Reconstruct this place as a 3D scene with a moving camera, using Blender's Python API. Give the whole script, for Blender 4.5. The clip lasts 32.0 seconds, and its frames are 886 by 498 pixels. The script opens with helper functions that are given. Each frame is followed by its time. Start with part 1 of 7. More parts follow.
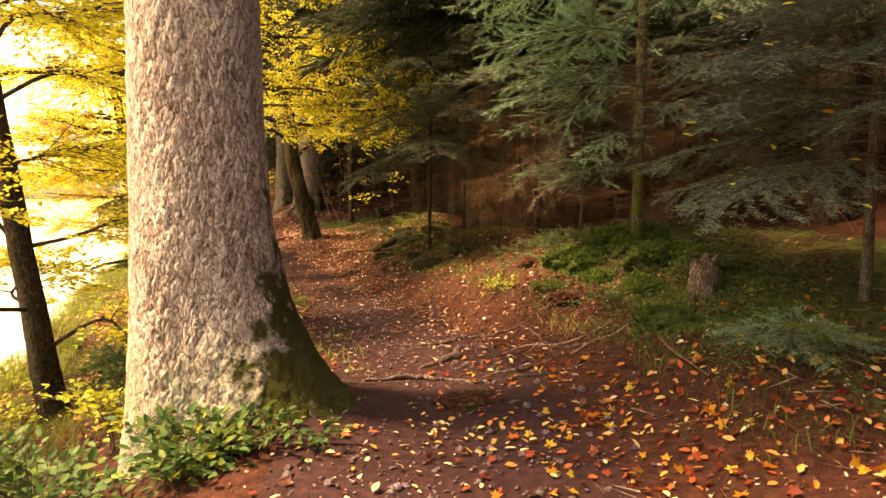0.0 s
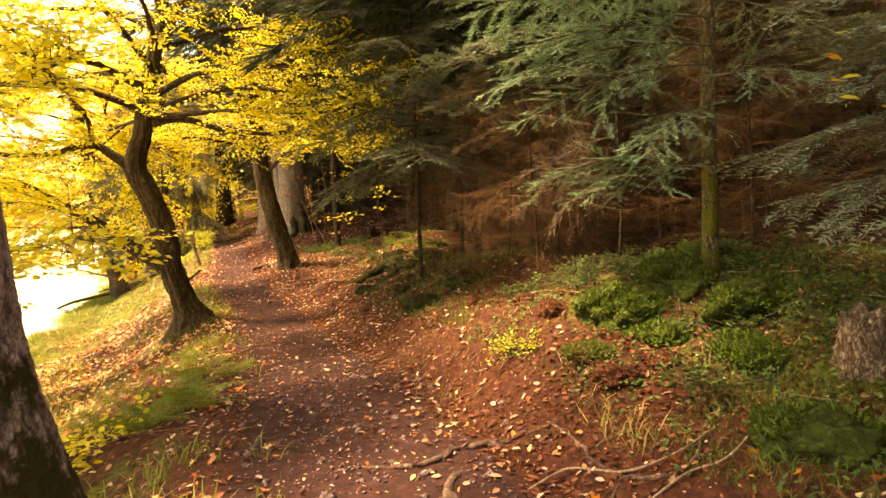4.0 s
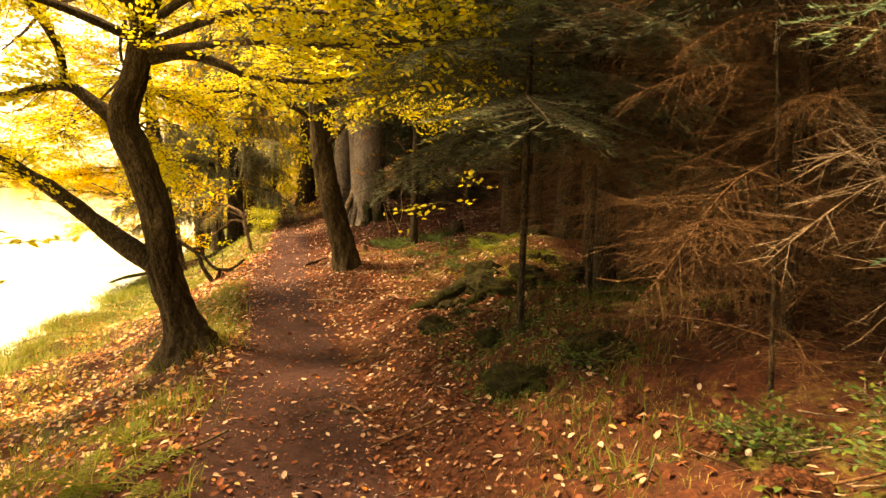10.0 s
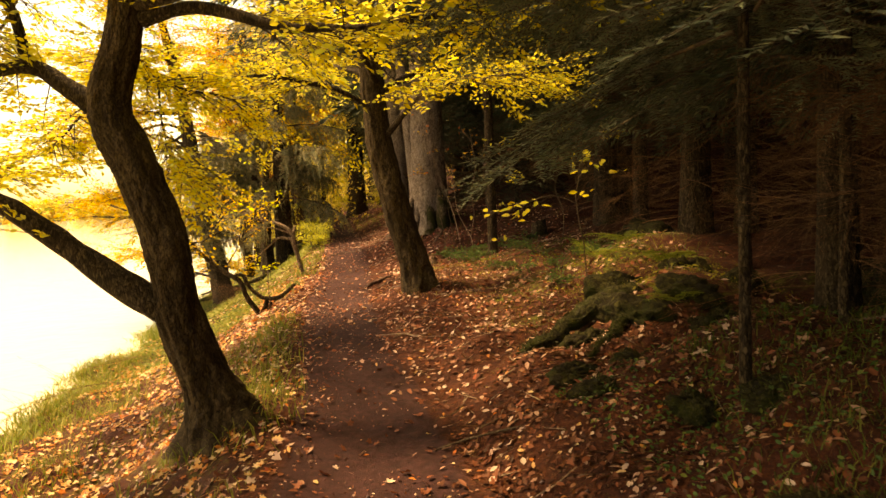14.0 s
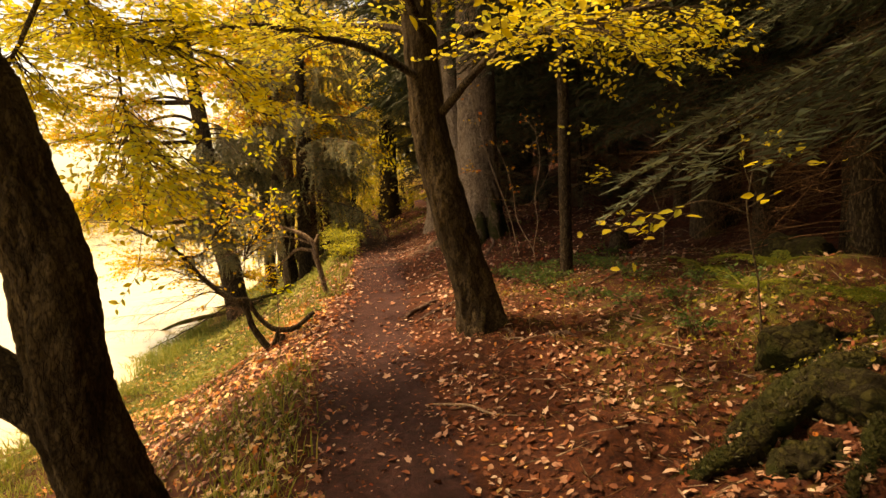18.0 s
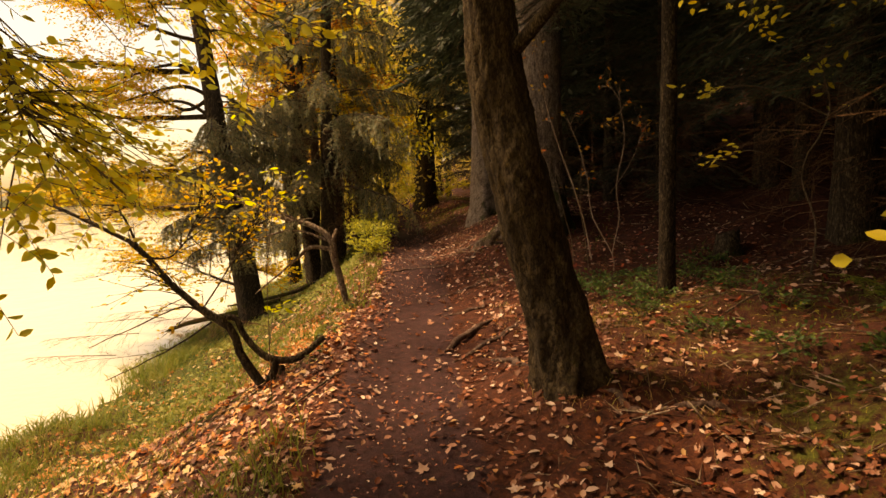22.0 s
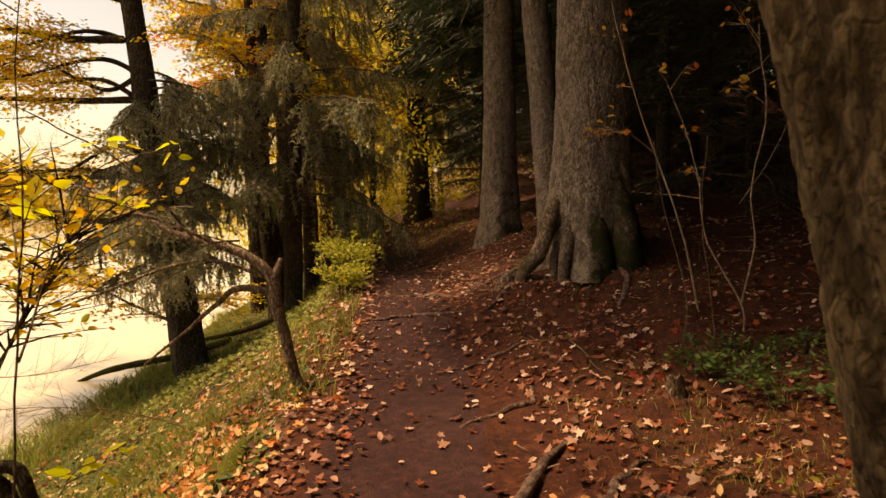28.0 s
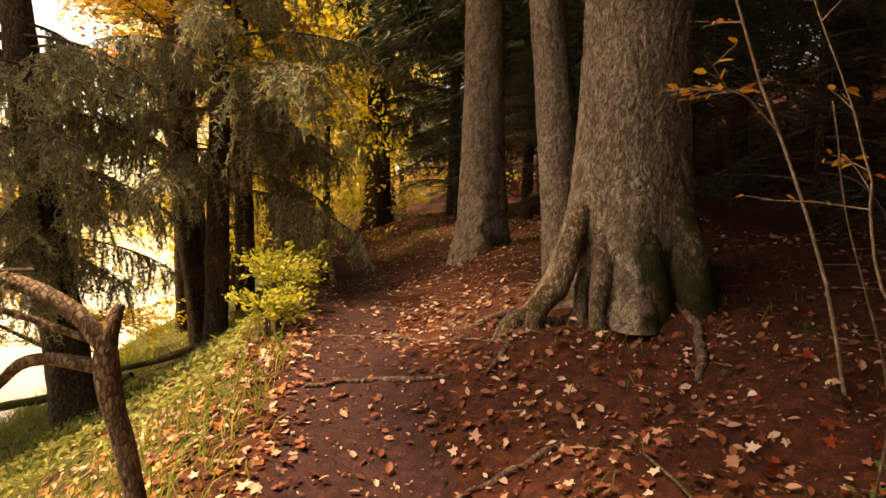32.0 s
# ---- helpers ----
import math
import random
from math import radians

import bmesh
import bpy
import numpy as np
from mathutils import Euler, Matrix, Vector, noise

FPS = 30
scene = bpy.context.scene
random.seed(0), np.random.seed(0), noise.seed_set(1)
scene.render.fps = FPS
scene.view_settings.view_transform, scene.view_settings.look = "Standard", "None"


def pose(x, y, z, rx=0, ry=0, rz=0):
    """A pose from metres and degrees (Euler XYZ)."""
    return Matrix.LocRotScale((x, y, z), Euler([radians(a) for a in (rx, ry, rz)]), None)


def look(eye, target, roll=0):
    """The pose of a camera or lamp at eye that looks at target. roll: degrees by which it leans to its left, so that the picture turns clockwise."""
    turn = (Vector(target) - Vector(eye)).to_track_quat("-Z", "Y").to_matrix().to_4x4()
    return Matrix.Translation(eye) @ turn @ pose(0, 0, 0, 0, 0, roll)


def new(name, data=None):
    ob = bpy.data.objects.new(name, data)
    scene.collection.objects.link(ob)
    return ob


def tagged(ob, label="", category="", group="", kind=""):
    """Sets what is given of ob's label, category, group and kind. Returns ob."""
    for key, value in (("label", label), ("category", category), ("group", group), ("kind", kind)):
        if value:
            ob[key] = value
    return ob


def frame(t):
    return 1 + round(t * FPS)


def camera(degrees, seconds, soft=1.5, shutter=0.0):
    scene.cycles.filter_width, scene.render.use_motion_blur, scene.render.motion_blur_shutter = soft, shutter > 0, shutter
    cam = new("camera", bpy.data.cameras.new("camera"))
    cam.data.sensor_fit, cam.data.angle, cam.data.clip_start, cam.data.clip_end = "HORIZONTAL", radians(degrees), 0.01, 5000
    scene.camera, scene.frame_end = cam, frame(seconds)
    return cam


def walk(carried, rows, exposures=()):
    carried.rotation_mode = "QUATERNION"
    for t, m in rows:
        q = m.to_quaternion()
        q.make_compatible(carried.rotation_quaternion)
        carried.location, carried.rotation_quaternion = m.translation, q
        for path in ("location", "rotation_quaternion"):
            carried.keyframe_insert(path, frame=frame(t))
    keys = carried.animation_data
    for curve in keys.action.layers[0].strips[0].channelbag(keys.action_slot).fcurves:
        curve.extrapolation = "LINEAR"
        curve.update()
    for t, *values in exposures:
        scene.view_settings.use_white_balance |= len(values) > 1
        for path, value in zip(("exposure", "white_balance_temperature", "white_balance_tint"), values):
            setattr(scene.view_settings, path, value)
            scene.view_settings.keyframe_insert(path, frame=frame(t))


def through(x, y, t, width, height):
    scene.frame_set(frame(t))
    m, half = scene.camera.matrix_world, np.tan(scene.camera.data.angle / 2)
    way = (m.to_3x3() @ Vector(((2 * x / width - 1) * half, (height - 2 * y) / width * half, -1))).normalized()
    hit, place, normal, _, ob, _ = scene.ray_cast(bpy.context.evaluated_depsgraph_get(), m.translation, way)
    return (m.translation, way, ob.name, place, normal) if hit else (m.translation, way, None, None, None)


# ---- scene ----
cam = camera(67.8, 32.0, soft=1.5, shutter=0.3)
PATH = [
    (0.0, 0.000, 0.017, 1.487, 85.51, -0.44, 0.03),
    (0.5, -0.010, 0.316, 1.492, 85.65, -0.26, -0.28),
    (1.0, -0.022, 0.634, 1.508, 85.71, -0.21, -0.61),
    (1.5, -0.008, 0.928, 1.518, 85.81, 0.06, -0.88),
    (2.0, 0.016, 1.263, 1.527, 85.98, 0.57, -1.04),
    (2.5, 0.042, 1.586, 1.557, 85.92, 0.91, -0.90),
    (3.0, 0.095, 1.918, 1.570, 86.11, 1.40, -0.51),
    (3.5, 0.144, 2.193, 1.589, 86.26, 2.07, -0.11),
    (5.5, 0.298, 3.424, 1.655, 86.37, 1.97, 2.38),
    (6.0, 0.343, 3.752, 1.685, 86.22, 1.72, 3.17),
    (6.5, 0.373, 4.058, 1.703, 86.08, 1.11, 4.00),
    (7.0, 0.376, 4.375, 1.725, 85.98, 0.45, 4.78),
    (7.5, 0.359, 4.669, 1.742, 85.78, -0.15, 5.72),
    (8.0, 0.282, 4.960, 1.757, 85.63, -1.25, 6.67),
    (8.5, 0.190, 5.228, 1.741, 85.68, -2.25, 7.38),
    (9.0, 0.091, 5.548, 1.750, 85.38, -2.50, 7.92),
    (9.5, 0.014, 5.836, 1.743, 85.23, -2.18, 8.30),
    (10.0, -0.091, 6.125, 1.729, 85.20, -1.68, 8.55),
    (10.5, -0.199, 6.417, 1.732, 85.09, -1.10, 8.83),
    (11.0, -0.315, 6.661, 1.713, 85.23, -0.39, 9.06),
    (11.5, -0.433, 6.943, 1.689, 85.40, 0.56, 9.59),
    (12.0, -0.550, 7.218, 1.691, 85.31, 1.32, 10.07),
    (12.5, -0.691, 7.514, 1.676, 85.38, 1.72, 10.58),
    (13.0, -0.815, 7.798, 1.668, 85.41, 1.87, 11.12),
    (13.5, -0.944, 8.089, 1.637, 85.59, 2.19, 11.80),
    (14.0, -1.065, 8.366, 1.634, 85.60, 2.36, 12.57),
    (14.5, -1.200, 8.690, 1.612, 85.66, 2.52, 13.30),
    (16.5, -1.688, 9.888, 1.674, 85.62, 3.04, 14.96),
    (17.0, -1.797, 10.142, 1.677, 85.74, 2.84, 15.05),
    (17.5, -1.923, 10.463, 1.673, 85.85, 2.61, 15.09),
    (18.0, -2.034, 10.727, 1.668, 85.92, 1.95, 15.14),
    (18.5, -2.151, 10.991, 1.675, 85.88, 1.17, 15.23),
    (19.0, -2.249, 11.244, 1.649, 85.95, 0.75, 15.55),
    (19.5, -2.368, 11.557, 1.648, 85.74, 0.56, 16.01),
    (20.0, -2.468, 11.818, 1.632, 85.64, 0.40, 16.46),
    (20.5, -2.573, 12.076, 1.645, 85.34, 0.30, 16.80),
    (21.0, -2.658, 12.348, 1.636, 85.26, 0.72, 17.27),
    (21.5, -2.764, 12.650, 1.655, 85.04, 1.07, 17.78),
    (22.0, -2.868, 12.921, 1.657, 85.04, 1.07, 18.19),
    (22.5, -2.980, 13.187, 1.680, 85.00, 1.06, 18.47),
    (23.0, -3.067, 13.427, 1.667, 85.33, 1.28, 18.81),
    (23.5, -3.196, 13.730, 1.640, 85.75, 0.82, 19.11),
    (24.0, -3.304, 13.985, 1.624, 86.13, 0.54, 19.21),
    (24.5, -3.401, 14.261, 1.610, 86.49, 0.71, 19.25),
    (25.0, -3.503, 14.536, 1.583, 86.84, 0.88, 19.26),
    (25.5, -3.623, 14.847, 1.580, 86.89, 0.88, 19.23),
    (27.5, -4.024, 15.832, 1.596, 86.41, 0.81, 17.84),
    (28.0, -4.130, 16.060, 1.602, 86.20, 0.49, 17.17),
    (28.5, -4.239, 16.327, 1.597, 86.10, 0.19, 16.52),
    (29.0, -4.349, 16.603, 1.608, 85.84, -0.06, 15.96),
    (29.5, -4.456, 16.869, 1.599, 85.83, -0.57, 15.51),
    (30.0, -4.558, 17.144, 1.599, 85.86, -0.97, 15.00),
    (30.5, -4.635, 17.407, 1.596, 85.97, -0.88, 14.68),
    (31.0, -4.734, 17.692, 1.611, 85.95, -0.98, 14.36),
    (31.5, -4.809, 17.949, 1.614, 86.17, -1.03, 14.10),
    (32.0, -4.894, 18.208, 1.613, 86.50, -0.87, 13.67),
]
EXPOSURES = [(0.0, 2.25, 14500, 14), (2.0, 2.6, 13000, 11), (3.0, 2.7, 14500, 14), (6.0, 2.6, 28000, 12), (9.0, 2.35, 29000, 13), (13.0, 2.0, 25000, 15), (17.0, 1.35, 18500, 18),
             (19.0, 1.5, 18500, 18), (22.0, 1.05, 16500, 21), (25.0, 0.7, 15000, 20), (28.0, 0.85, 15000, 21), (32.0, 1.65, 15500, 21)]
walk(cam, [(t, pose(x, y, z, rx, ry, rz)) for t, x, y, z, rx, ry, rz in PATH], EXPOSURES)

# ---- world and sun: pale overcast light, strongest over the lake ----
SUN_ELEVATION, SUN_AZIMUTH = 63.0, 266.0
world = bpy.data.worlds.new("world")
scene.world = world
world.use_nodes = True
wn = world.node_tree
sky = wn.nodes.new("ShaderNodeTexSky")
sky.sky_type = "NISHITA"
sky.sun_disc = False
sky.sun_elevation, sky.sun_rotation = radians(SUN_ELEVATION), radians(SUN_AZIMUTH)
sky.air_density, sky.dust_density, sky.ozone_density = 1.0, 2.2, 1.0
background = wn.nodes["Background"]
background.inputs["Strength"].default_value = 0.125
wn.links.new(sky.outputs[0], background.inputs["Color"])
sun_data = bpy.data.lights.new("sun", "SUN")
sun_data.energy, sun_data.angle, sun_data.color = 3.2, radians(7), (1.0, 0.90, 0.76)
sun = new("sun", sun_data)
sa, se = radians(SUN_AZIMUTH), radians(SUN_ELEVATION)
sun.matrix_world = look((0, 0, 30), (-30 * math.sin(sa) * math.cos(se), -30 * math.cos(sa) * math.cos(se), 30 - 30 * math.sin(se)))

# ---- helpers for meshes ----


def mesh_np(name, verts, faces, material, smooth=True):
    """A mesh from an array of places and one or more arrays of faces."""
    me = bpy.data.meshes.new(name)
    verts = np.asarray(verts, np.float32)
    groups = []
    for f in (faces if isinstance(faces, (list, tuple)) else [faces]):
        f = np.asarray(f, np.int32)
        if f.shape[1] == 4:
            folded = f[:, 2] == f[:, 3]
            groups += [f[~folded], f[folded][:, :3]]
        else:
            groups.append(f)
    groups = [f for f in groups if len(f)]
    sizes = np.concatenate([np.full(len(f), f.shape[1], np.int32) for f in groups])
    flat = np.concatenate([f.ravel() for f in groups])
    me.vertices.add(len(verts))
    me.vertices.foreach_set("co", verts.ravel())
    me.loops.add(len(flat))
    me.loops.foreach_set("vertex_index", flat)
    me.polygons.add(len(sizes))
    me.polygons.foreach_set("loop_start", np.concatenate([[0], np.cumsum(sizes)[:-1]]).astype(np.int32))
    me.polygons.foreach_set("loop_total", sizes)
    me.polygons.foreach_set("use_smooth", np.full(len(sizes), smooth))
    me.update(calc_edges=True)
    me.materials.append(material)
    return me


def merge(pieces):
    """Joins (verts, faces) pairs with faces of one size."""
    vs, fs, n = [], [], 0
    for v, f in pieces:
        vs.append(v)
        fs.append(np.asarray(f) + n)
        n += len(v)
    return np.concatenate(vs), np.concatenate(fs)


def thing(name, x=0, y=0, z=0, rz=0):
    ob = new(name)
    ob.matrix_world = pose(x, y, z, 0, 0, rz)
    return ob


def part(name, me, parent, label=""):
    ob = new(name, me)
    ob.parent = parent
    if label:
        ob["label"] = label
    return ob


def unit(v):
    v = np.asarray(v, float)
    return v / np.maximum(np.linalg.norm(v, axis=-1, keepdims=True), 1e-9)


def curve(points, n):
    """A smooth line of n places through the points (Catmull-Rom)."""
    p = np.asarray(points, float)
    if len(p) == 2:
        return p[0] + (p[1] - p[0]) * np.linspace(0, 1, n)[:, None]
    e = np.vstack([2 * p[0] - p[1], p, 2 * p[-1] - p[-2]])
    s = np.linspace(0, len(p) - 1 - 1e-6, n)
    i = s.astype(int)
    t = (s - i)[:, None]
    a, b, c, d = e[i], e[i + 1], e[i + 2], e[i + 3]
    return 0.5 * (2 * b + (c - a) * t + (2 * a - 5 * b + 4 * c - d) * t ** 2 + (3 * b - a - 3 * c + d) * t ** 3)


def waves(n, seed, octaves=4, rough=0.6):
    """A smooth random function of three coordinates, as a sum of sines."""
    r = np.random.default_rng(seed)
    k, amp, f = [], [], 1.0
    for o in range(octaves):
        for j in range(n):
            k.append((unit(r.normal(size=3)) * f * r.uniform(0.7, 1.4), r.uniform(0, 6.28), rough ** o / n ** 0.5))
        f *= 2.1

    def at(x, y, z):
        out = 0.0
        for (kx, ky, kz), ph, am in k:
            out = out + am * np.sin(kx * x + ky * y + kz * z + ph)
        return out
    return at


BUMPS = waves(6, 3)


def tube(points, radii, sides=8, rough=0.0, seed=0, shape=None, scale=6.0, cap=True, frac=None):
    """A round bar along the points. shape(angle, height fraction) multiplies the radius."""
    p = np.asarray(points, float)
    n = len(p)
    frac = np.linspace(0, 1, n) if frac is None else frac
    r = np.interp(frac, np.linspace(0, 1, len(radii)), radii)
    d = unit(np.gradient(p, axis=0))
    ref = np.array([1.0, 0, 0]) if abs(d[0][0]) < 0.8 else np.array([0, 1.0, 0])
    x = unit(ref - (d @ ref)[:, None] * d)
    y = np.cross(d, x)
    a = np.linspace(0, 2 * np.pi, sides, endpoint=False)
    rr = np.repeat(r[:, None], sides, 1)
    if shape is not None:
        rr = rr * shape(a[None, :], frac[:, None])
    v = p[:, None, :] + rr[..., None] * (np.cos(a)[None, :, None] * x[:, None, :] + np.sin(a)[None, :, None] * y[:, None, :])
    if rough:
        b = BUMPS(v[..., 0] * scale + seed, v[..., 1] * scale, v[..., 2] * scale * 0.45)
        c = (v - p[:, None, :])
        b = b + 0.45 * BUMPS(v[..., 0] * scale * 4.3, v[..., 1] * scale * 4.3 + seed, v[..., 2] * scale * 1.6)
        v = v + c * (rough * b)[..., None]
    v = v.reshape(-1, 3)
    i = np.arange(n - 1)[:, None] * sides
    j = np.arange(sides)[None, :]
    k = (j + 1) % sides
    f = np.stack([i + j, i + k, i + sides + k, i + sides + j], -1).reshape(-1, 4)
    if cap:
        v = np.vstack([v, p[-1]])
        top = (n - 1) * sides + np.arange(sides)
        f = np.vstack([f, np.stack([top, np.roll(top, -1), np.full(sides, len(v) - 1), np.full(sides, len(v) - 1)], -1)])
    return v, f


LEAF = (np.array([[0, 0, 0], [0.32, 0.25, 0.07], [0.7, 0.2, 0.05], [1, 0, -0.04], [0.7, -0.2, 0.05], [0.32, -0.25, 0.07]]),
        np.array([[0, 3, 2, 1], [0, 5, 4, 3]]))
ma = np.radians([180, 150, 118, 95, 72, 48, 25, 0, -25, -48, -72, -95, -118, -150])
ml = np.array([0.12, 0.34, 0.46, 0.30, 0.58, 0.32, 0.38, 0.66, 0.38, 0.32, 0.58, 0.30, 0.46, 0.34])
MAPLE = (np.vstack([[[0, 0, 0.0]], np.stack([ml * np.cos(ma), ml * np.sin(ma), 0.22 * ml ** 2 + 0.05 * np.sin(3 * ma)], 1)]),
         np.array([[0, 1 + (i + 1) % 14, 1 + i] for i in range(14)]))
DIAMOND = (np.array([[0, 0, 0], [0.45, 0.24, 0.05], [1, 0, -0.05], [0.45, -0.24, 0.05]]), np.array([[0, 3, 2, 1]]))


def scatter(template, places, along, normal, size):
    """Copies of a small template at the places: its x axis along, its z axis near the normal."""
    t, f = template
    n = len(places)
    x = unit(along)
    z = unit(normal - (normal * x).sum(1, keepdims=True) * x)
    y = np.cross(z, x)
    s = np.broadcast_to(np.asarray(size, float).reshape(-1, 1, 1), (n, 1, 1))
    v = places[:, None, :] + s * (t[None, :, 0:1] * x[:, None] + t[None, :, 1:2] * y[:, None] + t[None, :, 2:3] * z[:, None])
    return v.reshape(-1, 3), (f[None] + (np.arange(n) * len(t))[:, None, None]).reshape(-1, f.shape[1])


# ---- materials ----
def material(name):
    m = bpy.data.materials.new(name)
    m.use_nodes = True
    nt = m.node_tree
    return m, nt, nt.nodes["Principled BSDF"], nt.nodes["Material Output"]


def node(nt, kind, **values):
    nd = nt.nodes.new(kind)
    for k, v in values.items():
        nd.inputs[k].default_value = v
    return nd


def ramp(nt, source, stops):
    r = nt.nodes.new("ShaderNodeValToRGB")
    el = r.color_ramp.elements
    while len(el) < len(stops):
        el.new(0.5)
    for e, (p, c) in zip(el, stops):
        e.position, e.color = p, (*c, 1)
    nt.links.new(source, r.inputs[0])
    return r.outputs[0]


def blend(nt, fac, a, b):
    m = nt.nodes.new("ShaderNodeMix")
    m.data_type = "RGBA"
    for sock, v in ((m.inputs[0], fac), (m.inputs[6], a), (m.inputs[7], b)):
        if isinstance(v, (int, float)):
            sock.default_value = v
        elif isinstance(v, tuple):
            sock.default_value = (*v, 1)
        else:
            nt.links.new(v, sock)
    return m.outputs[2]


def math_node(nt, op, a, b=0.0):
    m = nt.nodes.new("ShaderNodeMath")
    m.operation = op
    for sock, v in ((m.inputs[0], a), (m.inputs[1], b)):
        if isinstance(v, (int, float)):
            sock.default_value = v
        else:
            nt.links.new(v, sock)
    return m.outputs[0]


def coords(nt, scale=(1, 1, 1), kind="Object"):
    tc = nt.nodes.new("ShaderNodeTexCoord")
    mp = nt.nodes.new("ShaderNodeMapping")
    mp.inputs["Scale"].default_value = scale
    nt.links.new(tc.outputs[kind], mp.inputs[0])
    return mp.outputs[0]


def noise_tex(nt, vec, scale, detail=4.0, rough=0.6):
    n = node(nt, "ShaderNodeTexNoise", Scale=scale, Detail=detail, Roughness=rough)
    nt.links.new(vec, n.inputs["Vector"])
    return n.outputs[0]


def bump(nt, bsdf, height, strength=0.5, distance=0.02):
    b = node(nt, "ShaderNodeBump", Strength=strength, Distance=distance)
    nt.links.new(height, b.inputs["Height"])
    nt.links.new(b.outputs[0], bsdf.inputs["Normal"])


def bark_material(name, dark, mid, light, moss=(0.05, 0.075, 0.015), moss_low=1.0, moss_edge=0.55, cell=42.0, stretch=0.42, relief=0.9, moss_shade_side=0.0, crack_depth=0.75, depth=0.022, plates=False, algae=None, moss_fall=0.16):
    """Bark with upright plates and cracks, patches of lichen, and moss that thins out with height; its side term can
    also darken a flank as shade.
    """
    m, nt, bsdf, _ = material(name)
    v = coords(nt, (1, 1, stretch))
    big = noise_tex(nt, v, 3.0)
    warp = node(nt, "ShaderNodeTexNoise", Scale=22.0, Detail=4.0)
    nt.links.new(v, warp.inputs["Vector"])
    mixv = nt.nodes.new("ShaderNodeVectorMath")
    mixv.operation = "MULTIPLY_ADD"
    mixv.inputs[1].default_value = (0.045, 0.045, 0.045)
    nt.links.new(warp.outputs[1], mixv.inputs[0])
    nt.links.new(v, mixv.inputs[2])
    vor = node(nt, "ShaderNodeTexVoronoi", Scale=cell)
    vor.feature = "DISTANCE_TO_EDGE"
    nt.links.new(mixv.outputs[0], vor.inputs["Vector"])
    cells = node(nt, "ShaderNodeTexVoronoi", Scale=cell)
    nt.links.new(mixv.outputs[0], cells.inputs["Vector"])
    one = nt.nodes.new("ShaderNodeSeparateColor")
    nt.links.new(cells.outputs["Color"], one.inputs[0])
    fine = noise_tex(nt, v, 85.0, 5.0, 0.75)
    cell_tone, gap = one.outputs[0], vor.outputs[0]
    if plates:
        by_plate, by_gap = nt.nodes.new("ShaderNodeAttribute"), nt.nodes.new("ShaderNodeAttribute")
        by_plate.attribute_name, by_gap.attribute_name = "plate", "gap"
        cell_tone, gap = by_plate.outputs["Fac"], by_gap.outputs["Fac"]
    crack = ramp(nt, math_node(nt, "ADD", gap, math_node(nt, "MULTIPLY", math_node(nt, "SUBTRACT", fine, 0.5), 0.5 if plates else 0.3)), [(0.0, (0, 0, 0)), (0.38 if plates else 0.2, (1, 1, 1))])
    if plates:
        hair = ramp(nt, math_node(nt, "ADD", vor.outputs[0], math_node(nt, "MULTIPLY", math_node(nt, "SUBTRACT", fine, 0.5), 0.35)), [(0.0, (0.25, 0.25, 0.25)), (0.12, (1, 1, 1))])
        crack = math_node(nt, "MULTIPLY", crack, hair)
    tone = math_node(nt, "ADD", math_node(nt, "MULTIPLY", big, 0.35), math_node(nt, "ADD", math_node(nt, "MULTIPLY", fine, 0.4), math_node(nt, "MULTIPLY", cell_tone, 0.25)))
    if plates:
        tone = math_node(nt, "ADD", math_node(nt, "MULTIPLY", big, 0.28), math_node(nt, "ADD", math_node(nt, "MULTIPLY", fine, 0.5), math_node(nt, "MULTIPLY", cell_tone, 0.2)))
    base = ramp(nt, tone, [(0.30, dark), (0.46, mid), (0.62, light)])
    base = blend(nt, math_node(nt, "MULTIPLY", math_node(nt, "SUBTRACT", 1.0, crack), crack_depth), base, dark)
    geo = nt.nodes.new("ShaderNodeTexCoord")
    sep = nt.nodes.new("ShaderNodeSeparateXYZ")
    nt.links.new(geo.outputs["Object"], sep.inputs[0])
    patch = noise_tex(nt, coords(nt), 4.5, 5.0, 0.65)
    low = math_node(nt, "MULTIPLY", math_node(nt, "SUBTRACT", moss_low, sep.outputs[2]), moss_fall)
    low = math_node(nt, "ADD", low, math_node(nt, "MULTIPLY", sep.outputs[0], moss_shade_side))
    amount = ramp(nt, math_node(nt, "ADD", patch, low), [(moss_edge, (0, 0, 0)), (moss_edge + 0.14, (1, 1, 1))])
    if algae:
        film = math_node(nt, "ADD", math_node(nt, "MULTIPLY", patch, 1.2), math_node(nt, "MULTIPLY", math_node(nt, "SUBTRACT", 0.55, sep.outputs[2]), 0.5))
        base = blend(nt, math_node(nt, "MULTIPLY", ramp(nt, film, [(0.5, (0, 0, 0)), (0.85, (1, 1, 1))]), math_node(nt, "MULTIPLY", crack, 0.75)), base, algae)
    green = blend(nt, fine, tuple(0.4 * c for c in moss), tuple(1.6 * c for c in moss))
    nt.links.new(blend(nt, amount, base, green), bsdf.inputs["Base Color"])
    bsdf.inputs["Roughness"].default_value = 0.92
    bsdf.inputs["Specular IOR Level"].default_value = 0.15
    bump(nt, bsdf, math_node(nt, "ADD", math_node(nt, "MULTIPLY", crack, 0.5), math_node(nt, "ADD", math_node(nt, "MULTIPLY", fine, 0.6), math_node(nt, "MULTIPLY", cell_tone, 0.25))), relief, depth)
    return m


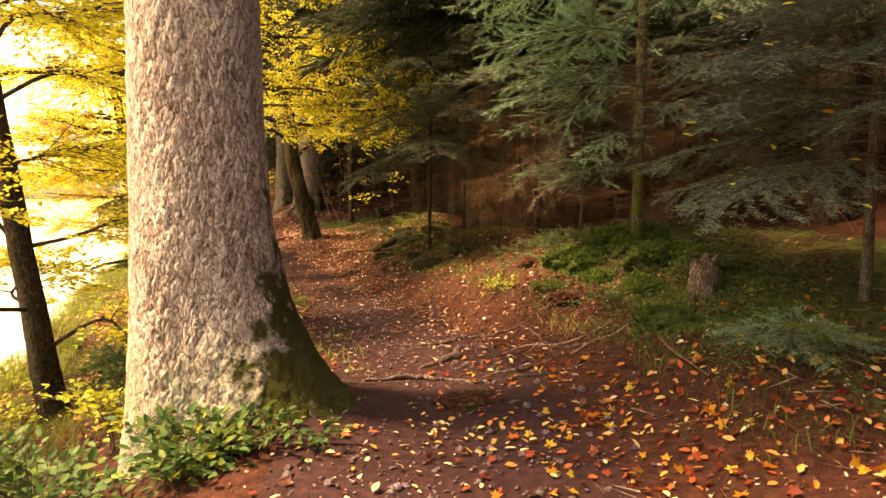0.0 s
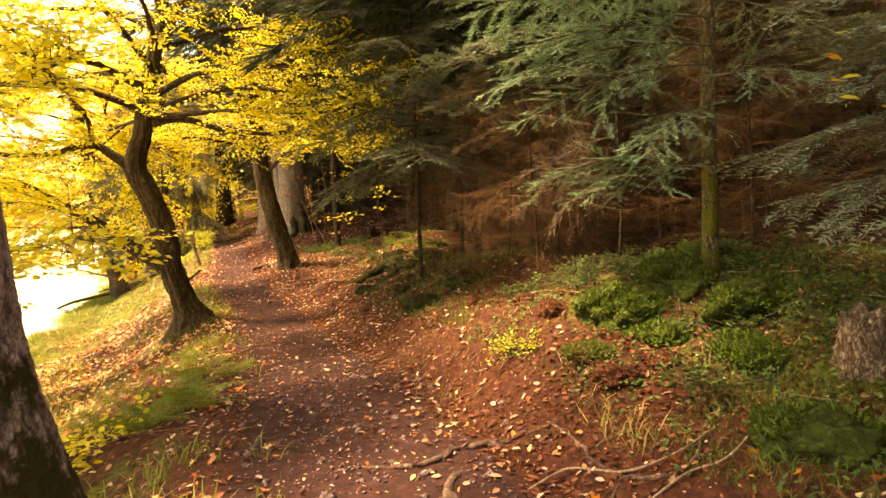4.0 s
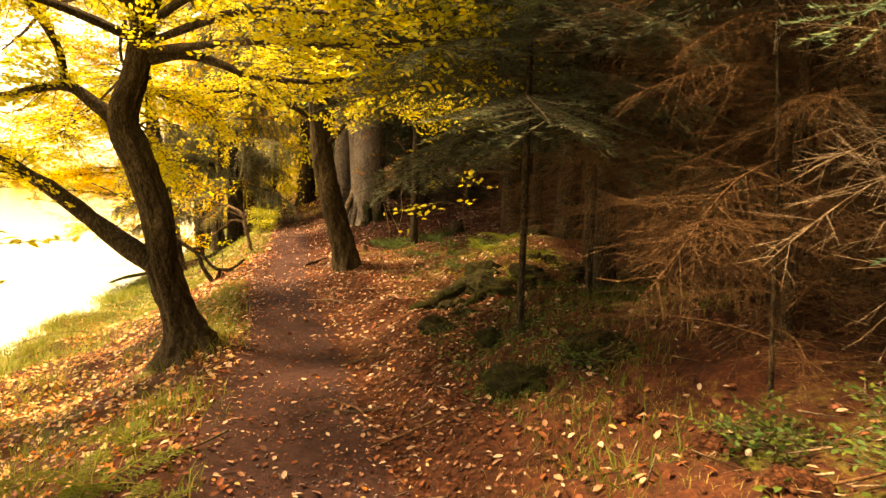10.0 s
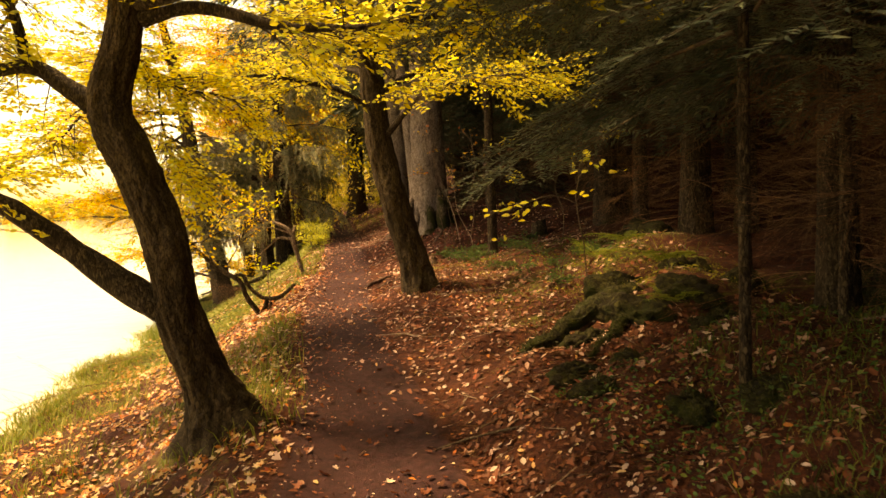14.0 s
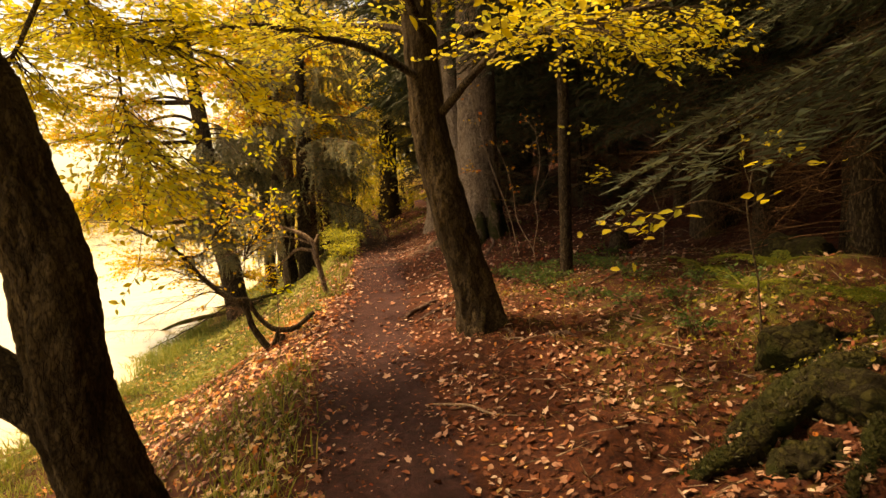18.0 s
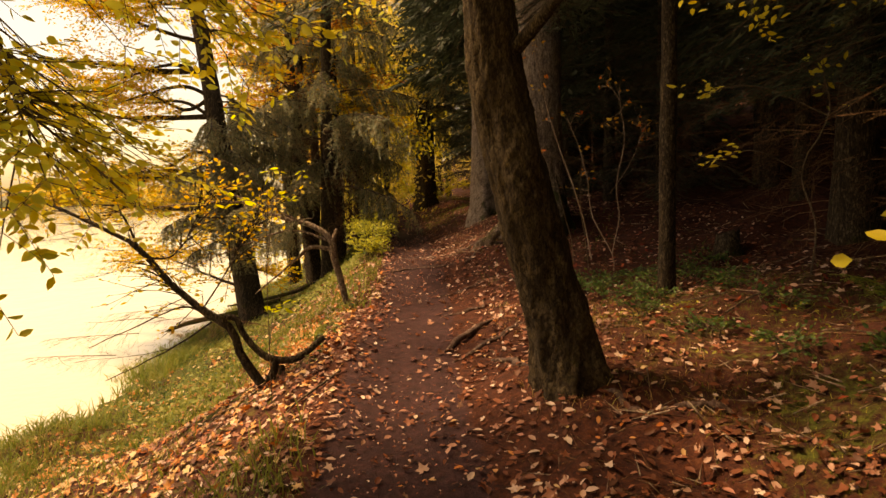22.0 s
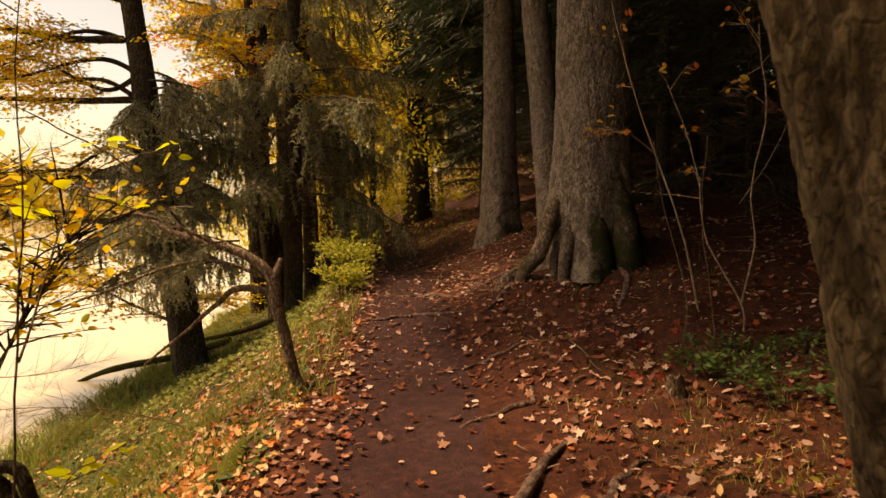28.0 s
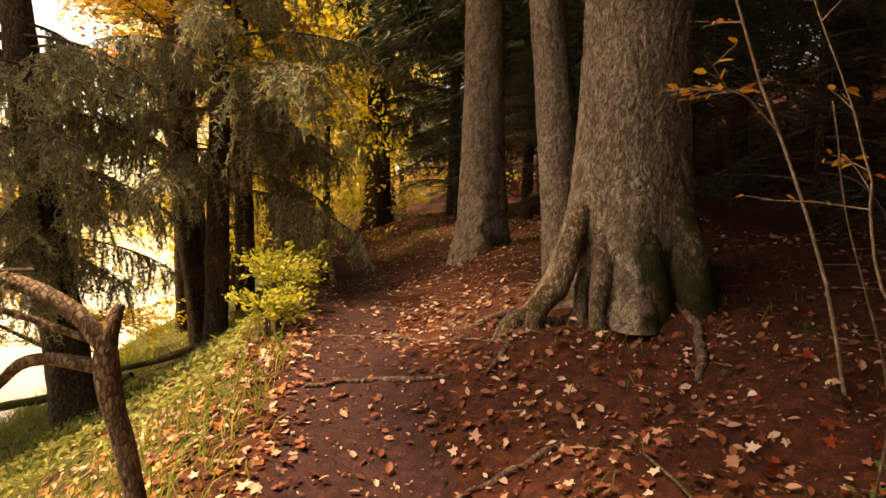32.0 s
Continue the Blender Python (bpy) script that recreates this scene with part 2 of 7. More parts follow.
def leaf_material(name, stops, through=0.45, rough=0.55):
    """Leaves, each of its own tone, that let some light through."""
    m, nt, bsdf, out = material(name)
    geo = nt.nodes.new("ShaderNodeNewGeometry")
    tone = ramp(nt, geo.outputs["Random Per Island"], stops)
    spots = noise_tex(nt, coords(nt), 60.0, 2.0)
    tone = blend(nt, math_node(nt, "MULTIPLY", spots, 0.35), tone, blend(nt, 0.5, tone, (0.12, 0.06, 0.02)))
    nt.links.new(tone, bsdf.inputs["Base Color"])
    bsdf.inputs["Roughness"].default_value = rough
    bsdf.inputs["Specular IOR Level"].default_value = 0.25
    tr = nt.nodes.new("ShaderNodeBsdfTranslucent")
    nt.links.new(tone, tr.inputs["Color"])
    mx = nt.nodes.new("ShaderNodeMixShader")
    mx.inputs[0].default_value = through
    nt.links.new(bsdf.outputs[0], mx.inputs[1])
    nt.links.new(tr.outputs[0], mx.inputs[2])
    nt.links.new(mx.outputs[0], out.inputs[0])
    return m


# Mossy foot is moss; higher up the right flank it also paints shade.
SPRUCE_BARK = bark_material("spruce_bark", (0.10, 0.06, 0.048), (0.54, 0.41, 0.36), (0.78, 0.66, 0.60), moss=(0.062, 0.058, 0.016), moss_low=0.5, moss_edge=0.91, moss_shade_side=0.95, moss_fall=0.07, crack_depth=0.93, relief=0.75, depth=0.02, cell=52.0, plates=True, algae=(0.42, 0.46, 0.30))
GREAT_BARK = bark_material("great_bark", (0.068, 0.048, 0.038), (0.22, 0.172, 0.141), (0.35, 0.288, 0.245), moss=(0.034, 0.038, 0.010), moss_low=1.2, moss_edge=0.70, moss_shade_side=0.5, crack_depth=0.85, relief=1.0, depth=0.02, plates=True)
BROWN_BARK = bark_material("brown_bark", (0.06, 0.035, 0.025), (0.21, 0.14, 0.10), (0.38, 0.29, 0.22), moss=(0.05, 0.055, 0.015), moss_low=1.2, moss_edge=0.70, moss_shade_side=0.1, cell=48.0)
# Dark hornbeam bark; also gives spruce trunks their forest shade as colour.
DARK_SHADED_BARK = bark_material("dark_shaded_bark", (0.014, 0.009, 0.006), (0.048, 0.034, 0.022), (0.12, 0.09, 0.06), moss=(0.05, 0.055, 0.012), moss_low=1.6, moss_edge=0.80, cell=55.0, stretch=0.35)
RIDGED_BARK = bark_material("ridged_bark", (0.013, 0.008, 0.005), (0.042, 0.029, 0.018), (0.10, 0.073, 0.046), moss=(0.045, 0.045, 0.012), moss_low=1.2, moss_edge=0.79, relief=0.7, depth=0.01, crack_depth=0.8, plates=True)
MOSSY_BARK = bark_material("mossy_bark", (0.04, 0.028, 0.015), (0.11, 0.085, 0.045), (0.22, 0.18, 0.10), moss=(0.11, 0.115, 0.02), moss_low=3.5, moss_edge=0.92)
TWIG = bark_material("twig_bark", (0.04, 0.028, 0.02), (0.09, 0.065, 0.045), (0.17, 0.135, 0.10), moss_edge=3.0, cell=60.0, relief=0.3)
PALE_TWIG = bark_material("pale_twig_bark", (0.14, 0.09, 0.065), (0.25, 0.18, 0.135), (0.38, 0.30, 0.24), moss_edge=3.0, cell=60.0, relief=0.3)
DEAD_TWIG = bark_material("dead_twig_bark", (0.052, 0.025, 0.014), (0.13, 0.064, 0.036), (0.25, 0.145, 0.088), moss_edge=3.0, cell=60.0, relief=0.3)
ROOT_BARK = bark_material("root_bark", (0.05, 0.028, 0.024), (0.11, 0.068, 0.06), (0.20, 0.14, 0.12), moss_edge=3.0, cell=30.0, relief=0.5)
YELLOW_LEAF = leaf_material("yellow_leaf", [(0.0, (0.62, 0.48, 0.05)), (0.4, (0.77, 0.66, 0.11)), (0.75, (0.70, 0.67, 0.13)), (1.0, (0.42, 0.49, 0.09))], 0.55)
GOLD_LEAF = leaf_material("golden_leaf", [(0.0, (0.62, 0.30, 0.03)), (0.5, (0.72, 0.48, 0.05)), (1.0, (0.40, 0.40, 0.06))], 0.62)
ORANGE_LEAF = leaf_material("orange_leaf", [(0.0, (0.50, 0.09, 0.02)), (0.6, (0.68, 0.32, 0.04)), (1.0, (0.72, 0.48, 0.08))], 0.4)
LITTER_LEAF = leaf_material("fallen_leaf", [(0.0, (0.07, 0.02, 0.011)), (0.35, (0.15, 0.042, 0.024)), (0.58, (0.27, 0.085, 0.048)), (0.80, (0.48, 0.29, 0.23)), (0.94, (0.66, 0.50, 0.43)), (1.0, (0.30, 0.045, 0.02))], 0.15)
BRIGHT_LITTER = leaf_material("bright_fallen_leaf", [(0.0, (0.48, 0.12, 0.03)), (0.4, (0.60, 0.25, 0.09)), (0.75, (0.70, 0.46, 0.24)), (1.0, (0.72, 0.56, 0.36))], 0.2)
YELLOW_LITTER = leaf_material("yellow_fallen_leaf", [(0.0, (0.50, 0.08, 0.03)), (0.35, (0.64, 0.20, 0.05)), (0.65, (0.74, 0.50, 0.16)), (1.0, (0.84, 0.70, 0.44))], 0.2)
GREEN_LEAF = leaf_material("green_leaf", [(0.0, (0.026, 0.085, 0.027)), (0.5, (0.052, 0.13, 0.038)), (1.0, (0.14, 0.19, 0.042))], 0.35)
BUSH_LEAF = leaf_material("bush_leaf", [(0.0, (0.38, 0.42, 0.07)), (0.5, (0.60, 0.56, 0.10)), (1.0, (0.26, 0.34, 0.08))], 0.4)
# Forest shade is put into the colour of these slope needles.
DEEP_SHADE_NEEDLE = leaf_material("needle", [(0.0, (0.022, 0.042, 0.028)), (0.6, (0.034, 0.06, 0.04)), (1.0, (0.06, 0.078, 0.046))], 0.2, 0.6)
# Same needles with the colour raised, so near boughs look half lit.
HALF_LIT_NEEDLE = leaf_material("half_lit_needle", [(0.0, (0.08, 0.12, 0.09)), (0.6, (0.13, 0.18, 0.135)), (1.0, (0.20, 0.235, 0.145))], 0.25, 0.45)
GREY_NEEDLE = leaf_material("grey_needle", [(0.0, (0.17, 0.20, 0.125)), (0.6, (0.28, 0.30, 0.20)), (1.0, (0.42, 0.33, 0.19))], 0.55, 0.6)
# Golden leaves paled to put distant haze and bright light into the colour.
HAZE_LIT_LEAF = leaf_material("haze_lit_leaf", [(0.0, (0.80, 0.56, 0.13)), (0.5, (0.88, 0.72, 0.22)), (1.0, (0.76, 0.68, 0.24))], 0.72)
HERB_LEAF = leaf_material("herb_leaf", [(0.0, (0.15, 0.20, 0.05)), (0.5, (0.26, 0.29, 0.08)), (1.0, (0.36, 0.33, 0.11))], 0.4)
LIME_LEAF = leaf_material("lime_leaf", [(0.0, (0.55, 0.62, 0.04)), (0.5, (0.66, 0.70, 0.06)), (1.0, (0.80, 0.66, 0.05))], 0.6)
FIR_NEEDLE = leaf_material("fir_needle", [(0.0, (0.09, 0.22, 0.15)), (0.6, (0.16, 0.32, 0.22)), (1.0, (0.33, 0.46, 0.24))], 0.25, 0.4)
GRASS = leaf_material("grass_blade", [(0.0, (0.12, 0.17, 0.03)), (0.5, (0.17, 0.22, 0.04)), (1.0, (0.30, 0.27, 0.08))], 0.35)
DRY_GRASS = leaf_material("dry_grass_blade", [(0.0, (0.30, 0.18, 0.07)), (0.6, (0.42, 0.29, 0.13)), (1.0, (0.22, 0.22, 0.06))], 0.3)
SLOPE_GRASS = leaf_material("slope_grass", [(0.0, (0.045, 0.09, 0.016)), (0.5, (0.08, 0.14, 0.026)), (1.0, (0.17, 0.19, 0.045))], 0.35)
# Moss darkened in colour to stand for shade on the lumps.
SHADED_MOSS = leaf_material("shaded_moss", [(0.0, (0.010, 0.014, 0.004)), (0.6, (0.022, 0.031, 0.007)), (1.0, (0.051, 0.054, 0.012))], 0.2)
MOULD_LEAF = leaf_material("mould_leaf", [(0.0, (0.03, 0.007, 0.004)), (0.5, (0.085, 0.02, 0.010)), (0.88, (0.16, 0.045, 0.022)), (1.0, (0.34, 0.17, 0.11))], 0.1)
RED_LEAF = leaf_material("red_leaf", [(0.0, (0.07, 0.008, 0.005)), (0.5, (0.19, 0.022, 0.010)), (0.85, (0.36, 0.06, 0.02)), (1.0, (0.42, 0.13, 0.04))], 0.2)
FRESH_MOSS = leaf_material("fresh_moss", [(0.0, (0.024, 0.056, 0.008)), (0.5, (0.048, 0.105, 0.013)), (1.0, (0.11, 0.165, 0.028))], 0.3)
YELLOW_MOSS = leaf_material("yellow_moss", [(0.0, (0.10, 0.12, 0.015)), (0.5, (0.20, 0.21, 0.03)), (1.0, (0.36, 0.30, 0.06))], 0.3)
MOSS = leaf_material("moss", [(0.0, (0.03, 0.065, 0.01)), (0.5, (0.065, 0.12, 0.016)), (1.0, (0.13, 0.175, 0.03))], 0.25)


def ground_material():
    """Trodden earth, leaf mould, moss and thin grass, by how the ground is covered."""
    m, nt, bsdf, _ = material("forest_floor")
    v = coords(nt)
    n1, n2, n3 = noise_tex(nt, v, 1.6, 5.0), noise_tex(nt, v, 14.0, 6.0, 0.7), noise_tex(nt, v, 75.0, 4.0, 0.7)
    mixed = math_node(nt, "ADD", math_node(nt, "MULTIPLY", n2, 0.6), math_node(nt, "MULTIPLY", n3, 0.4))
    earth = ramp(nt, mixed, [(0.36, (0.012, 0.0038, 0.0045)), (0.5, (0.034, 0.0105, 0.0115)), (0.68, (0.085, 0.031, 0.032))])
    mould = ramp(nt, mixed, [(0.36, (0.012, 0.004, 0.003)), (0.49, (0.05, 0.013, 0.008)), (0.58, (0.09, 0.026, 0.013)), (0.70, (0.15, 0.055, 0.028))])
    green = ramp(nt, mixed, [(0.33, (0.018, 0.022, 0.006)), (0.5, (0.05, 0.062, 0.013)), (0.7, (0.12, 0.13, 0.026))])
    def cover(name):
        a = nt.nodes.new("ShaderNodeAttribute")
        a.attribute_name = name
        s = math_node(nt, "ADD", a.outputs["Fac"], math_node(nt, "MULTIPLY", math_node(nt, "SUBTRACT", math_node(nt, "ADD", math_node(nt, "MULTIPLY", n1, 0.5), math_node(nt, "MULTIPLY", n2, 0.5)), 0.5), 1.6))
        return ramp(nt, s, [(0.42, (0, 0, 0)), (0.62, (1, 1, 1))])
    c = blend(nt, cover("earth"), mould, earth)
    c = blend(nt, cover("green"), c, green)
    nt.links.new(c, bsdf.inputs["Base Color"])
    nt.links.new(ramp(nt, cover("earth"), [(0.0, (0.9, 0.9, 0.9)), (1.0, (0.78, 0.78, 0.78))]), bsdf.inputs["Roughness"])
    bsdf.inputs["Specular IOR Level"].default_value = 0.22
    bump(nt, bsdf, mixed, 0.9, 0.03)
    return m


def water_material():
    m, nt, bsdf, _ = material("lake_water")
    v = coords(nt, (1, 1, 1))
    # Pale base colour stands in for the glare of sky on water.
    bsdf.inputs["Base Color"].default_value = (0.55, 0.51, 0.38, 1)
    bsdf.inputs["Roughness"].default_value = 0.06
    bsdf.inputs["IOR"].default_value = 1.33
    h = math_node(nt, "ADD", noise_tex(nt, v, 1.2, 3.0), math_node(nt, "MULTIPLY", noise_tex(nt, v, 7.0, 2.0), 0.25))
    bump(nt, bsdf, h, 0.3, 0.05)
    return m


# ---- the ground: one sheet, with the path along the lake ----
PATH_Y = [-80, -10, 0, 3, 4, 5.6, 7.8, 9.8, 11.5, 13.6, 15.1, 16.5, 17.85, 20.5, 22.5, 24.6, 26.3, 29.3, 33.7, 37, 45, 60, 140]
PATH_X = [8, 0.6, 0.1, 0.05, 0.0, -0.12, -0.85, -1.55, -2.2, -3.0, -3.75, -4.35, -4.9, -5.75, -6.55, -7.45, -8.05, -9.3, -10.95, -12.3, -16, -24, -70]
RISE_Y = [-80, 0, 6, 8.5, 9.8, 11.4, 13.5, 15.3, 17.9, 20.8, 21.5, 22.5, 24.6, 28.6, 34, 39, 46, 60, 140]
RISE_Z = [0, 0.05, 0.08, -0.02, -0.07, -0.09, -0.13, 0.03, 0.2, 0.28, 0.38, 0.52, 0.58, 0.65, 0.78, 0.9, 0.7, 0.5, 0.5]
fine_y = np.arange(-80, 140, 0.1)
soft_kernel = np.hanning(19) / np.hanning(19).sum()


def softened(ys, vs):
    v = np.interp(fine_y, ys, vs)
    w = np.convolve(np.pad(v, 9, "edge"), soft_kernel, "valid")
    return lambda y: np.interp(y, fine_y, w)


path_x, path_z = softened(PATH_Y, PATH_X), softened(RISE_Y, RISE_Z)
half_width = softened([-80, 0, 5, 7.8, 11, 13.6, 16, 18.7, 40, 140], [1.2, 1.2, 1.0, 0.85, 0.78, 0.68, 0.62, 0.55, 0.55, 0.6])
bank_rise = softened([-80, 0, 4, 6.5, 8, 11, 13, 14.5, 20, 23, 27, 40, 140], [0.4, 0.45, 0.5, 0.7, 0.95, 0.85, 0.75, 0.3, 0.3, 0.5, 0.6, 0.5, 0.5])
LAKE = -1.35
HUMPS = [(-3.4, 17.3, 0.13, 0.7), (-4.7, 23.0, 0.20, 0.9), (-1.3, 4.2, 0.14, 0.8), (0.1, 12.6, 0.16, 0.9), (-2.6, 21.9, -0.32, 1.3), (0.8, 9.6, -0.18, 0.6), (-3.95, 13.2, 0.11, 0.6), (-5.9, 22.3, 0.10, 0.6), (-0.8, 18.0, 0.16, 1.2), (1.4, 6.2, -0.1, 0.5),
         (-0.5, 12.1, -0.2, 0.5), (0.9, 11.4, 0.14, 0.9), (-0.35, 15.1, 0.46, 0.7), (-0.4, 17.0, 0.18, 0.9), (1.6, 7.3, -0.14, 0.3), (2.4, 6.0, 0.15, 0.6), (-0.75, 13.7, -0.12, 0.4)]
KNOLLS = waves(7, 11, 5, 0.62)


def ground_z(x, y, detail=True):
    x, y = np.asarray(x, float), np.asarray(y, float)
    u = x - path_x(y)
    w, zp = half_width(y), path_z(y)
    s, r = np.maximum(-u - w, 0), np.maximum(u - w, 0)
    f = np.interp(s, [0, 0.35, 0.9, 2.0, 3.0, 4.2, 4.65, 8, 30, 142, 152, 220, 500], [0, 0.05, 0.24, 0.62, 0.82, 0.96, 1.04, 1.6, 2.2, 2.2, 0.7, 0.2, -0.5])
    z = zp + (LAKE - 0.02 - zp) * f
    z = z + bank_rise(y) * (1 - np.exp(-r * r / (r + 0.25) / 0.85)) + 0.10 * np.maximum(r - 1.5, 0) + 0.22 * np.maximum(r - 5, 0) - 0.2 * np.maximum(r - 40, 0)
    z = z - 0.03 * np.exp(-(u / (0.6 * w)) ** 2)
    for hx, hy, dz, hr in HUMPS:
        z = z + dz * np.exp(-((x - hx) ** 2 + (y - hy) ** 2) / hr ** 2)
    if detail:
        away = np.clip((np.abs(u) - w) / 0.8, 0, 1)
        z = z + (0.012 + 0.05 * away) * KNOLLS(x * 1.7, y * 1.7, 0.0) + (0.006 + 0.012 * away) * KNOLLS(x * 7 + 5, y * 7, 3.0)
    return z


def on_ground(x, y, sink=0.0):
    return (float(x), float(y), float(ground_z(x, y)) - sink)


def lay_ground():
    u = np.concatenate([np.arange(-480, -120, 40), np.arange(-120, -20, 8), np.arange(-20, -6, 1), np.arange(-6, -3, 0.2), np.arange(-3, 3, 0.06),
                        np.arange(3, 8, 0.15), np.arange(8, 20, 0.8), np.arange(20, 60, 5), np.arange(60, 481, 40)])
    y = np.concatenate([np.arange(-480, -80, 40), np.arange(-80, -4, 4), np.arange(-4, -1, 0.3), np.arange(-1, 26, 0.07), np.arange(26, 40, 0.15),
                        np.arange(40, 60, 0.6), np.arange(60, 140, 4), np.arange(140, 641, 40)])
    uu, yy = np.meshgrid(u, y)
    xx = uu + path_x(yy)
    zz = ground_z(xx, yy)
    v = np.stack([xx, yy, zz], -1).reshape(-1, 3)
    n = len(u)
    i, j = np.arange(len(y) - 1)[:, None] * n, np.arange(n - 1)[None, :]
    f = np.stack([i + j, i + j + 1, i + n + j + 1, i + n + j], -1).reshape(-1, 4)
    me = mesh_np("ground", v, f, ground_material())
    w = half_width(yy)
    earth = np.clip(1.15 - np.abs(uu / w) ** 3, 0, 1) * np.where(yy < 60, 1, 0)
    left = np.clip((-uu - w) / 0.4, 0, 1)
    right = np.clip((uu - w - 0.5) / 0.8, 0, 1)
    green = np.interp(yy, [0, 17, 21], [0.42, 0.42, 0.62]) * left + right * np.interp(yy, [0, 4, 6, 9, 11, 13, 17, 20, 24, 30], [0.35, 0.5, 0.62, 0.5, 0.25, 0.35, 0.45, 0.35, 0.2, 0.4])
    green = green * np.where(uu > 5, 0.4, 1) + 0.0
    for name, val in (("earth", earth), ("green", green)):
        at = me.attributes.new(name, "FLOAT", "POINT")
        at.data.foreach_set("value", val.astype(np.float32).ravel())
    return tagged(new("ground", me), "brown forest floor with a trodden earth path along the lake", "ground", kind="structure")


ground = lay_ground()
lake_v = np.array([[-600, -500, LAKE], [6, -500, LAKE], [6, 640, LAKE], [-600, 640, LAKE]], float)
lake_mesh = mesh_np("lake", lake_v, np.array([[0, 1, 2, 3]]), water_material())
tagged(new("water", lake_mesh), "calm lake water mirroring the pale sky", "lake", kind="structure")


# ---- how trees are made ----
def bark_plates(a, z, radius, seed, width=0.024, tall=0.062):
    """Scales of bark round a trunk: how far each place stands out, how near a crack it is, and the tone of its scale."""
    r = np.random.default_rng(seed)
    nu, nv = int(2 * np.pi * radius / width), int(14 / tall)
    u = a / (2 * np.pi) * nu + 0.35 * np.sin(z * 23 + 3 * np.sin(a * 5)) + 0.25 * np.sin(z * 61 + a * 17)
    w = (z + 1) / tall + 0.4 * np.sin(a * 13 + np.sin(z * 9)) + 0.25 * np.sin(a * 37 + z * 5)
    ju, jv, tone = r.uniform(-0.1, 1.1, (nu, nv)), r.uniform(-0.1, 1.1, (nu, nv)), r.uniform(0, 1, (nu, nv))
    near, second = np.full(a.shape, 9.0), np.full(a.shape, 9.0)
    own, rise = np.zeros(a.shape), np.zeros(a.shape)
    iu, iv = np.floor(u).astype(int), np.floor(w).astype(int)
    for du in (-1, 0, 1):
        for dv in (-1, 0, 1):
            i, j = (iu + du) % nu, np.clip(iv + dv, 0, nv - 1)
            x, y = iu + du + ju[i, j] - u, iv + dv + jv[i, j] - w
            d = np.hypot(x, y)
            closer = d < near
            second = np.where(closer, near, np.minimum(second, d))
            own, rise = np.where(closer, tone[i, j], own), np.where(closer, y, rise)
            near = np.where(closer, d, near)
    gap = np.clip((second - near) / 0.4, 0, 1)
    return gap ** 0.6 * (0.55 + 0.5 * own) + 0.1 * rise, gap, own


def flare(lobes, strength, low=0.16, turn=0.0, ridge=0.0, lean=0.0, lean_at=0.0):
    """How a trunk widens into roots at its foot."""
    def shape(a, h):
        foot = np.exp(-h / low)
        lobe = 0.1 + 0.9 * (0.5 + 0.5 * np.cos(lobes * a + turn + 0.8 * np.sin(a))) ** 1.8
        s = 1 + strength * foot * lobe + strength * 0.35 * np.exp(-h / (low * 2.2))
        s = s + lean * np.exp(-h / (low * 1.6)) * np.clip(np.cos(a - lean_at), 0, 1) ** 2
        return s + ridge * np.sin(9 * a + 6 * h + np.sin(3 * a)) * 0.5
    return shape


def leafy(limbs, twigs, length, leaf, size, seed, start=0.3, droop=0.12, gap=0.05, flat=0.25, sub=6, fine=True):
    """Flat sprays of twigs with leaves, set along the limbs. Gives the twigs and the leaves."""
    r = np.random.default_rng(seed)
    bars, pos, along, norm = [], [], [], []
    for limb in limbs:
        limb = np.asarray(limb)
        for k in range(twigs):
            s = r.uniform(start, 1) ** 0.8 * (len(limb) - 1)
            i = min(int(s), len(limb) - 2)
            p = limb[i] + (limb[i + 1] - limb[i]) * (s - i)
            d = unit(limb[i + 1] - limb[i])
            side = unit(np.array([-d[1], d[0], 0]) + r.normal(0, 0.12, 3)) * r.choice([-1, 1])
            way = unit(d * r.uniform(0.3, 1.0) + side * r.uniform(0.5, 1.1) + np.array([0, 0, r.normal(0.0, flat)]))
            ln = length * r.uniform(0.5, 1.2)
            t = np.linspace(0, 1, 3)[:, None]
            line = p + way * ln * t + np.array([0, 0, -droop * ln]) * t ** 2
            bars.append(tube(line, [min(0.007, 0.012 * length), min(0.002, 0.004 * length)], 3, cap=False))
            cross = unit(np.cross(way, [0, 0, 1]))
            up = unit(np.cross(cross, way))
            for q in range(sub):
                f = r.uniform(0.15, 1.0)
                o = p + way * ln * f + np.array([0, 0, -droop * ln]) * f * f
                sd = cross * r.choice([-1, 1])
                w2 = unit(way * r.uniform(0.5, 1) + sd * r.uniform(0.4, 1) + np.array([0, 0, r.normal(-0.05, 0.15)]))
                l2 = ln * 0.45 * r.uniform(0.5, 1.2)
                if fine:
                    bars.append(tube(np.array([o, o + w2 * l2]), [0.003, 0.0015], 3, cap=False))
                m = max(2, int(l2 / gap))
                g = np.linspace(0.15, 1, m)[:, None]
                pos.append(o + w2 * l2 * g)
                alt = np.where(np.arange(m) % 2 == 0, 1, -1)[:, None]
                along.append(w2 * 0.6 + np.cross(up, w2) * alt * 0.9 + r.normal(0, 0.25, (m, 3)))
                norm.append(up + r.normal(0, 0.75, (m, 3)))
    pos, along, norm = np.concatenate(pos), np.concatenate(along), np.concatenate(norm)
    return merge(bars), scatter(leaf, pos, along, norm, size * r.uniform(0.7, 1.25, len(pos)))


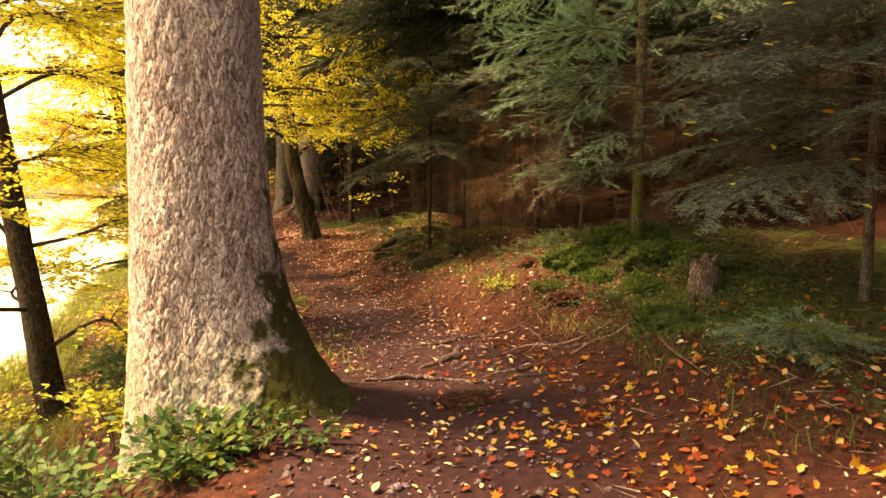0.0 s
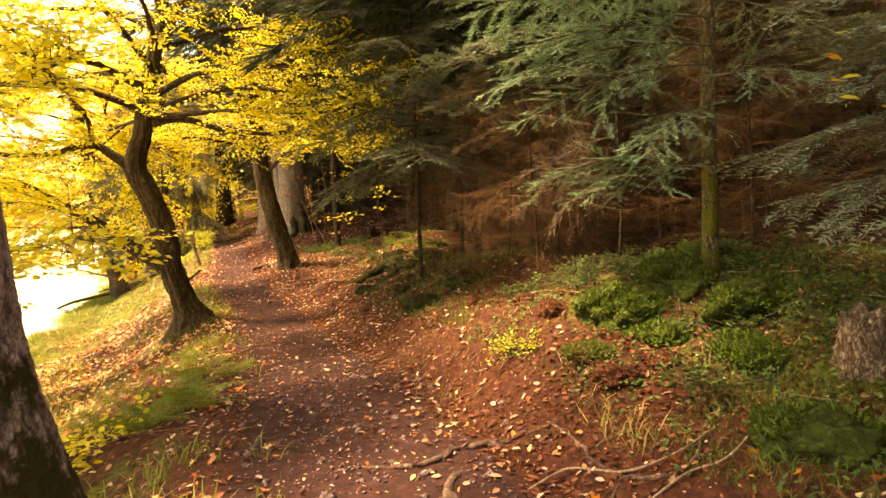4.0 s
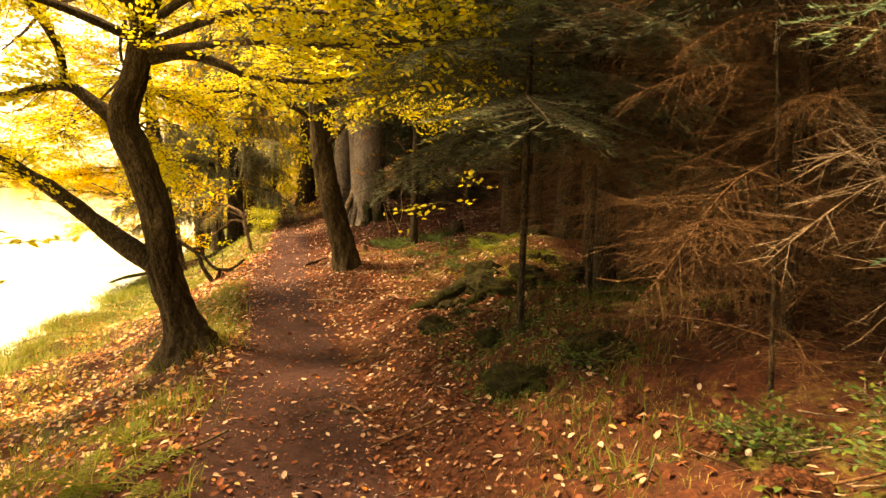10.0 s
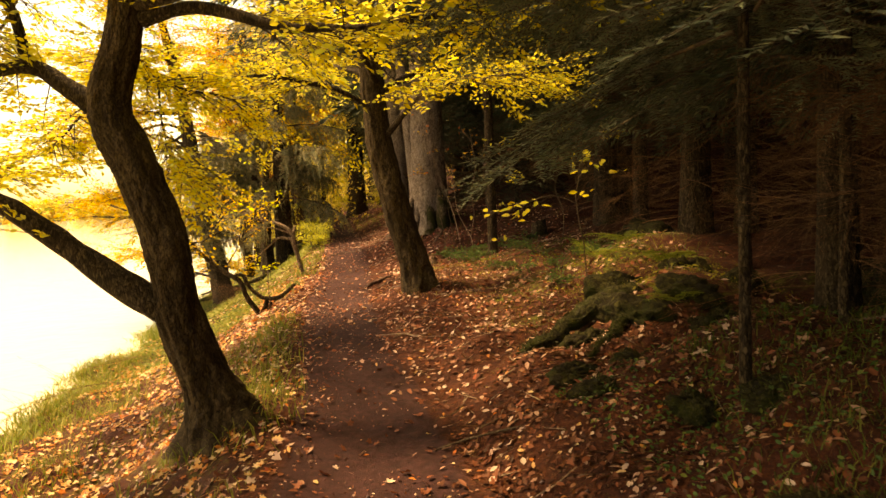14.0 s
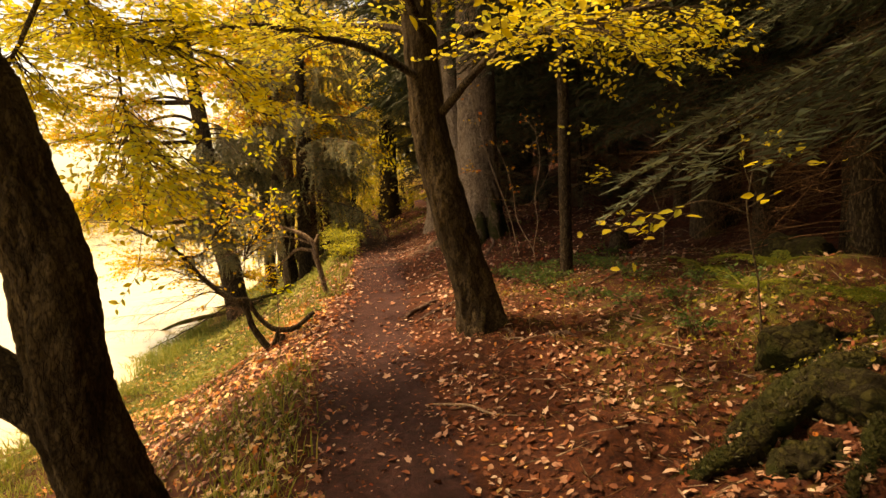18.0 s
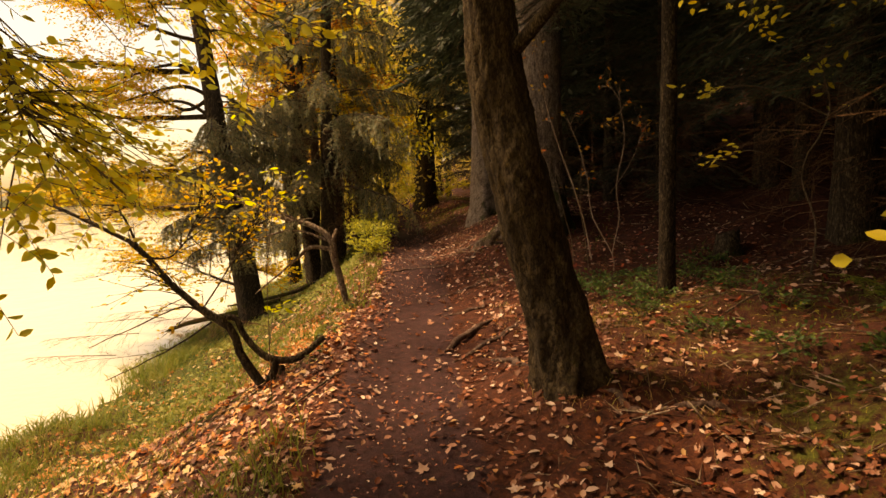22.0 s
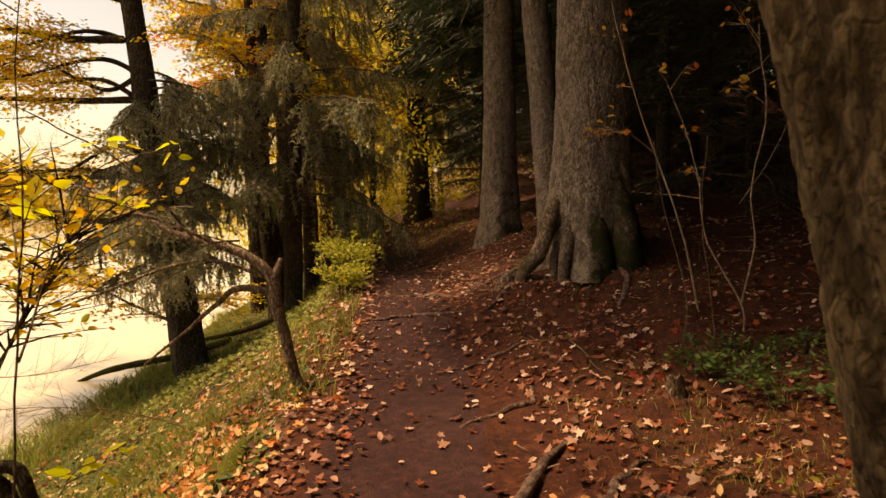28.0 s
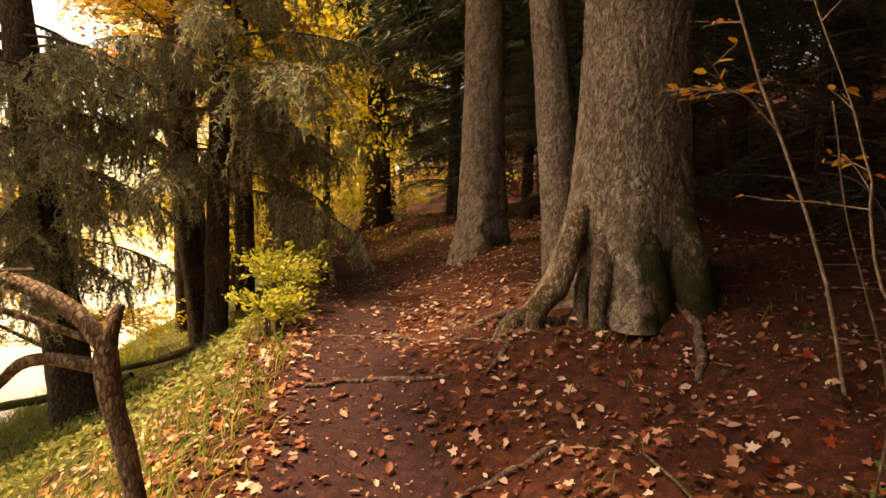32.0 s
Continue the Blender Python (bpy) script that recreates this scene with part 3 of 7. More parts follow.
def broadleaf(name, label, base, trunk, radii, limbs, crown, bark, leaf_mat, group="", leaf=LEAF, sides=24, rings=70, foot=None, rough=0.06, plated=0):
    """A tree with one trunk, its limbs and its leaves; trunk and limbs are lines in the world."""
    ob = tagged(thing(name, *base), label, "tree", group)
    o = np.array(base)
    line = curve(np.array(trunk) - o, rings)
    v, f = tube(line, radii, sides, rough, base[0], foot or flare(4, 0.5))
    if plated:
        z = np.concatenate([[0], np.cumsum(np.linalg.norm(np.diff(line, axis=0), axis=1))])
        lift, gap, tone = bark_plates(np.tile(np.linspace(0, 2 * np.pi, sides, endpoint=False), rings), np.repeat(z, sides), plated, 5, 0.02, 0.07)
        v[:-1] += unit(v[:-1] - np.repeat(line, sides, 0)) * (0.008 * (lift - 0.5))[:, None]
    trunk_mesh = mesh_np("trunk", v, f, RIDGED_BARK if plated else bark)
    if plated:
        for key, val in (("gap", gap), ("plate", tone)):
            at = trunk_mesh.attributes.new(key, "FLOAT", "POINT")
            at.data.foreach_set("value", np.append(val, 0.5).astype(np.float32))
    part("trunk", trunk_mesh, ob)
    lines = []
    for pts, rad in limbs:
        ln = curve(np.array(pts) - o, 22)
        ln = ln + 0.03 * np.stack([BUMPS(ln[:, 0] * 3, ln[:, 1] * 3, ln[:, 2] * 3 + k) for k in (0, 5, 9)], 1) * np.linspace(0, 1, 22)[:, None]
        lines.append(ln)
        part("limb", mesh_np("limb", *tube(ln, rad, 9, rough), bark), ob)
    if crown:
        tw, lv = leafy(lines + ([line[rings // 2:]] if crown.get("top") else []), leaf=leaf, **{k: v for k, v in crown.items() if k != "top"})
        tagged(part("twig_work", mesh_np("twig_work", *tw, TWIG), ob, "fine dark twigs"), kind="stuff")
        tagged(part("foliage", mesh_np("foliage", *lv, leaf_mat), ob), kind="stuff")
    return ob


def bough_mesh(name, seed, twigs=34, step=0.016, needle=0.022, width=0.0035, droop=0.35, weep=0.0, angle=52, wild=8, needles=True, mat=None, stem_mat=None, reach=0.42, stem=1.0, ragged=0.12):
    """A conifer bough one metre long that lies along +x."""
    r = np.random.default_rng(seed)
    t = np.linspace(0, 1, 12)
    axis = np.stack([t, 0.04 * np.sin(4 * t + seed), 0.10 * t - droop * t ** 2], 1)
    stems = [tube(axis, [0.011 * stem, 0.003 * stem], 5, cap=False)]
    pos, way, nrm = [], [], []

    def needles_along(a, b, up, k=1.0):
        ln = np.linalg.norm(b - a)
        n = max(2, int(ln / step))
        g = np.linspace(0.05, 1, n)[:, None]
        d = unit(b - a)
        sd = np.cross(up, d)
        for s in (-1, 1):
            pos.append(a + (b - a) * g)
            way.append(d * 0.75 + sd * s * r.uniform(0.5, 1, (n, 1)) + up * r.uniform(-0.1, 0.5, (n, 1)))
            nrm.append(np.repeat(up[None], n, 0) + r.normal(0, 0.3, (n, 3)))
    for k in range(twigs):
        x = 0.10 + 0.88 * (k + r.uniform(0, 0.8)) / twigs
        i = min(int(x * 11), 10)
        o = axis[i] + (axis[i + 1] - axis[i]) * (x * 11 - i)
        s = 1 if k % 2 else -1
        a = radians(angle + r.normal(0, wild))
        swing = r.normal(0, 0.22, 2) if weep else (0, 0)
        w = unit(np.array([math.cos(a), s * math.sin(a), -0.15 - 0.2 * x + r.normal(0, ragged)]) * (1 - weep) + np.array([0.15 + swing[0], 0.1 * s + swing[1], -1]) * weep)
        ln = (reach * (1 - x) ** 0.6 * (0.5 + min(1, 3 * x) * 0.5) + 0.07) * r.uniform(0.3 if weep else 0.7, 1.15)
        e = o + w * ln + np.array([0, 0, -0.10 * ln])
        stems.append(tube(np.array([o, (o + e) / 2 + [0, 0, 0.02 * ln], e]), [0.004 * stem, 0.0018 * stem], 3, cap=False))
        up = unit(np.array([0, 0, 1.0]) - w * w[2]) if abs(w[2]) < 0.9 else np.array([1.0, 0, 0])
        if needles:
            needles_along(o, e, up)
        for q in range(2 if ln > 0.16 else 1):
            f = r.uniform(0.25, 0.85)
            o2 = o + (e - o) * f
            w2 = unit(w * 0.8 + np.cross(up, w) * r.choice([-1, 1]) * 0.6 + np.array([0, 0, -0.1 - 0.3 * weep]))
            e2 = o2 + w2 * ln * 0.42
            stems.append(tube(np.array([o2, e2]), [0.0025 * stem, 0.0012 * stem], 3, cap=False))
            if needles:
                needles_along(o2, e2, up)
    sv, sf = merge(stems)
    if not needles:
        return mesh_np(name, sv, sf, stem_mat or DEAD_TWIG)
    needles_along(axis[6], axis[11], np.array([0, 0, 1.0]))
    pos, way, nrm = np.concatenate(pos), np.concatenate(way), np.concatenate(nrm)
    blade = (np.array([[0, width / 2, 0], [0, -width / 2, 0], [needle, 0, 0]]), np.array([[0, 1, 2]]))
    nv, nf = scatter(blade, pos, way, nrm, r.uniform(0.8, 1.2, len(pos)))
    me = mesh_np(name, np.vstack([sv, nv]), [sf, nf + len(sv)], stem_mat or TWIG)
    me.materials.append(mat or DEEP_SHADE_NEEDLE)
    idx = np.concatenate([np.zeros(len(sf), np.int32), np.ones(len(nf), np.int32)])
    me.polygons.foreach_set("material_index", idx)
    return me


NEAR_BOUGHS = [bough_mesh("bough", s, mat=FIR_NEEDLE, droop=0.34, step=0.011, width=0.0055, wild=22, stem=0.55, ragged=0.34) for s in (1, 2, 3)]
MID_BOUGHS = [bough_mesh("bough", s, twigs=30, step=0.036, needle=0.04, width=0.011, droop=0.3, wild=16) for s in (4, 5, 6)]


def hanging_bough(name, seed, strands=64):
    """A spruce bough one metre long with branchlets that hang like uneven fringes."""
    r = np.random.default_rng(seed)
    t = np.linspace(0, 1, 10)
    axis = np.stack([t, 0.05 * np.sin(5 * t + seed), 0.10 * t - 0.32 * t ** 2], 1)
    stems, pos, way = [tube(axis, [0.012, 0.004], 5, cap=False)], [], []
    for k in range(strands):
        x = r.uniform(0.12, 1.0)
        p = np.array([np.interp(x, t, axis[:, c]) for c in range(3)])
        side = np.array([r.uniform(0, 0.12), r.normal(0, 0.13), 0.02])
        ln = r.uniform(0.10, 0.62) * r.uniform(0.5, 1) * (1.1 - 0.5 * x) + 0.05
        sway = np.array([r.normal(0.05, 0.10), r.normal(0, 0.10), 0])
        g = np.linspace(0, 1, 5)[:, None]
        line = p + side * np.sqrt(g) + sway * ln * g ** 2 + np.array([0, 0, -ln]) * g
        stems.append(tube(line, [0.0035, 0.0015], 3, cap=False))
        m = max(6, int(ln / 0.0075))
        f = np.sort(r.uniform(0, 1, m))
        q = np.stack([np.interp(f, g[:, 0], line[:, c]) for c in range(3)], 1)
        pos.append(q + r.normal(0, 0.004, q.shape))
        way.append(r.normal(0, 0.7, (m, 3)) + np.array([0, 0, -0.75]))
    sv, sf = merge(stems)
    pos, way = np.concatenate(pos), np.concatenate(way)
    blade = (np.array([[0, 0.006, 0], [0, -0.006, 0], [0.042, 0, 0]]), np.array([[0, 1, 2]]))
    nv, nf = scatter(blade, pos, way, r.normal(0, 1, pos.shape), r.uniform(0.7, 1.3, len(pos)))
    me = mesh_np(name, np.vstack([sv, nv]), [sf, nf + len(sv)], TWIG)
    me.materials.append(GREY_NEEDLE)
    me.polygons.foreach_set("material_index", np.concatenate([np.zeros(len(sf), np.int32), np.ones(len(nf), np.int32)]))
    return me


WEEP_BOUGHS = [hanging_bough("bough", k) for k in (7, 8, 9, 10)]
SHADE_BOUGHS = [bough_mesh("bough", s, mat=HALF_LIT_NEEDLE, droop=0.22, step=0.015, needle=0.03, width=0.0075, wild=16, stem=0.5) for s in (13, 14, 15)]
DARK_BARE = [bough_mesh("twig_spray", s, twigs=26, droop=0.05, needles=False, reach=0.4, stem=0.4, wild=30, stem_mat=DARK_SHADED_BARK) for s in (16, 17)]
BARE_BOUGHS = [bough_mesh("bare_branch", s, twigs=72, droop=0.22 + 0.1 * (s - 10), needles=False, reach=0.5, stem=0.27, wild=38, ragged=0.6) for s in (10, 11, 12)]


def set_bough(parent, meshes, k, at, azimuth, length, tilt=0.0, roll=0.0, name="bough", label=""):
    ob = part(name, meshes[k % len(meshes)], parent, label)
    ob.matrix_basis = Matrix.Translation(at) @ Euler((radians(roll), radians(-tilt), radians(azimuth))).to_matrix().to_4x4() @ Matrix.Diagonal((length, length, length, 1))
    return ob


def far_crown(name, seed, height, low, reach, mat, n=64, blades=110, blade=0.2, flat=False):
    """A whole conifer crown in one mesh, for trees that stand back: boughs with small flat sprays."""
    r = np.random.default_rng(seed)
    stems, pos, way, nrm = [], [], [], []
    for k in range(n):
        h = low + (height - low) * (k / n) ** 1.15
        ln = reach * (1 - (h - low) / (height - low)) ** 0.75 * r.uniform(0.75, 1.15) + 0.3
        a = k * 2.4 + r.normal(0, 0.3)
        d = np.array([math.cos(a), math.sin(a), r.normal(0.02, 0.08)])
        side = np.array([-d[1], d[0], 0])
        t = np.linspace(0, 1, 4)[:, None]
        axis = np.array([0, 0, h]) + d * ln * t + np.array([0, 0, -0.28 * ln]) * t ** 2
        stems.append(tube(axis, [0.008 + 0.006 * ln, 0.004], 3, cap=False))
        m = int(blades * (0.5 + 0.5 * ln / reach))
        f = r.uniform(0.12, 1, m)[:, None]
        s = r.uniform(-1, 1, m)[:, None]
        w = 0.42 * ln * (1 - f) ** 0.7 + 0.10
        out = np.abs(s) * w
        p = np.array([0, 0, h]) + d * (ln * f + 0.5 * out) + np.array([0, 0, -0.28 * ln]) * f ** 2 + side * s * w + np.concatenate([np.zeros((m, 2)), -0.25 * out - np.abs(r.normal(0, 0.05, (m, 1)))], 1)
        pos.append(p)
        way.append(d * 0.9 + side * np.sign(s) * r.uniform(0.2, 0.9, (m, 1)) + np.concatenate([np.zeros((m, 2)), r.normal(-0.35, 0.3, (m, 1))], 1))
        nrm.append(np.array([0, 0, 1.0]) + r.normal(0, 0.5, (m, 3)))
    sv, sf = merge(stems)
    pos, way, nrm = np.concatenate(pos), np.concatenate(way), np.concatenate(nrm)
    spray = (np.array([[-0.1, 0, 0], [0.35, 0.13, -0.02], [1, 0, -0.1], [0.35, -0.13, -0.02]]), np.array([[0, 3, 2, 1]]))
    if flat:
        spray = (np.array([[0, 0.09, 0], [0, -0.09, 0], [1, 0, -0.08]]), np.array([[0, 1, 2]]))
    nv, nf = scatter(spray, pos, way, nrm, blade * r.uniform(0.6, 1.3, len(pos)))
    me = mesh_np(name, np.vstack([sv, nv]), [sf, nf + len(sv)], TWIG)
    me.materials.append(mat)
    me.polygons.foreach_set("material_index", np.concatenate([np.zeros(len(sf), np.int32), np.ones(len(nf), np.int32)]))
    return me


# ---- the great spruce beside the start of the path ----
def old_spruce(name, label, base, radius, height, foot, bark=SPRUCE_BARK, lean=(0, 0), sides=120, rings=260, group="", taper=0.5, relief=0.006, plate=(0.024, 0.062), lumps=0.02):
    ob = tagged(thing(name, *base), label, "tree", group)
    z = np.concatenate([np.linspace(-0.25, 3.8, rings), np.linspace(3.85, height, 60)])
    line = np.stack([lean[0] * z / height, lean[1] * z / height, z], 1)
    v, f = tube(line, [radius * 1.1, radius, radius * 0.97, radius * 0.92, radius * 0.85, radius * 0.7, radius * taper], sides, lumps, base[0] * 3, foot, scale=14.0, frac=(z + 0.25) / (height + 0.25))
    a = np.tile(np.linspace(0, 2 * np.pi, sides, endpoint=False), len(z))
    lift, gap, tone = bark_plates(a, np.repeat(z, sides), radius, int(base[0] * 10) % 97, *plate)
    out = v[:-1] - np.repeat(line, sides, 0)
    v[:-1] += unit(out) * (relief * (lift - 0.5))[:, None]
    me = mesh_np("trunk", v, f, bark)
    for key, val in (("gap", gap), ("plate", tone)):
        at = me.attributes.new(key, "FLOAT", "POINT")
        at.data.foreach_set("value", np.append(val, 0.5).astype(np.float32))
    part("trunk", me, ob)
    return ob


spruce_one = old_spruce("spruce_tree", "thick old spruce with scaly pinkish grey bark and mossy foot", on_ground(-1.60, 4.33), 0.408, 9.0,
                        flare(5, 0.12, 0.04, 0.6, lean=2.4, lean_at=0.05), sides=360, rings=420, plate=(0.030, 0.085), lumps=0.010, relief=0.008)
great = old_spruce("spruce_tree", "huge old spruce trunk with grey-brown bark and spreading mossy roots", on_ground(-4.70, 23.25), 0.36, 10.0,
                   flare(5, 0.8, 0.04, 2.2), GREAT_BARK, sides=260, rings=340, relief=0.011, plate=(0.03, 0.075), lumps=0.012)
twin = old_spruce("spruce_tree", "slender leaning brown trunk close beside a huge spruce", on_ground(-5.2, 24.3), 0.165, 10.0, flare(4, 0.4, 0.04), GREAT_BARK, lean=(-1.0, 0.6), sides=80, rings=200, taper=0.6)
third = old_spruce("spruce_tree", "grey spruce trunk with mossy foot beside the path", on_ground(-6.4, 26.5), 0.25, 10.0, flare(4, 0.6, 0.05), GREAT_BARK, sides=100, rings=200)
fourth = old_spruce("spruce_tree", "dark straight spruce trunk at the bend of the path", on_ground(-11.9, 38.2), 0.36, 12.0, flare(4, 0.5, 0.06), DARK_SHADED_BARK, sides=40, rings=80)

# ---- the bent hornbeam between the path and the lake ----
hb = on_ground(-3.95, 13.1, 0.05)
hornbeam = broadleaf(
    "hornbeam_tree", "dark bent hornbeam with yellow leaves leaning over the bank", hb,
    [(-4.02, 13.12, -0.3), (-4.13, 13.06, 0.2), (-4.27, 12.97, 0.8), (-4.34, 12.93, 1.4), (-4.55, 12.9, 2.0), (-4.72, 12.9, 2.45), (-4.58, 12.95, 3.0), (-4.45, 13.0, 3.8), (-4.2, 13.2, 5.2), (-4.0, 13.5, 7.0)],
    [0.30, 0.175, 0.165, 0.16, 0.155, 0.15, 0.12, 0.1, 0.07, 0.03],
    [([(-4.36, 12.9, 0.85), (-4.8, 12.8, 1.15), (-5.5, 12.6, 1.7), (-6.4, 12.4, 2.25), (-7.4, 12.2, 2.5)], [0.12, 0.1, 0.08, 0.03]),
     ([(-4.68, 12.9, 2.35), (-5.0, 12.8, 2.6), (-5.3, 12.7, 2.78), (-6.1, 12.45, 2.62), (-7.2, 12.2, 2.9)], [0.09, 0.07, 0.05, 0.02]),
     ([(-5.25, 12.7, 2.75), (-5.3, 12.6, 3.2), (-5.6, 12.4, 3.7), (-6.2, 12.0, 4.2)], [0.05, 0.04, 0.015]),
     ([(-4.4, 12.95, 3.1), (-3.9, 12.95, 3.15), (-3.2, 12.95, 2.95), (-2.3, 13.0, 2.88), (-1.2, 13.1, 3.1)], [0.06, 0.045, 0.03, 0.012]),
     ([(-4.4, 12.95, 3.5), (-3.6, 12.6, 3.75), (-2.6, 12.2, 3.7), (-1.4, 11.8, 3.9)], [0.05, 0.035, 0.012]),
     ([(-4.35, 13.0, 3.6), (-4.9, 12.4, 3.9), (-5.6, 11.6, 4.0), (-6.4, 10.6, 4.2)], [0.05, 0.035, 0.012]),
     ([(-4.3, 13.0, 3.9), (-4.0, 12.2, 4.3), (-3.7, 11.3, 4.4), (-3.3, 10.2, 4.6)], [0.05, 0.035, 0.012]),
     ([(-4.3, 13.0, 3.9), (-4.6, 13.9, 4.2), (-5.0, 14.9, 4.3), (-5.6, 16.0, 4.5)], [0.05, 0.035, 0.012]),
     ([(-4.2, 13.1, 4.3), (-3.3, 13.6, 4.7), (-2.4, 14.2, 4.8), (-1.6, 14.9, 5.0)], [0.05, 0.035, 0.012]),
     ([(-4.5, 12.95, 3.3), (-5.4, 12.0, 3.6), (-6.4, 11.0, 3.5), (-7.6, 9.8, 3.1)], [0.05, 0.035, 0.012]),
     ([(-4.5, 12.95, 3.3), (-5.6, 12.6, 3.7), (-7.0, 12.2, 3.8), (-8.6, 11.8, 3.4)], [0.05, 0.035, 0.012]),
     # Three limbs above the view, added to shade the path.
     ([(-4.3, 13.0, 4.1), (-3.6, 11.8, 4.7), (-2.9, 10.4, 5.0), (-2.4, 8.8, 5.0)], [0.05, 0.035, 0.012]),
     ([(-4.25, 13.1, 4.4), (-3.2, 12.0, 5.0), (-2.2, 10.9, 5.3), (-1.2, 9.9, 5.3)], [0.05, 0.035, 0.012]),
     ([(-4.2, 13.15, 4.8), (-4.0, 11.6, 5.6), (-3.7, 10.0, 5.9), (-3.5, 8.2, 5.8)], [0.05, 0.035, 0.012]),
     ([(-4.4, 12.95, 3.3), (-3.2, 12.6, 3.5), (-1.8, 12.3, 3.4), (-0.6, 12.2, 3.5)], [0.045, 0.03, 0.01]),
     ([(-4.45, 12.95, 3.2), (-3.1, 12.4, 3.15), (-1.9, 11.9, 3.0), (-0.9, 11.6, 2.95)], [0.045, 0.03, 0.01]),
     # Three more unseen limbs, added to shade the broken bank.
     ([(-4.1, 13.3, 5.0), (-3.2, 13.9, 5.6), (-2.2, 14.4, 5.9), (-1.2, 14.6, 6.0)], [0.05, 0.035, 0.012]),
     ([(-4.1, 13.3, 5.0), (-3.0, 13.2, 5.3), (-1.9, 13.2, 5.5), (-0.8, 13.3, 5.4)], [0.05, 0.035, 0.012]),
     ([(-4.05, 13.4, 5.6), (-3.4, 12.6, 6.2), (-2.6, 11.8, 6.4), (-1.8, 11.2, 6.3)], [0.05, 0.035, 0.012]),
     ([(-4.45, 12.95, 3.6), (-5.2, 11.6, 4.1), (-5.8, 10.2, 4.1), (-6.2, 8.6, 3.8)], [0.05, 0.035, 0.012]),
     ([(-4.45, 13.0, 3.7), (-5.6, 13.8, 4.1), (-7.0, 14.6, 4.1), (-8.4, 15.4, 3.8)], [0.05, 0.035, 0.012]),
     ([(-5.5, 12.6, 1.7), (-6.0, 12.2, 1.9), (-6.8, 11.6, 1.9), (-7.6, 11.0, 1.6)], [0.03, 0.02, 0.008]),
     ([(-4.4, 13.0, 4.0), (-4.6, 11.8, 4.7), (-4.6, 10.4, 5.0), (-4.6, 9.0, 5.0)], [0.05, 0.035, 0.012]),
     ([(-4.2, 13.1, 4.5), (-5.2, 13.4, 5.0), (-6.3, 13.8, 5.2), (-7.5, 14.2, 5.4)], [0.05, 0.035, 0.012]),
     ([(-4.45, 13.0, 3.7), (-5.4, 14.2, 4.2), (-6.3, 15.2, 3.65), (-6.0, 15.34, 3.2), (-5.58, 15.45, 3.02), (-5.0, 15.6, 2.84)], [0.04, 0.03, 0.022, 0.016, 0.006]),
     ([(-6.0, 15.35, 3.18), (-5.95, 15.32, 2.6), (-5.75, 15.33, 2.03)], [0.014, 0.01, 0.004]),
     ([(-4.5, 13.0, 3.2), (-5.4, 14.2, 3.3), (-6.3, 15.2, 3.3), (-7.0, 16.0, 3.3)], [0.035, 0.022, 0.008]),
     ([(-5.4, 14.2, 3.3), (-6.2, 14.6, 2.9), (-6.9, 14.9, 2.6), (-7.4, 15.1, 2.4)], [0.02, 0.014, 0.006]),
     ([(-6.4, 12.4, 2.25), (-7.0, 13.2, 2.2), (-7.5, 14.2, 2.2), (-7.8, 14.9, 2.1)], [0.02, 0.014, 0.006])],
    dict(twigs=50, length=0.8, size=0.066, seed=21, start=0.25, gap=0.042, top=True), DARK_SHADED_BARK, YELLOW_LEAF, sides=110, rings=420, plated=0.17,
    foot=flare(4, 0.7, 0.055, 0.5, 0.10, lean=0.5, lean_at=0.0), rough=0.10)

# ---- the leaning tree on the right of the path ----
sb = on_ground(-3.47, 17.3, 0.05)
maple = broadleaf(
    "hornbeam_tree", "leaning hornbeam with dark ridged bark and yellow leaves", sb,
    [(-3.39, 17.3, 0.1), (-3.51, 17.25, 0.8), (-3.69, 17.2, 1.5), (-3.87, 17.15, 2.3), (-3.94, 17.1, 3.2), (-3.99, 17.1, 4.2), (-3.89, 17.2, 6.0)],
    [0.27, 0.2, 0.19, 0.17, 0.15, 0.12, 0.05],
    [([(-3.8, 17.15, 2.5), (-3.2, 16.6, 2.9), (-2.6, 16.0, 2.95), (-1.8, 15.3, 2.9)], [0.045, 0.03, 0.01]),
     ([(-3.82, 17.1, 2.8), (-4.3, 16.6, 3.1), (-4.9, 15.9, 3.2), (-5.4, 15.0, 3.1)], [0.045, 0.03, 0.01]),
     ([(-3.85, 17.1, 3.1), (-3.3, 17.4, 3.4), (-2.4, 17.8, 3.4), (-1.4, 18.2, 3.2)], [0.045, 0.03, 0.01]),
     ([(-3.85, 17.1, 3.2), (-3.8, 16.2, 3.5), (-3.6, 15.2, 3.5), (-3.2, 14.2, 3.3)], [0.045, 0.03, 0.01]),
     ([(-3.85, 17.1, 3.3), (-4.6, 17.6, 3.6), (-5.4, 18.2, 3.8), (-6.2, 18.8, 3.9)], [0.045, 0.03, 0.01]),
     ([(-3.9, 17.1, 3.9), (-3.0, 16.5, 4.4), (-2.0, 16.0, 4.5), (-0.9, 15.6, 4.5)], [0.045, 0.03, 0.01]),
     ([(-3.9, 17.1, 4.0), (-4.8, 16.8, 4.5), (-5.8, 16.4, 4.7), (-6.8, 16.0, 4.8)], [0.045, 0.03, 0.01])],
    dict(twigs=46, length=0.75, size=0.066, seed=22, start=0.3, gap=0.05, top=True), DARK_SHADED_BARK, YELLOW_LEAF, sides=110, rings=360, plated=0.18,
    foot=flare(4, 0.5, 0.06, 1.0, 0.05), rough=0.08)


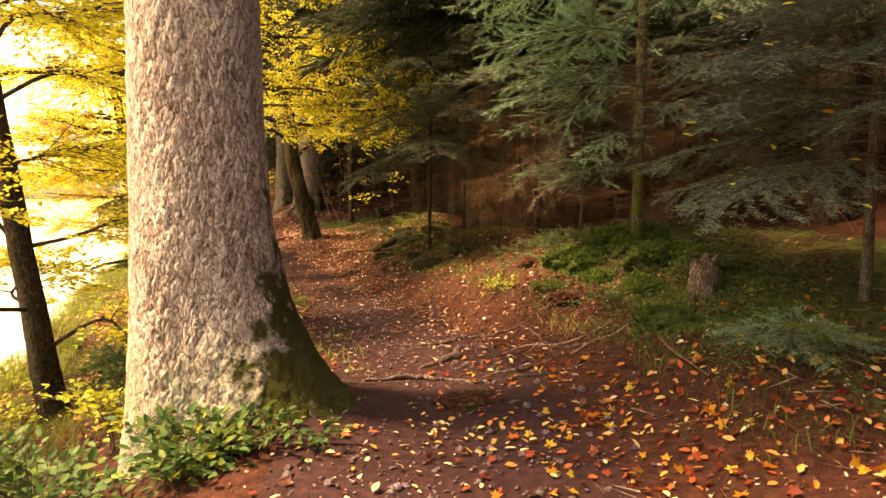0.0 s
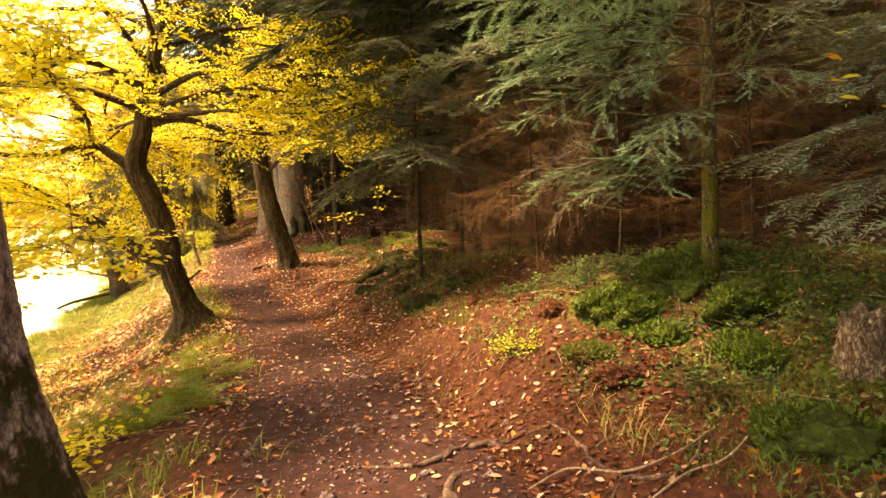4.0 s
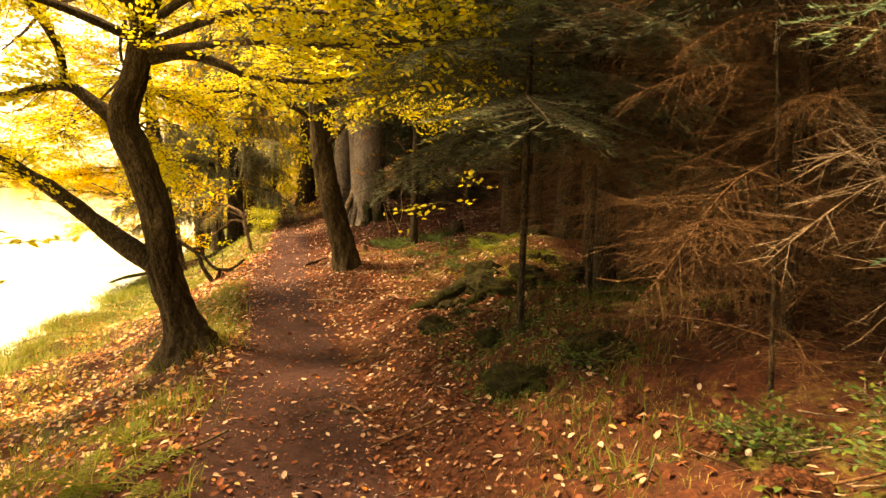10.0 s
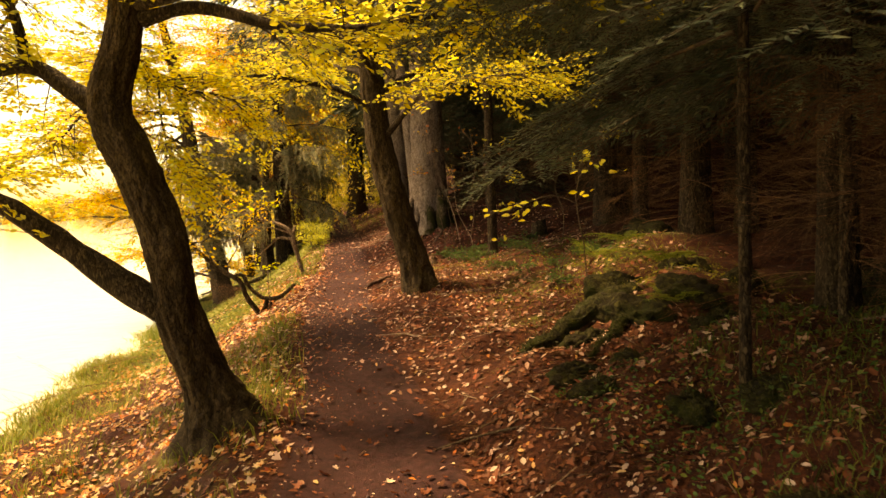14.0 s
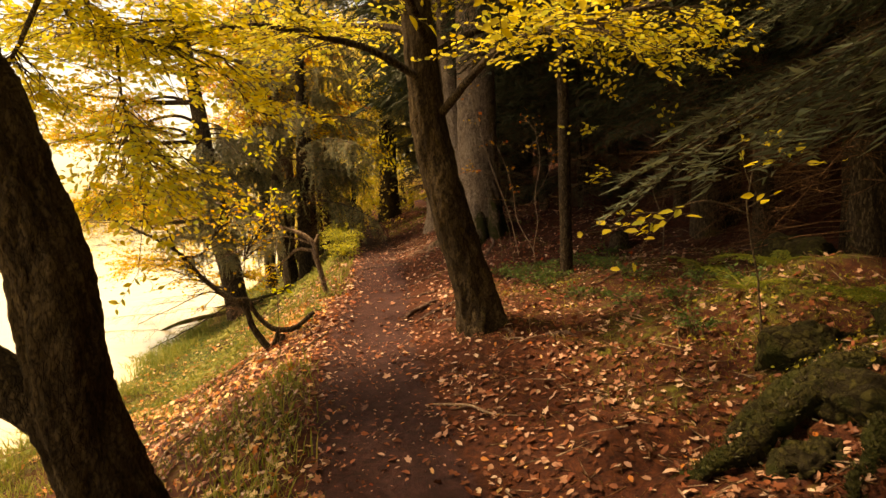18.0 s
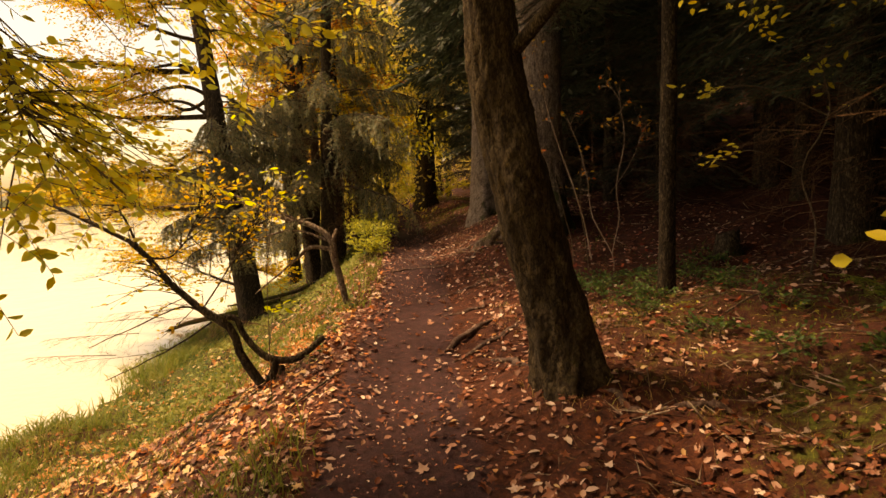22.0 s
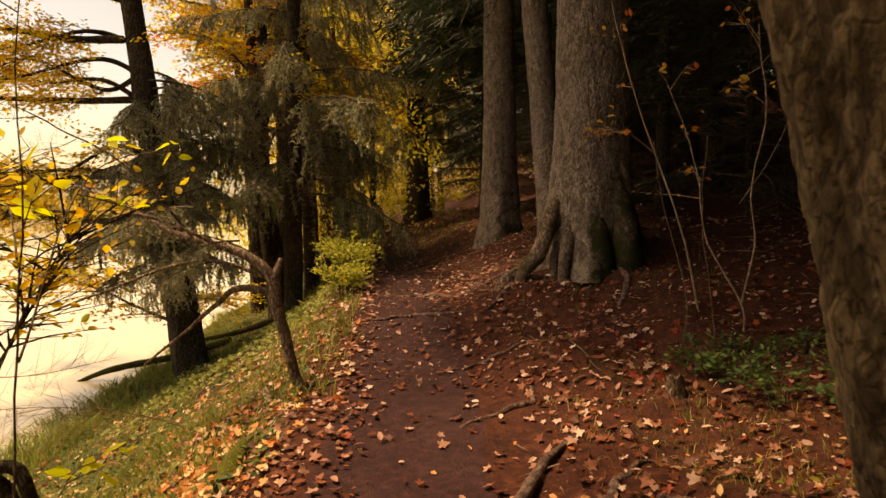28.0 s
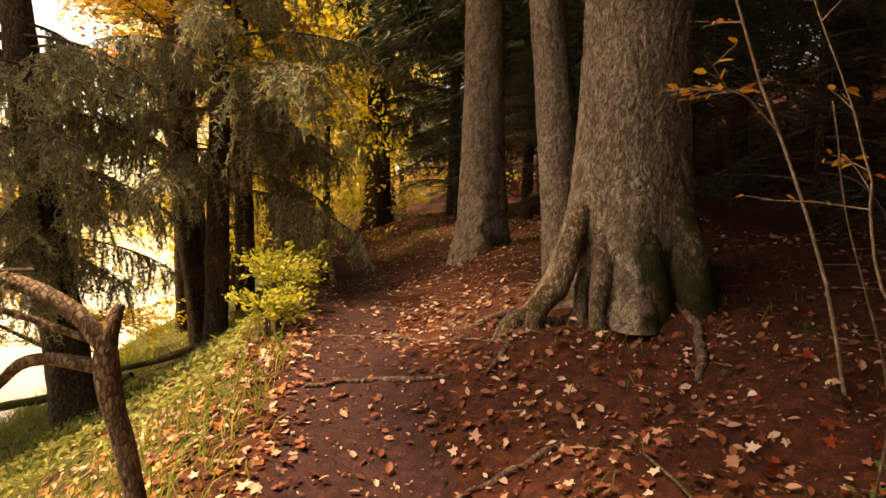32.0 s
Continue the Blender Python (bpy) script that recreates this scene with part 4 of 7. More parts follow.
# mossy roots that spread from the foot of the huge spruce
def buttress(tree, points, radii, mat, label):
    o = np.array(tree.matrix_world.translation)
    line = curve(np.array(points) - o, 30)
    line[:, :2] += 0.015 * np.stack([BUMPS(line[:, 0] * 9, line[:, 1] * 9, k) for k in (0, 7)], 1)
    part("root", mesh_np("root", *tube(line, radii, 16, 0.10, points[0][0], scale=9), mat), tree, label)


MOSSY_ROOT = bark_material("mossy_root_bark", (0.05, 0.032, 0.022), (0.17, 0.115, 0.085), (0.32, 0.245, 0.19), moss=(0.05, 0.052, 0.012), moss_low=0.9, moss_edge=0.62, cell=44.0, moss_shade_side=0.1)
MOSS_ROOT = bark_material("moss_root_bark", (0.03, 0.02, 0.014), (0.09, 0.065, 0.045), (0.17, 0.13, 0.10), moss=(0.024, 0.026, 0.008), moss_low=0.9, moss_edge=0.55, cell=44.0)
GREAT_ROOT = bark_material("great_root_bark", (0.055, 0.038, 0.030), (0.145, 0.108, 0.086), (0.23, 0.185, 0.155), moss=(0.05, 0.055, 0.015), moss_low=0.5, moss_edge=0.7)
buttress(great, [(-5.0, 23.05, 1.75), (-5.1, 22.88, 1.4), (-5.2, 22.75, 1.1), (-5.3, 22.62, 0.95), (-5.36, 22.5, 0.72), (-5.4, 22.42, 0.5)], [0.05, 0.09, 0.08, 0.085, 0.07, 0.03], MOSSY_ROOT, "knotted mossy root")
buttress(great, [(-5.3, 22.62, 0.95), (-5.45, 22.6, 0.86), (-5.6, 22.5, 0.66), (-5.75, 22.3, 0.5)], [0.07, 0.08, 0.06, 0.03], MOSSY_ROOT, "low mossy root")
buttress(great, [(-4.86, 22.98, 1.6), (-4.9, 22.8, 1.25), (-4.94, 22.68, 1.0), (-4.9, 22.56, 0.75), (-4.86, 22.5, 0.5)], [0.05, 0.075, 0.06, 0.05, 0.03], GREAT_ROOT, "bare grey-brown root")
buttress(great, [(-5.02, 22.9, 1.2), (-5.06, 22.75, 0.95), (-5.03, 22.62, 0.78), (-4.98, 22.5, 0.6)], [0.04, 0.05, 0.05, 0.02], GREAT_ROOT, "bare grey-brown root")
buttress(great, [(-4.62, 22.95, 1.7), (-4.6, 22.84, 1.35), (-4.58, 22.74, 1.05), (-4.6, 22.64, 0.75), (-4.6, 22.56, 0.5)], [0.05, 0.10, 0.11, 0.10, 0.05], MOSS_ROOT, "swollen root thick with dark moss")
buttress(great, [(-4.42, 23.02, 1.9), (-4.35, 22.92, 1.5), (-4.3, 22.84, 1.1), (-4.26, 22.76, 0.8), (-4.24, 22.7, 0.5)], [0.05, 0.12, 0.14, 0.12, 0.06], MOSS_ROOT, "swollen root thick with dark moss")
buttress(great, [(-4.4, 23.3, 1.4), (-4.15, 23.2, 1.05), (-3.95, 23.1, 0.85), (-3.7, 22.95, 0.68)], [0.07, 0.09, 0.06, 0.02], MOSSY_ROOT, "mossy spreading root")
buttress(spruce_one, [(-1.35, 4.25, 0.55), (-1.1, 4.2, 0.3), (-0.85, 4.1, 0.14), (-0.55, 4.0, 0.02)], [0.12, 0.13, 0.1, 0.04], MOSSY_ROOT, "root dark with moss")

# ---- smaller trees on the bank, along the lake ----
def bank_tree(name, label, x, y, height, radius, lean, seed, leaf_mat, n=9, low=0.25, reach=2.2, twigs=14, size=0.08, bark=DARK_SHADED_BARK, leaf=LEAF, group="trees on the bank", rise=(0.05, 0.4), extra=(), arc=None):
    r = np.random.default_rng(seed)
    b = on_ground(x, y, 0.08)
    o = np.array(b)
    top = o + np.array([lean[0], lean[1], height])
    pts = [o - [0, 0, 0.1], o + (top - o) * 0.35 + [r.normal(0, 0.1), r.normal(0, 0.1), 0], o + (top - o) * 0.7 + [r.normal(0, 0.15), r.normal(0, 0.15), 0], top]
    line = curve(pts, 40)
    limbs = []
    for k in range(n):
        f = low + (0.95 - low) * (k + r.uniform(0, 1)) / n
        p = line[int(f * 39)]
        a = k * 2.4 + r.normal(0, 0.4) if arc is None else radians(arc[0] + arc[1] * r.uniform(-1, 1))
        ln = reach * (1.1 - f * 0.5) * r.uniform(0.7, 1.2)
        d = np.array([math.cos(a), math.sin(a), r.uniform(*rise)])
        kink = r.normal(0, 0.07 * ln, 3)
        limbs.append(([p, p + d * ln * 0.3 + [0, 0, 0.08] + kink, p + d * ln * 0.65 - 0.8 * kink, p + d * ln], [radius * 0.25, radius * 0.17, 0.011, 0.006]))
    limbs += extra
    return broadleaf(name, label, b, pts, [radius * 1.15, radius, radius * 0.8, radius * 0.3], limbs,
                     dict(twigs=twigs, length=0.8, size=size, seed=seed, start=0.2, gap=0.06, top=True, fine=leaf is LEAF), bark, leaf_mat, group, leaf, 16, 40)


# Height and reach are stretched so the crown shades the slope opposite.
bank_tree("bank_tree", "slim dark tree full of yellow leaves on the bank", -4.4, 7.4, 8.5, 0.11, (-1.5, 0.3), 31, YELLOW_LEAF, n=24, low=0.10, reach=2.7, twigs=46)
lake_tree = bank_tree("bank_tree", "tall dark tree with thin golden leaves leaning over the lake", -11.1, 24.9, 9.0, 0.2, (-1.9, 0.4), 33, GOLD_LEAF, n=20, low=0.10, reach=3.5, twigs=58, size=0.085, leaf=DIAMOND, rise=(-0.12, 0.28), arc=(190, 95),
                      extra=[([(-12.0, 24.95, 3.35), (-13.4, 24.5, 3.35), (-15.4, 23.85, 3.55)], [0.06, 0.045, 0.015]), ([(-12.2, 24.86, 4.3), (-13.2, 24.6, 4.35), (-14.6, 24.1, 4.6)], [0.07, 0.05, 0.02]),
                             ([(-11.6, 24.85, 1.45), (-12.8, 24.5, 1.4), (-14.4, 24.0, 1.55)], [0.06, 0.045, 0.015]), ([(-11.75, 24.8, 2.0), (-12.6, 24.4, 2.2), (-14.0, 23.6, 2.1)], [0.05, 0.035, 0.012])])
for k, (x, y, lx) in enumerate([(-10.6, 26.8, -0.9), (-11.0, 27.3, -0.5), (-11.5, 28.4, -1.2), (-11.9, 28.8, 0.3), (-13.2, 30.0, -0.9), (-11.9, 32.7, -1.6), (-12.4, 33.2, -1.2)]):
    bank_tree("bank_tree", "slim dark tree in the row along the lake bank", x, y, 8.0, 0.11, (lx, 0.3), 40 + k, (GOLD_LEAF, ORANGE_LEAF, YELLOW_LEAF)[k % 3], n=10, low=0.45, reach=2.2, twigs=18, size=0.1, leaf=DIAMOND)
for k, (x, y) in enumerate([(-14.6, 37.5), (-16.5, 42.0), (-18.2, 45.0), (-15.0, 47.0)]):
    bank_tree("bank_tree", "slim tree with golden leaves beyond the bend", x, y, 9.0, 0.15, (0.3, 0.3), 60 + k, YELLOW_LEAF, n=14, low=0.1, reach=3.0, twigs=30, size=0.15, leaf=DIAMOND)

# golden trees that close the view beyond the bend
GOLD_CROWNS = []
for s, mat in ((85, HAZE_LIT_LEAF), (86, HAZE_LIT_LEAF), (87, YELLOW_LEAF)):
    r = np.random.default_rng(s)
    q = np.stack([r.normal(0, 1.5, 34), r.normal(0, 1.5, 34), r.uniform(0.8, 11, 34)], 1)
    c = np.concatenate([p + r.normal(0, 1, (70, 3)) * [0.55, 0.55, 0.22] for p in q])
    GOLD_CROWNS.append(mesh_np("foliage", *scatter(DIAMOND, c, r.normal(0, 1, c.shape), r.normal(0, 0.6, c.shape) + [0, 0, 0.8], r.uniform(0.14, 0.26, len(c))), mat))
GOLD_STEM = mesh_np("trunk", *tube(curve([(0, 0, -0.4), (0.12, 0.1, 5), (0, 0, 11)], 16), [0.15, 0.11, 0.03], 10, 0.06, 3, flare(4, 0.4, 0.06)), DARK_SHADED_BARK)
bend = random.Random(17)
for k in range(15):
    y = 34 + 2.0 * k + bend.uniform(-0.5, 0.5)
    x = float(path_x(y)) - bend.uniform(1.4, 4.6)
    ob = tagged(thing("golden_tree", *on_ground(x, y, 0.1), rz=bend.uniform(0, 360)), "slim dark tree in full golden leaf beyond the bend", "tree", "golden trees beyond the bend")
    part("trunk", GOLD_STEM, ob)
    part("foliage", GOLD_CROWNS[k % 3], ob)

for k, (x, y) in enumerate([(-11.7, 31.2), (-12.6, 32.6), (-13.6, 34.4), (-13.4, 30.6), (-12.2, 34.8)]):
    ob = tagged(thing("golden_tree", *on_ground(x, y, 0.1), rz=70 * k), "slim dark tree in full golden leaf beside the lake", "tree", "golden trees beyond the bend")
    part("trunk", GOLD_STEM, ob)
    part("foliage", GOLD_CROWNS[(k + 2) % 3], ob)
    ob.scale = (0.7, 0.7, 0.8)

for k in range(14):
    y = 47 + 1.6 * k + bend.uniform(-0.5, 0.5)
    x = float(path_x(y)) + bend.uniform(0.9, 6.5)
    ob = tagged(thing("golden_tree", *on_ground(x, y, 0.1), rz=bend.uniform(0, 360)), "slim dark tree in full golden leaf beyond the bend", "tree", "golden trees beyond the bend")
    part("trunk", GOLD_STEM, ob)
    part("foliage", GOLD_CROWNS[k % 3], ob)

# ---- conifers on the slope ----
DENSE_CROWNS = [far_crown("crown", s, 14.0, lo, re, DEEP_SHADE_NEEDLE, 90, 340, 0.16, True) for s, lo, re in ((76, 2.6, 2.7), (77, 3.0, 2.9))]
FAR_CROWNS = [far_crown("crown", s, 14.0, lo, re, DEEP_SHADE_NEEDLE, 64, 110, 0.32, True) for s, lo, re in ((71, 1.6, 2.8), (72, 2.2, 2.9), (73, 1.8, 3.0))]
FINE_CROWN = far_crown("crown", 79, 14.0, 2.9, 2.9, DEEP_SHADE_NEEDLE, 100, 420, 0.11, True)
# Dense crown set mostly above the view, added to shade the ground.
SHADE_CROWN = far_crown("crown", 80, 9.5, 3.0, 2.5, DEEP_SHADE_NEEDLE, 80, 330, 0.14, True)
# Near-black bark here puts the shade of the slope into the trunks.
FAR_TRUNKS = [mesh_np("trunk", *tube(curve([(0, 0, -0.4), (0.05, 0, 7), (0, 0.05, 14)], 14), [0.18, 0.12, 0.02], 10, 0.05, s, flare(4, 0.4, 0.06)), DARK_SHADED_BARK) for s in (0, 1)]


def dead_skirt(seed, height, reach, n):
    """The lower branches of a shaded spruce: bare, brown and brittle, with fine side twigs."""
    r = np.random.default_rng(seed)
    bars = []
    for k in range(n):
        h, a, ln = r.uniform(0.35, height), k * 2.4 + r.normal(0, 0.3), reach * r.uniform(0.45, 1.1)
        d = np.array([math.cos(a), math.sin(a), r.normal(0.0, 0.12)])
        side = np.array([-d[1], d[0], 0])
        t = np.linspace(0, 1, 5)[:, None]
        axis = np.array([0, 0, h]) + d * ln * t + side * 0.08 * ln * np.sin(3 * t + k) + np.array([0, 0, -r.uniform(0.05, 0.4) * ln]) * t ** 2
        bars.append(tube(axis, [0.007, 0.002], 4, cap=False))
        for q in range(9):
            f = r.uniform(0.2, 1)
            o = np.array([np.interp(f, t[:, 0], axis[:, c]) for c in range(3)])
            w = unit(d * r.uniform(0.3, 1) + side * r.choice([-1, 1]) * r.uniform(0.3, 1) + np.array([0, 0, r.normal(-0.25, 0.35)]))
            l2 = (0.4 * ln * (1.1 - f) + 0.08) * r.uniform(0.5, 1.2)
            e = o + w * l2
            bars.append(tube(np.array([o, e]), [0.003, 0.0012], 3, cap=False))
            for g in (0.35, 0.7):
                w2 = unit(w + r.normal(0, 0.6, 3) + [0, 0, -0.2])
                p = o + (e - o) * g
                bars.append(tube(np.array([p, p + w2 * l2 * 0.5]), [0.002, 0.001], 3, cap=False))
    return mesh_np("dead_brushwood", *merge(bars), DEAD_TWIG)


SKIRTS = [dead_skirt(s, 3.6, 2.1, 46) for s in (91, 92, 93)]


def slope_spruce(x, y, k, scale, crown=True, near=False, mesh=None):
    ob = tagged(thing("spruce_tree", *on_ground(x, y, 0.1), rz=k * 77), "dark spruce standing in the shade of the slope", "tree", "spruces on the slope")
    part("trunk", FAR_TRUNKS[k % 2], ob)
    if crown:
        part("crown", mesh or (DENSE_CROWNS if near else FAR_CROWNS)[k % 2], ob)
    if x - float(path_x(y)) < 13:
        tagged(part("dead_brushwood", SKIRTS[k % 3], ob, "bare brown lower branches"), kind="stuff")
    ob.scale = (scale, scale, scale)
    return ob


spots = random.Random(5)
placed = []
for k in range(700):
    y = spots.uniform(-8, 62)
    u = spots.uniform(4.4, 22)
    if y > 33:
        u += 2
    if y > 44:
        u += 3
    x = float(path_x(y)) + u
    if any((x - a) ** 2 + (y - b) ** 2 < 3.6 for a, b in placed):
        continue
    placed.append((x, y))
    slope_spruce(x, y, k, spots.uniform(0.7, 1.25), near=u < 7.5 and 2 < y < 30)
    if len(placed) >= 105:
        break
# All but the first stand unseen behind the start, added to cut light.
for k, (x, y) in enumerate([(-4.5, 42), (3, -5), (1.0, -9), (6, -3), (-3.8, -7.5), (-1.6, -11)]):
    slope_spruce(x, y, k, 1.1)

for k, (x, y, q) in enumerate([(-9.3, 37.4, 0.8), (-8.7, 38.8, 0.9), (-7.6, 33.0, 0.7)]):
    slope_spruce(x, y, k, q, near=True)

# Added spruces that fill in the darkness behind the great trunks.
for k, (x, y, q) in enumerate([(-3.9, 27.2, 0.65), (-3.0, 28.8, 0.8), (-2.2, 26.4, 0.7), (-1.2, 24.8, 0.75), (-4.7, 30.4, 0.7), (-0.4, 21.7, 0.7), (0.6, 19.4, 0.8), (-1.0, 23.3, 0.6), (-6.3, 30.6, 0.6)]):
    slope_spruce(x, y, k + 1, q, mesh=FINE_CROWN)

# Added spruces whose crowns keep sun off the bank and slope.
for k, (x, y, q) in enumerate([(0.6, 13.4, 0.66), (1.7, 13.4, 0.75), (1.2, 15.4, 0.7), (2.5, 12.0, 0.8), (1.0, 18.0, 0.75), (2.3, 16.6, 0.8), (-0.2, 20.4, 0.7), (2.9, 14.6, 0.8)]):
    slope_spruce(x, y, k + 2, q, mesh=FINE_CROWN)

# Extra crowns above the view, added to block light over the slope.
HIGH_SHADE_CROWN = far_crown("crown", 75, 20.0, 6.5, 4.6, DEEP_SHADE_NEEDLE, n=100, blades=260, blade=0.58, flat=True)
for ob, q in ((o, o.matrix_world.translation) for o in list(scene.objects) if o.name.startswith("spruce_tree") and o.get("group") == "spruces on the slope"):
    if 11.5 < q.y < 38 and q.x - float(path_x(q.y)) < 8.5 and not (15 < q.y < 31 and q.x - float(path_x(q.y)) < 6.4):
        part("crown", HIGH_SHADE_CROWN, ob)
part("crown", HIGH_SHADE_CROWN, great)
# Unseen crown, lifted and shrunk to set how much sun gets past.
part("crown", HIGH_SHADE_CROWN, spruce_one).matrix_basis = Matrix.Translation((0, 0, 5.0)) @ Matrix.Diagonal((0.6, 0.6, 0.6, 1))
# Lower unseen crowns, added to shade the path and the leaves there.
for ob, q in ((great, 1.5), (third, 1.5)):
    part("crown", SHADE_CROWN, ob).matrix_basis = Matrix.Diagonal((q, q, q, 1))

# ---- far shore of the lake ----
FAR_FOLIAGE = []
for s, mat in ((81, HAZE_LIT_LEAF), (82, HAZE_LIT_LEAF), (83, HAZE_LIT_LEAF)):
    r = np.random.default_rng(s)
    c = np.concatenate([r.normal(0, 1, (120, 3)) * [0.8, 0.8, 1.0] * r.uniform(0.5, 1.2) + q for q in ([0, 0, 5], [1.6, 0.4, 6.5], [-1.5, 0.6, 7], [0.2, -1, 8.5], [0.6, 1, 3.6], [-0.6, -0.5, 10], [1.0, -0.8, 2.2], [-1.2, 0.8, 1.6])])
    FAR_FOLIAGE.append(mesh_np("foliage", *scatter(DIAMOND, c, r.normal(0, 1, c.shape), r.normal(0, 1, c.shape) + [0, 0, 0.6], r.uniform(0.7, 1.4, len(c))), mat))
FAR_STEM = mesh_np("trunk", *tube(curve([(0, 0, -0.5), (0.1, 0.1, 4), (0, 0, 9)], 10), [0.22, 0.14, 0.04], 8, 0.05), DARK_SHADED_BARK)
shore = random.Random(9)
for k in range(150):
    y = -60 + 2.6 * k + shore.uniform(-1, 1)
    x = float(path_x(min(y, 120))) - shore.uniform(156, 176)
    ob = tagged(thing("far_tree", *on_ground(x, y, 0.2), rz=shore.uniform(0, 360)), "autumn tree on the far shore of the lake", "tree", "trees on the far shore")
    part("trunk", FAR_STEM, ob)
    part("foliage", FAR_FOLIAGE[k % 3], ob)
    sc = shore.uniform(0.5, 0.8)
    ob.scale = (sc * 1.8, sc * 1.8, sc)


# ---- conifer boughs near the path ----
def young_conifer(label, x, y, height, radius, boughs, meshes, bark, name="young_spruce", lean=(0, 0), rough=0.06, top=False):
    """boughs: rows of (height, azimuth, length, tilt)."""
    ob = tagged(thing(name, *on_ground(x, y, 0.05)), label, "tree")
    line = curve([(0, 0, -0.1), (lean[0] * 0.4, lean[1] * 0.4, height * 0.45), (lean[0], lean[1], height)], 60)
    part("trunk", mesh_np("trunk", *tube(line, [radius * 1.15, radius, radius * 0.8, 0.012], 14, rough, x, flare(3, 0.35, 0.03)), bark), ob)
    # Optional added crown, raised out of view to cast shade.
    if top:
        crown = part("crown", SHADE_CROWN, ob)
        crown.matrix_basis = Matrix.Translation((lean[0] * 0.5, lean[1] * 0.5, 1.2)) @ Matrix.Diagonal((1, 1, height / 8.5, 1))
    for k, (h, az, ln, tilt) in enumerate(boughs):
        f = min(h / height, 1)
        set_bough(ob, meshes, k, (lean[0] * f, lean[1] * f, h), az, ln, tilt, (k * 37) % 30 - 15)
    return ob


def whorls(seed, low, high, n, reach, tip=0.3, tilt=(-15, 15), around=None):
    r = random.Random(seed)
    rows = []
    for k in range(n):
        f = k / max(1, n - 1)
        az = k * 137.5 if around is None else around[0] + r.uniform(-around[1], around[1])
        rows.append((low + (high - low) * f, az, (reach + (tip - reach) * f) * r.uniform(0.8, 1.2), r.uniform(*tilt)))
    return rows


mossy = young_conifer("slender spruce trunk coated in yellow-green moss with drooping boughs", 2.27, 7.75, 9.0, 0.056,
                      [(1.85, 178, 1.7, 4), (1.7, 165, 1.6, 0), (1.95, 190, 1.5, 8), (0.95, 178, 1.4, 8), (0.9, 200, 1.2, 4), (1.35, 230, 1.2, -5), (2.05, 175, 1.6, 5), (2.35, 210, 1.8, 8), (2.5, 165, 1.9, 5),
                       (2.7, 120, 1.6, 0), (2.9, 190, 2.1, 8), (3.1, 240, 1.8, 5), (3.2, 155, 2.0, 6), (3.5, 200, 2.0, 8), (3.8, 170, 2.2, 8), (1.6, 300, 1.1, 0), (2.2, 20, 1.5, 0), (2.8, 320, 1.6, 0), (3.3, 60, 1.6, 0)],
                      NEAR_BOUGHS, MOSSY_BARK)
young_conifer("young fir with broad green boughs hung with fallen yellow leaves", 3.35, 5.2, 4.5, 0.04,
              whorls(3, 1.15, 2.7, 20, 1.6, 1.2, (-12, 12), (185, 75)) + whorls(4, 2.2, 4.2, 12, 1.2, 0.4), SHADE_BOUGHS, TWIG, "young_fir")
young = scene.objects["young_fir"]
caught = random.Random(12)
CAUGHT_LEAF = [mesh_np("caught_leaf", LEAF[0] * 0.085, LEAF[1], m) for m in (YELLOW_LEAF, ORANGE_LEAF, YELLOW_LEAF)]
for k in range(34):
    lf = part("caught_leaf", CAUGHT_LEAF[k % 3], young, "yellow leaf caught on the needles" if k % 3 != 1 else "orange leaf caught on the needles")
    a, d, h = radians(caught.uniform(150, 265)), caught.uniform(0.5, 1.5), caught.uniform(0.9, 2.6)
    lf.matrix_basis = Matrix.Translation((d * math.cos(a), d * math.sin(a), h - 0.1 * d)) @ Euler((caught.uniform(-0.5, 0.5), caught.uniform(-0.4, 0.4), caught.uniform(0, 6.2))).to_matrix().to_4x4()
young_conifer("small fir seedling with blue-green boughs beside the path", 2.3, 4.3, 0.3, 0.008, whorls(6, 0.06, 0.26, 12, 0.65, 0.4, (-4, 14)), NEAR_BOUGHS, TWIG, "fir_seedling")
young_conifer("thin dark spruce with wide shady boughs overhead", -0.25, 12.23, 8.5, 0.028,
              whorls(7, 1.9, 6.0, 40, 2.3, 1.2, (-12, 10)), SHADE_BOUGHS, DARK_SHADED_BARK, top=True)
young_conifer("thin dark spruce with wide shady boughs overhead", 0.39, 12.66, 7.5, 0.028, whorls(8, 1.8, 6.0, 34, 2.0, 1.0, (-12, 10)), SHADE_BOUGHS, DARK_SHADED_BARK, top=True)
young_conifer("thin dark spruce with wide shady boughs overhead", 1.5, 10.6, 8.0, 0.035, whorls(9, 2.0, 6.0, 34, 2.1, 1.0, (-12, 10)), SHADE_BOUGHS, DARK_SHADED_BARK)
young_conifer("thin dark spruce with wide shady boughs overhead", 0.6, 16.2, 8.0, 0.05, whorls(10, 2.8, 6.0, 22, 2.2, 1.0, (-12, 10)), SHADE_BOUGHS, DARK_SHADED_BARK, top=True)
young_conifer("thin dark spruce with wide shady boughs overhead", 3.4, 9.6, 8.0, 0.05, whorls(19, 1.6, 6.0, 30, 2.2, 1.0, (-12, 10)), SHADE_BOUGHS, DARK_SHADED_BARK)
young_conifer("straight bare young trunk with sparse high boughs", -2.8, 20.1, 9.0, 0.075, whorls(11, 3.6, 7.5, 22, 2.0, 1.0, (-10, 10)), MID_BOUGHS, DARK_SHADED_BARK, top=True)
young_conifer("dark young spruce behind the great trunks", -5.6, 28.6, 6.0, 0.05, whorls(12, 0.5, 5.5, 46, 1.6, 0.3), MID_BOUGHS, DARK_SHADED_BARK)
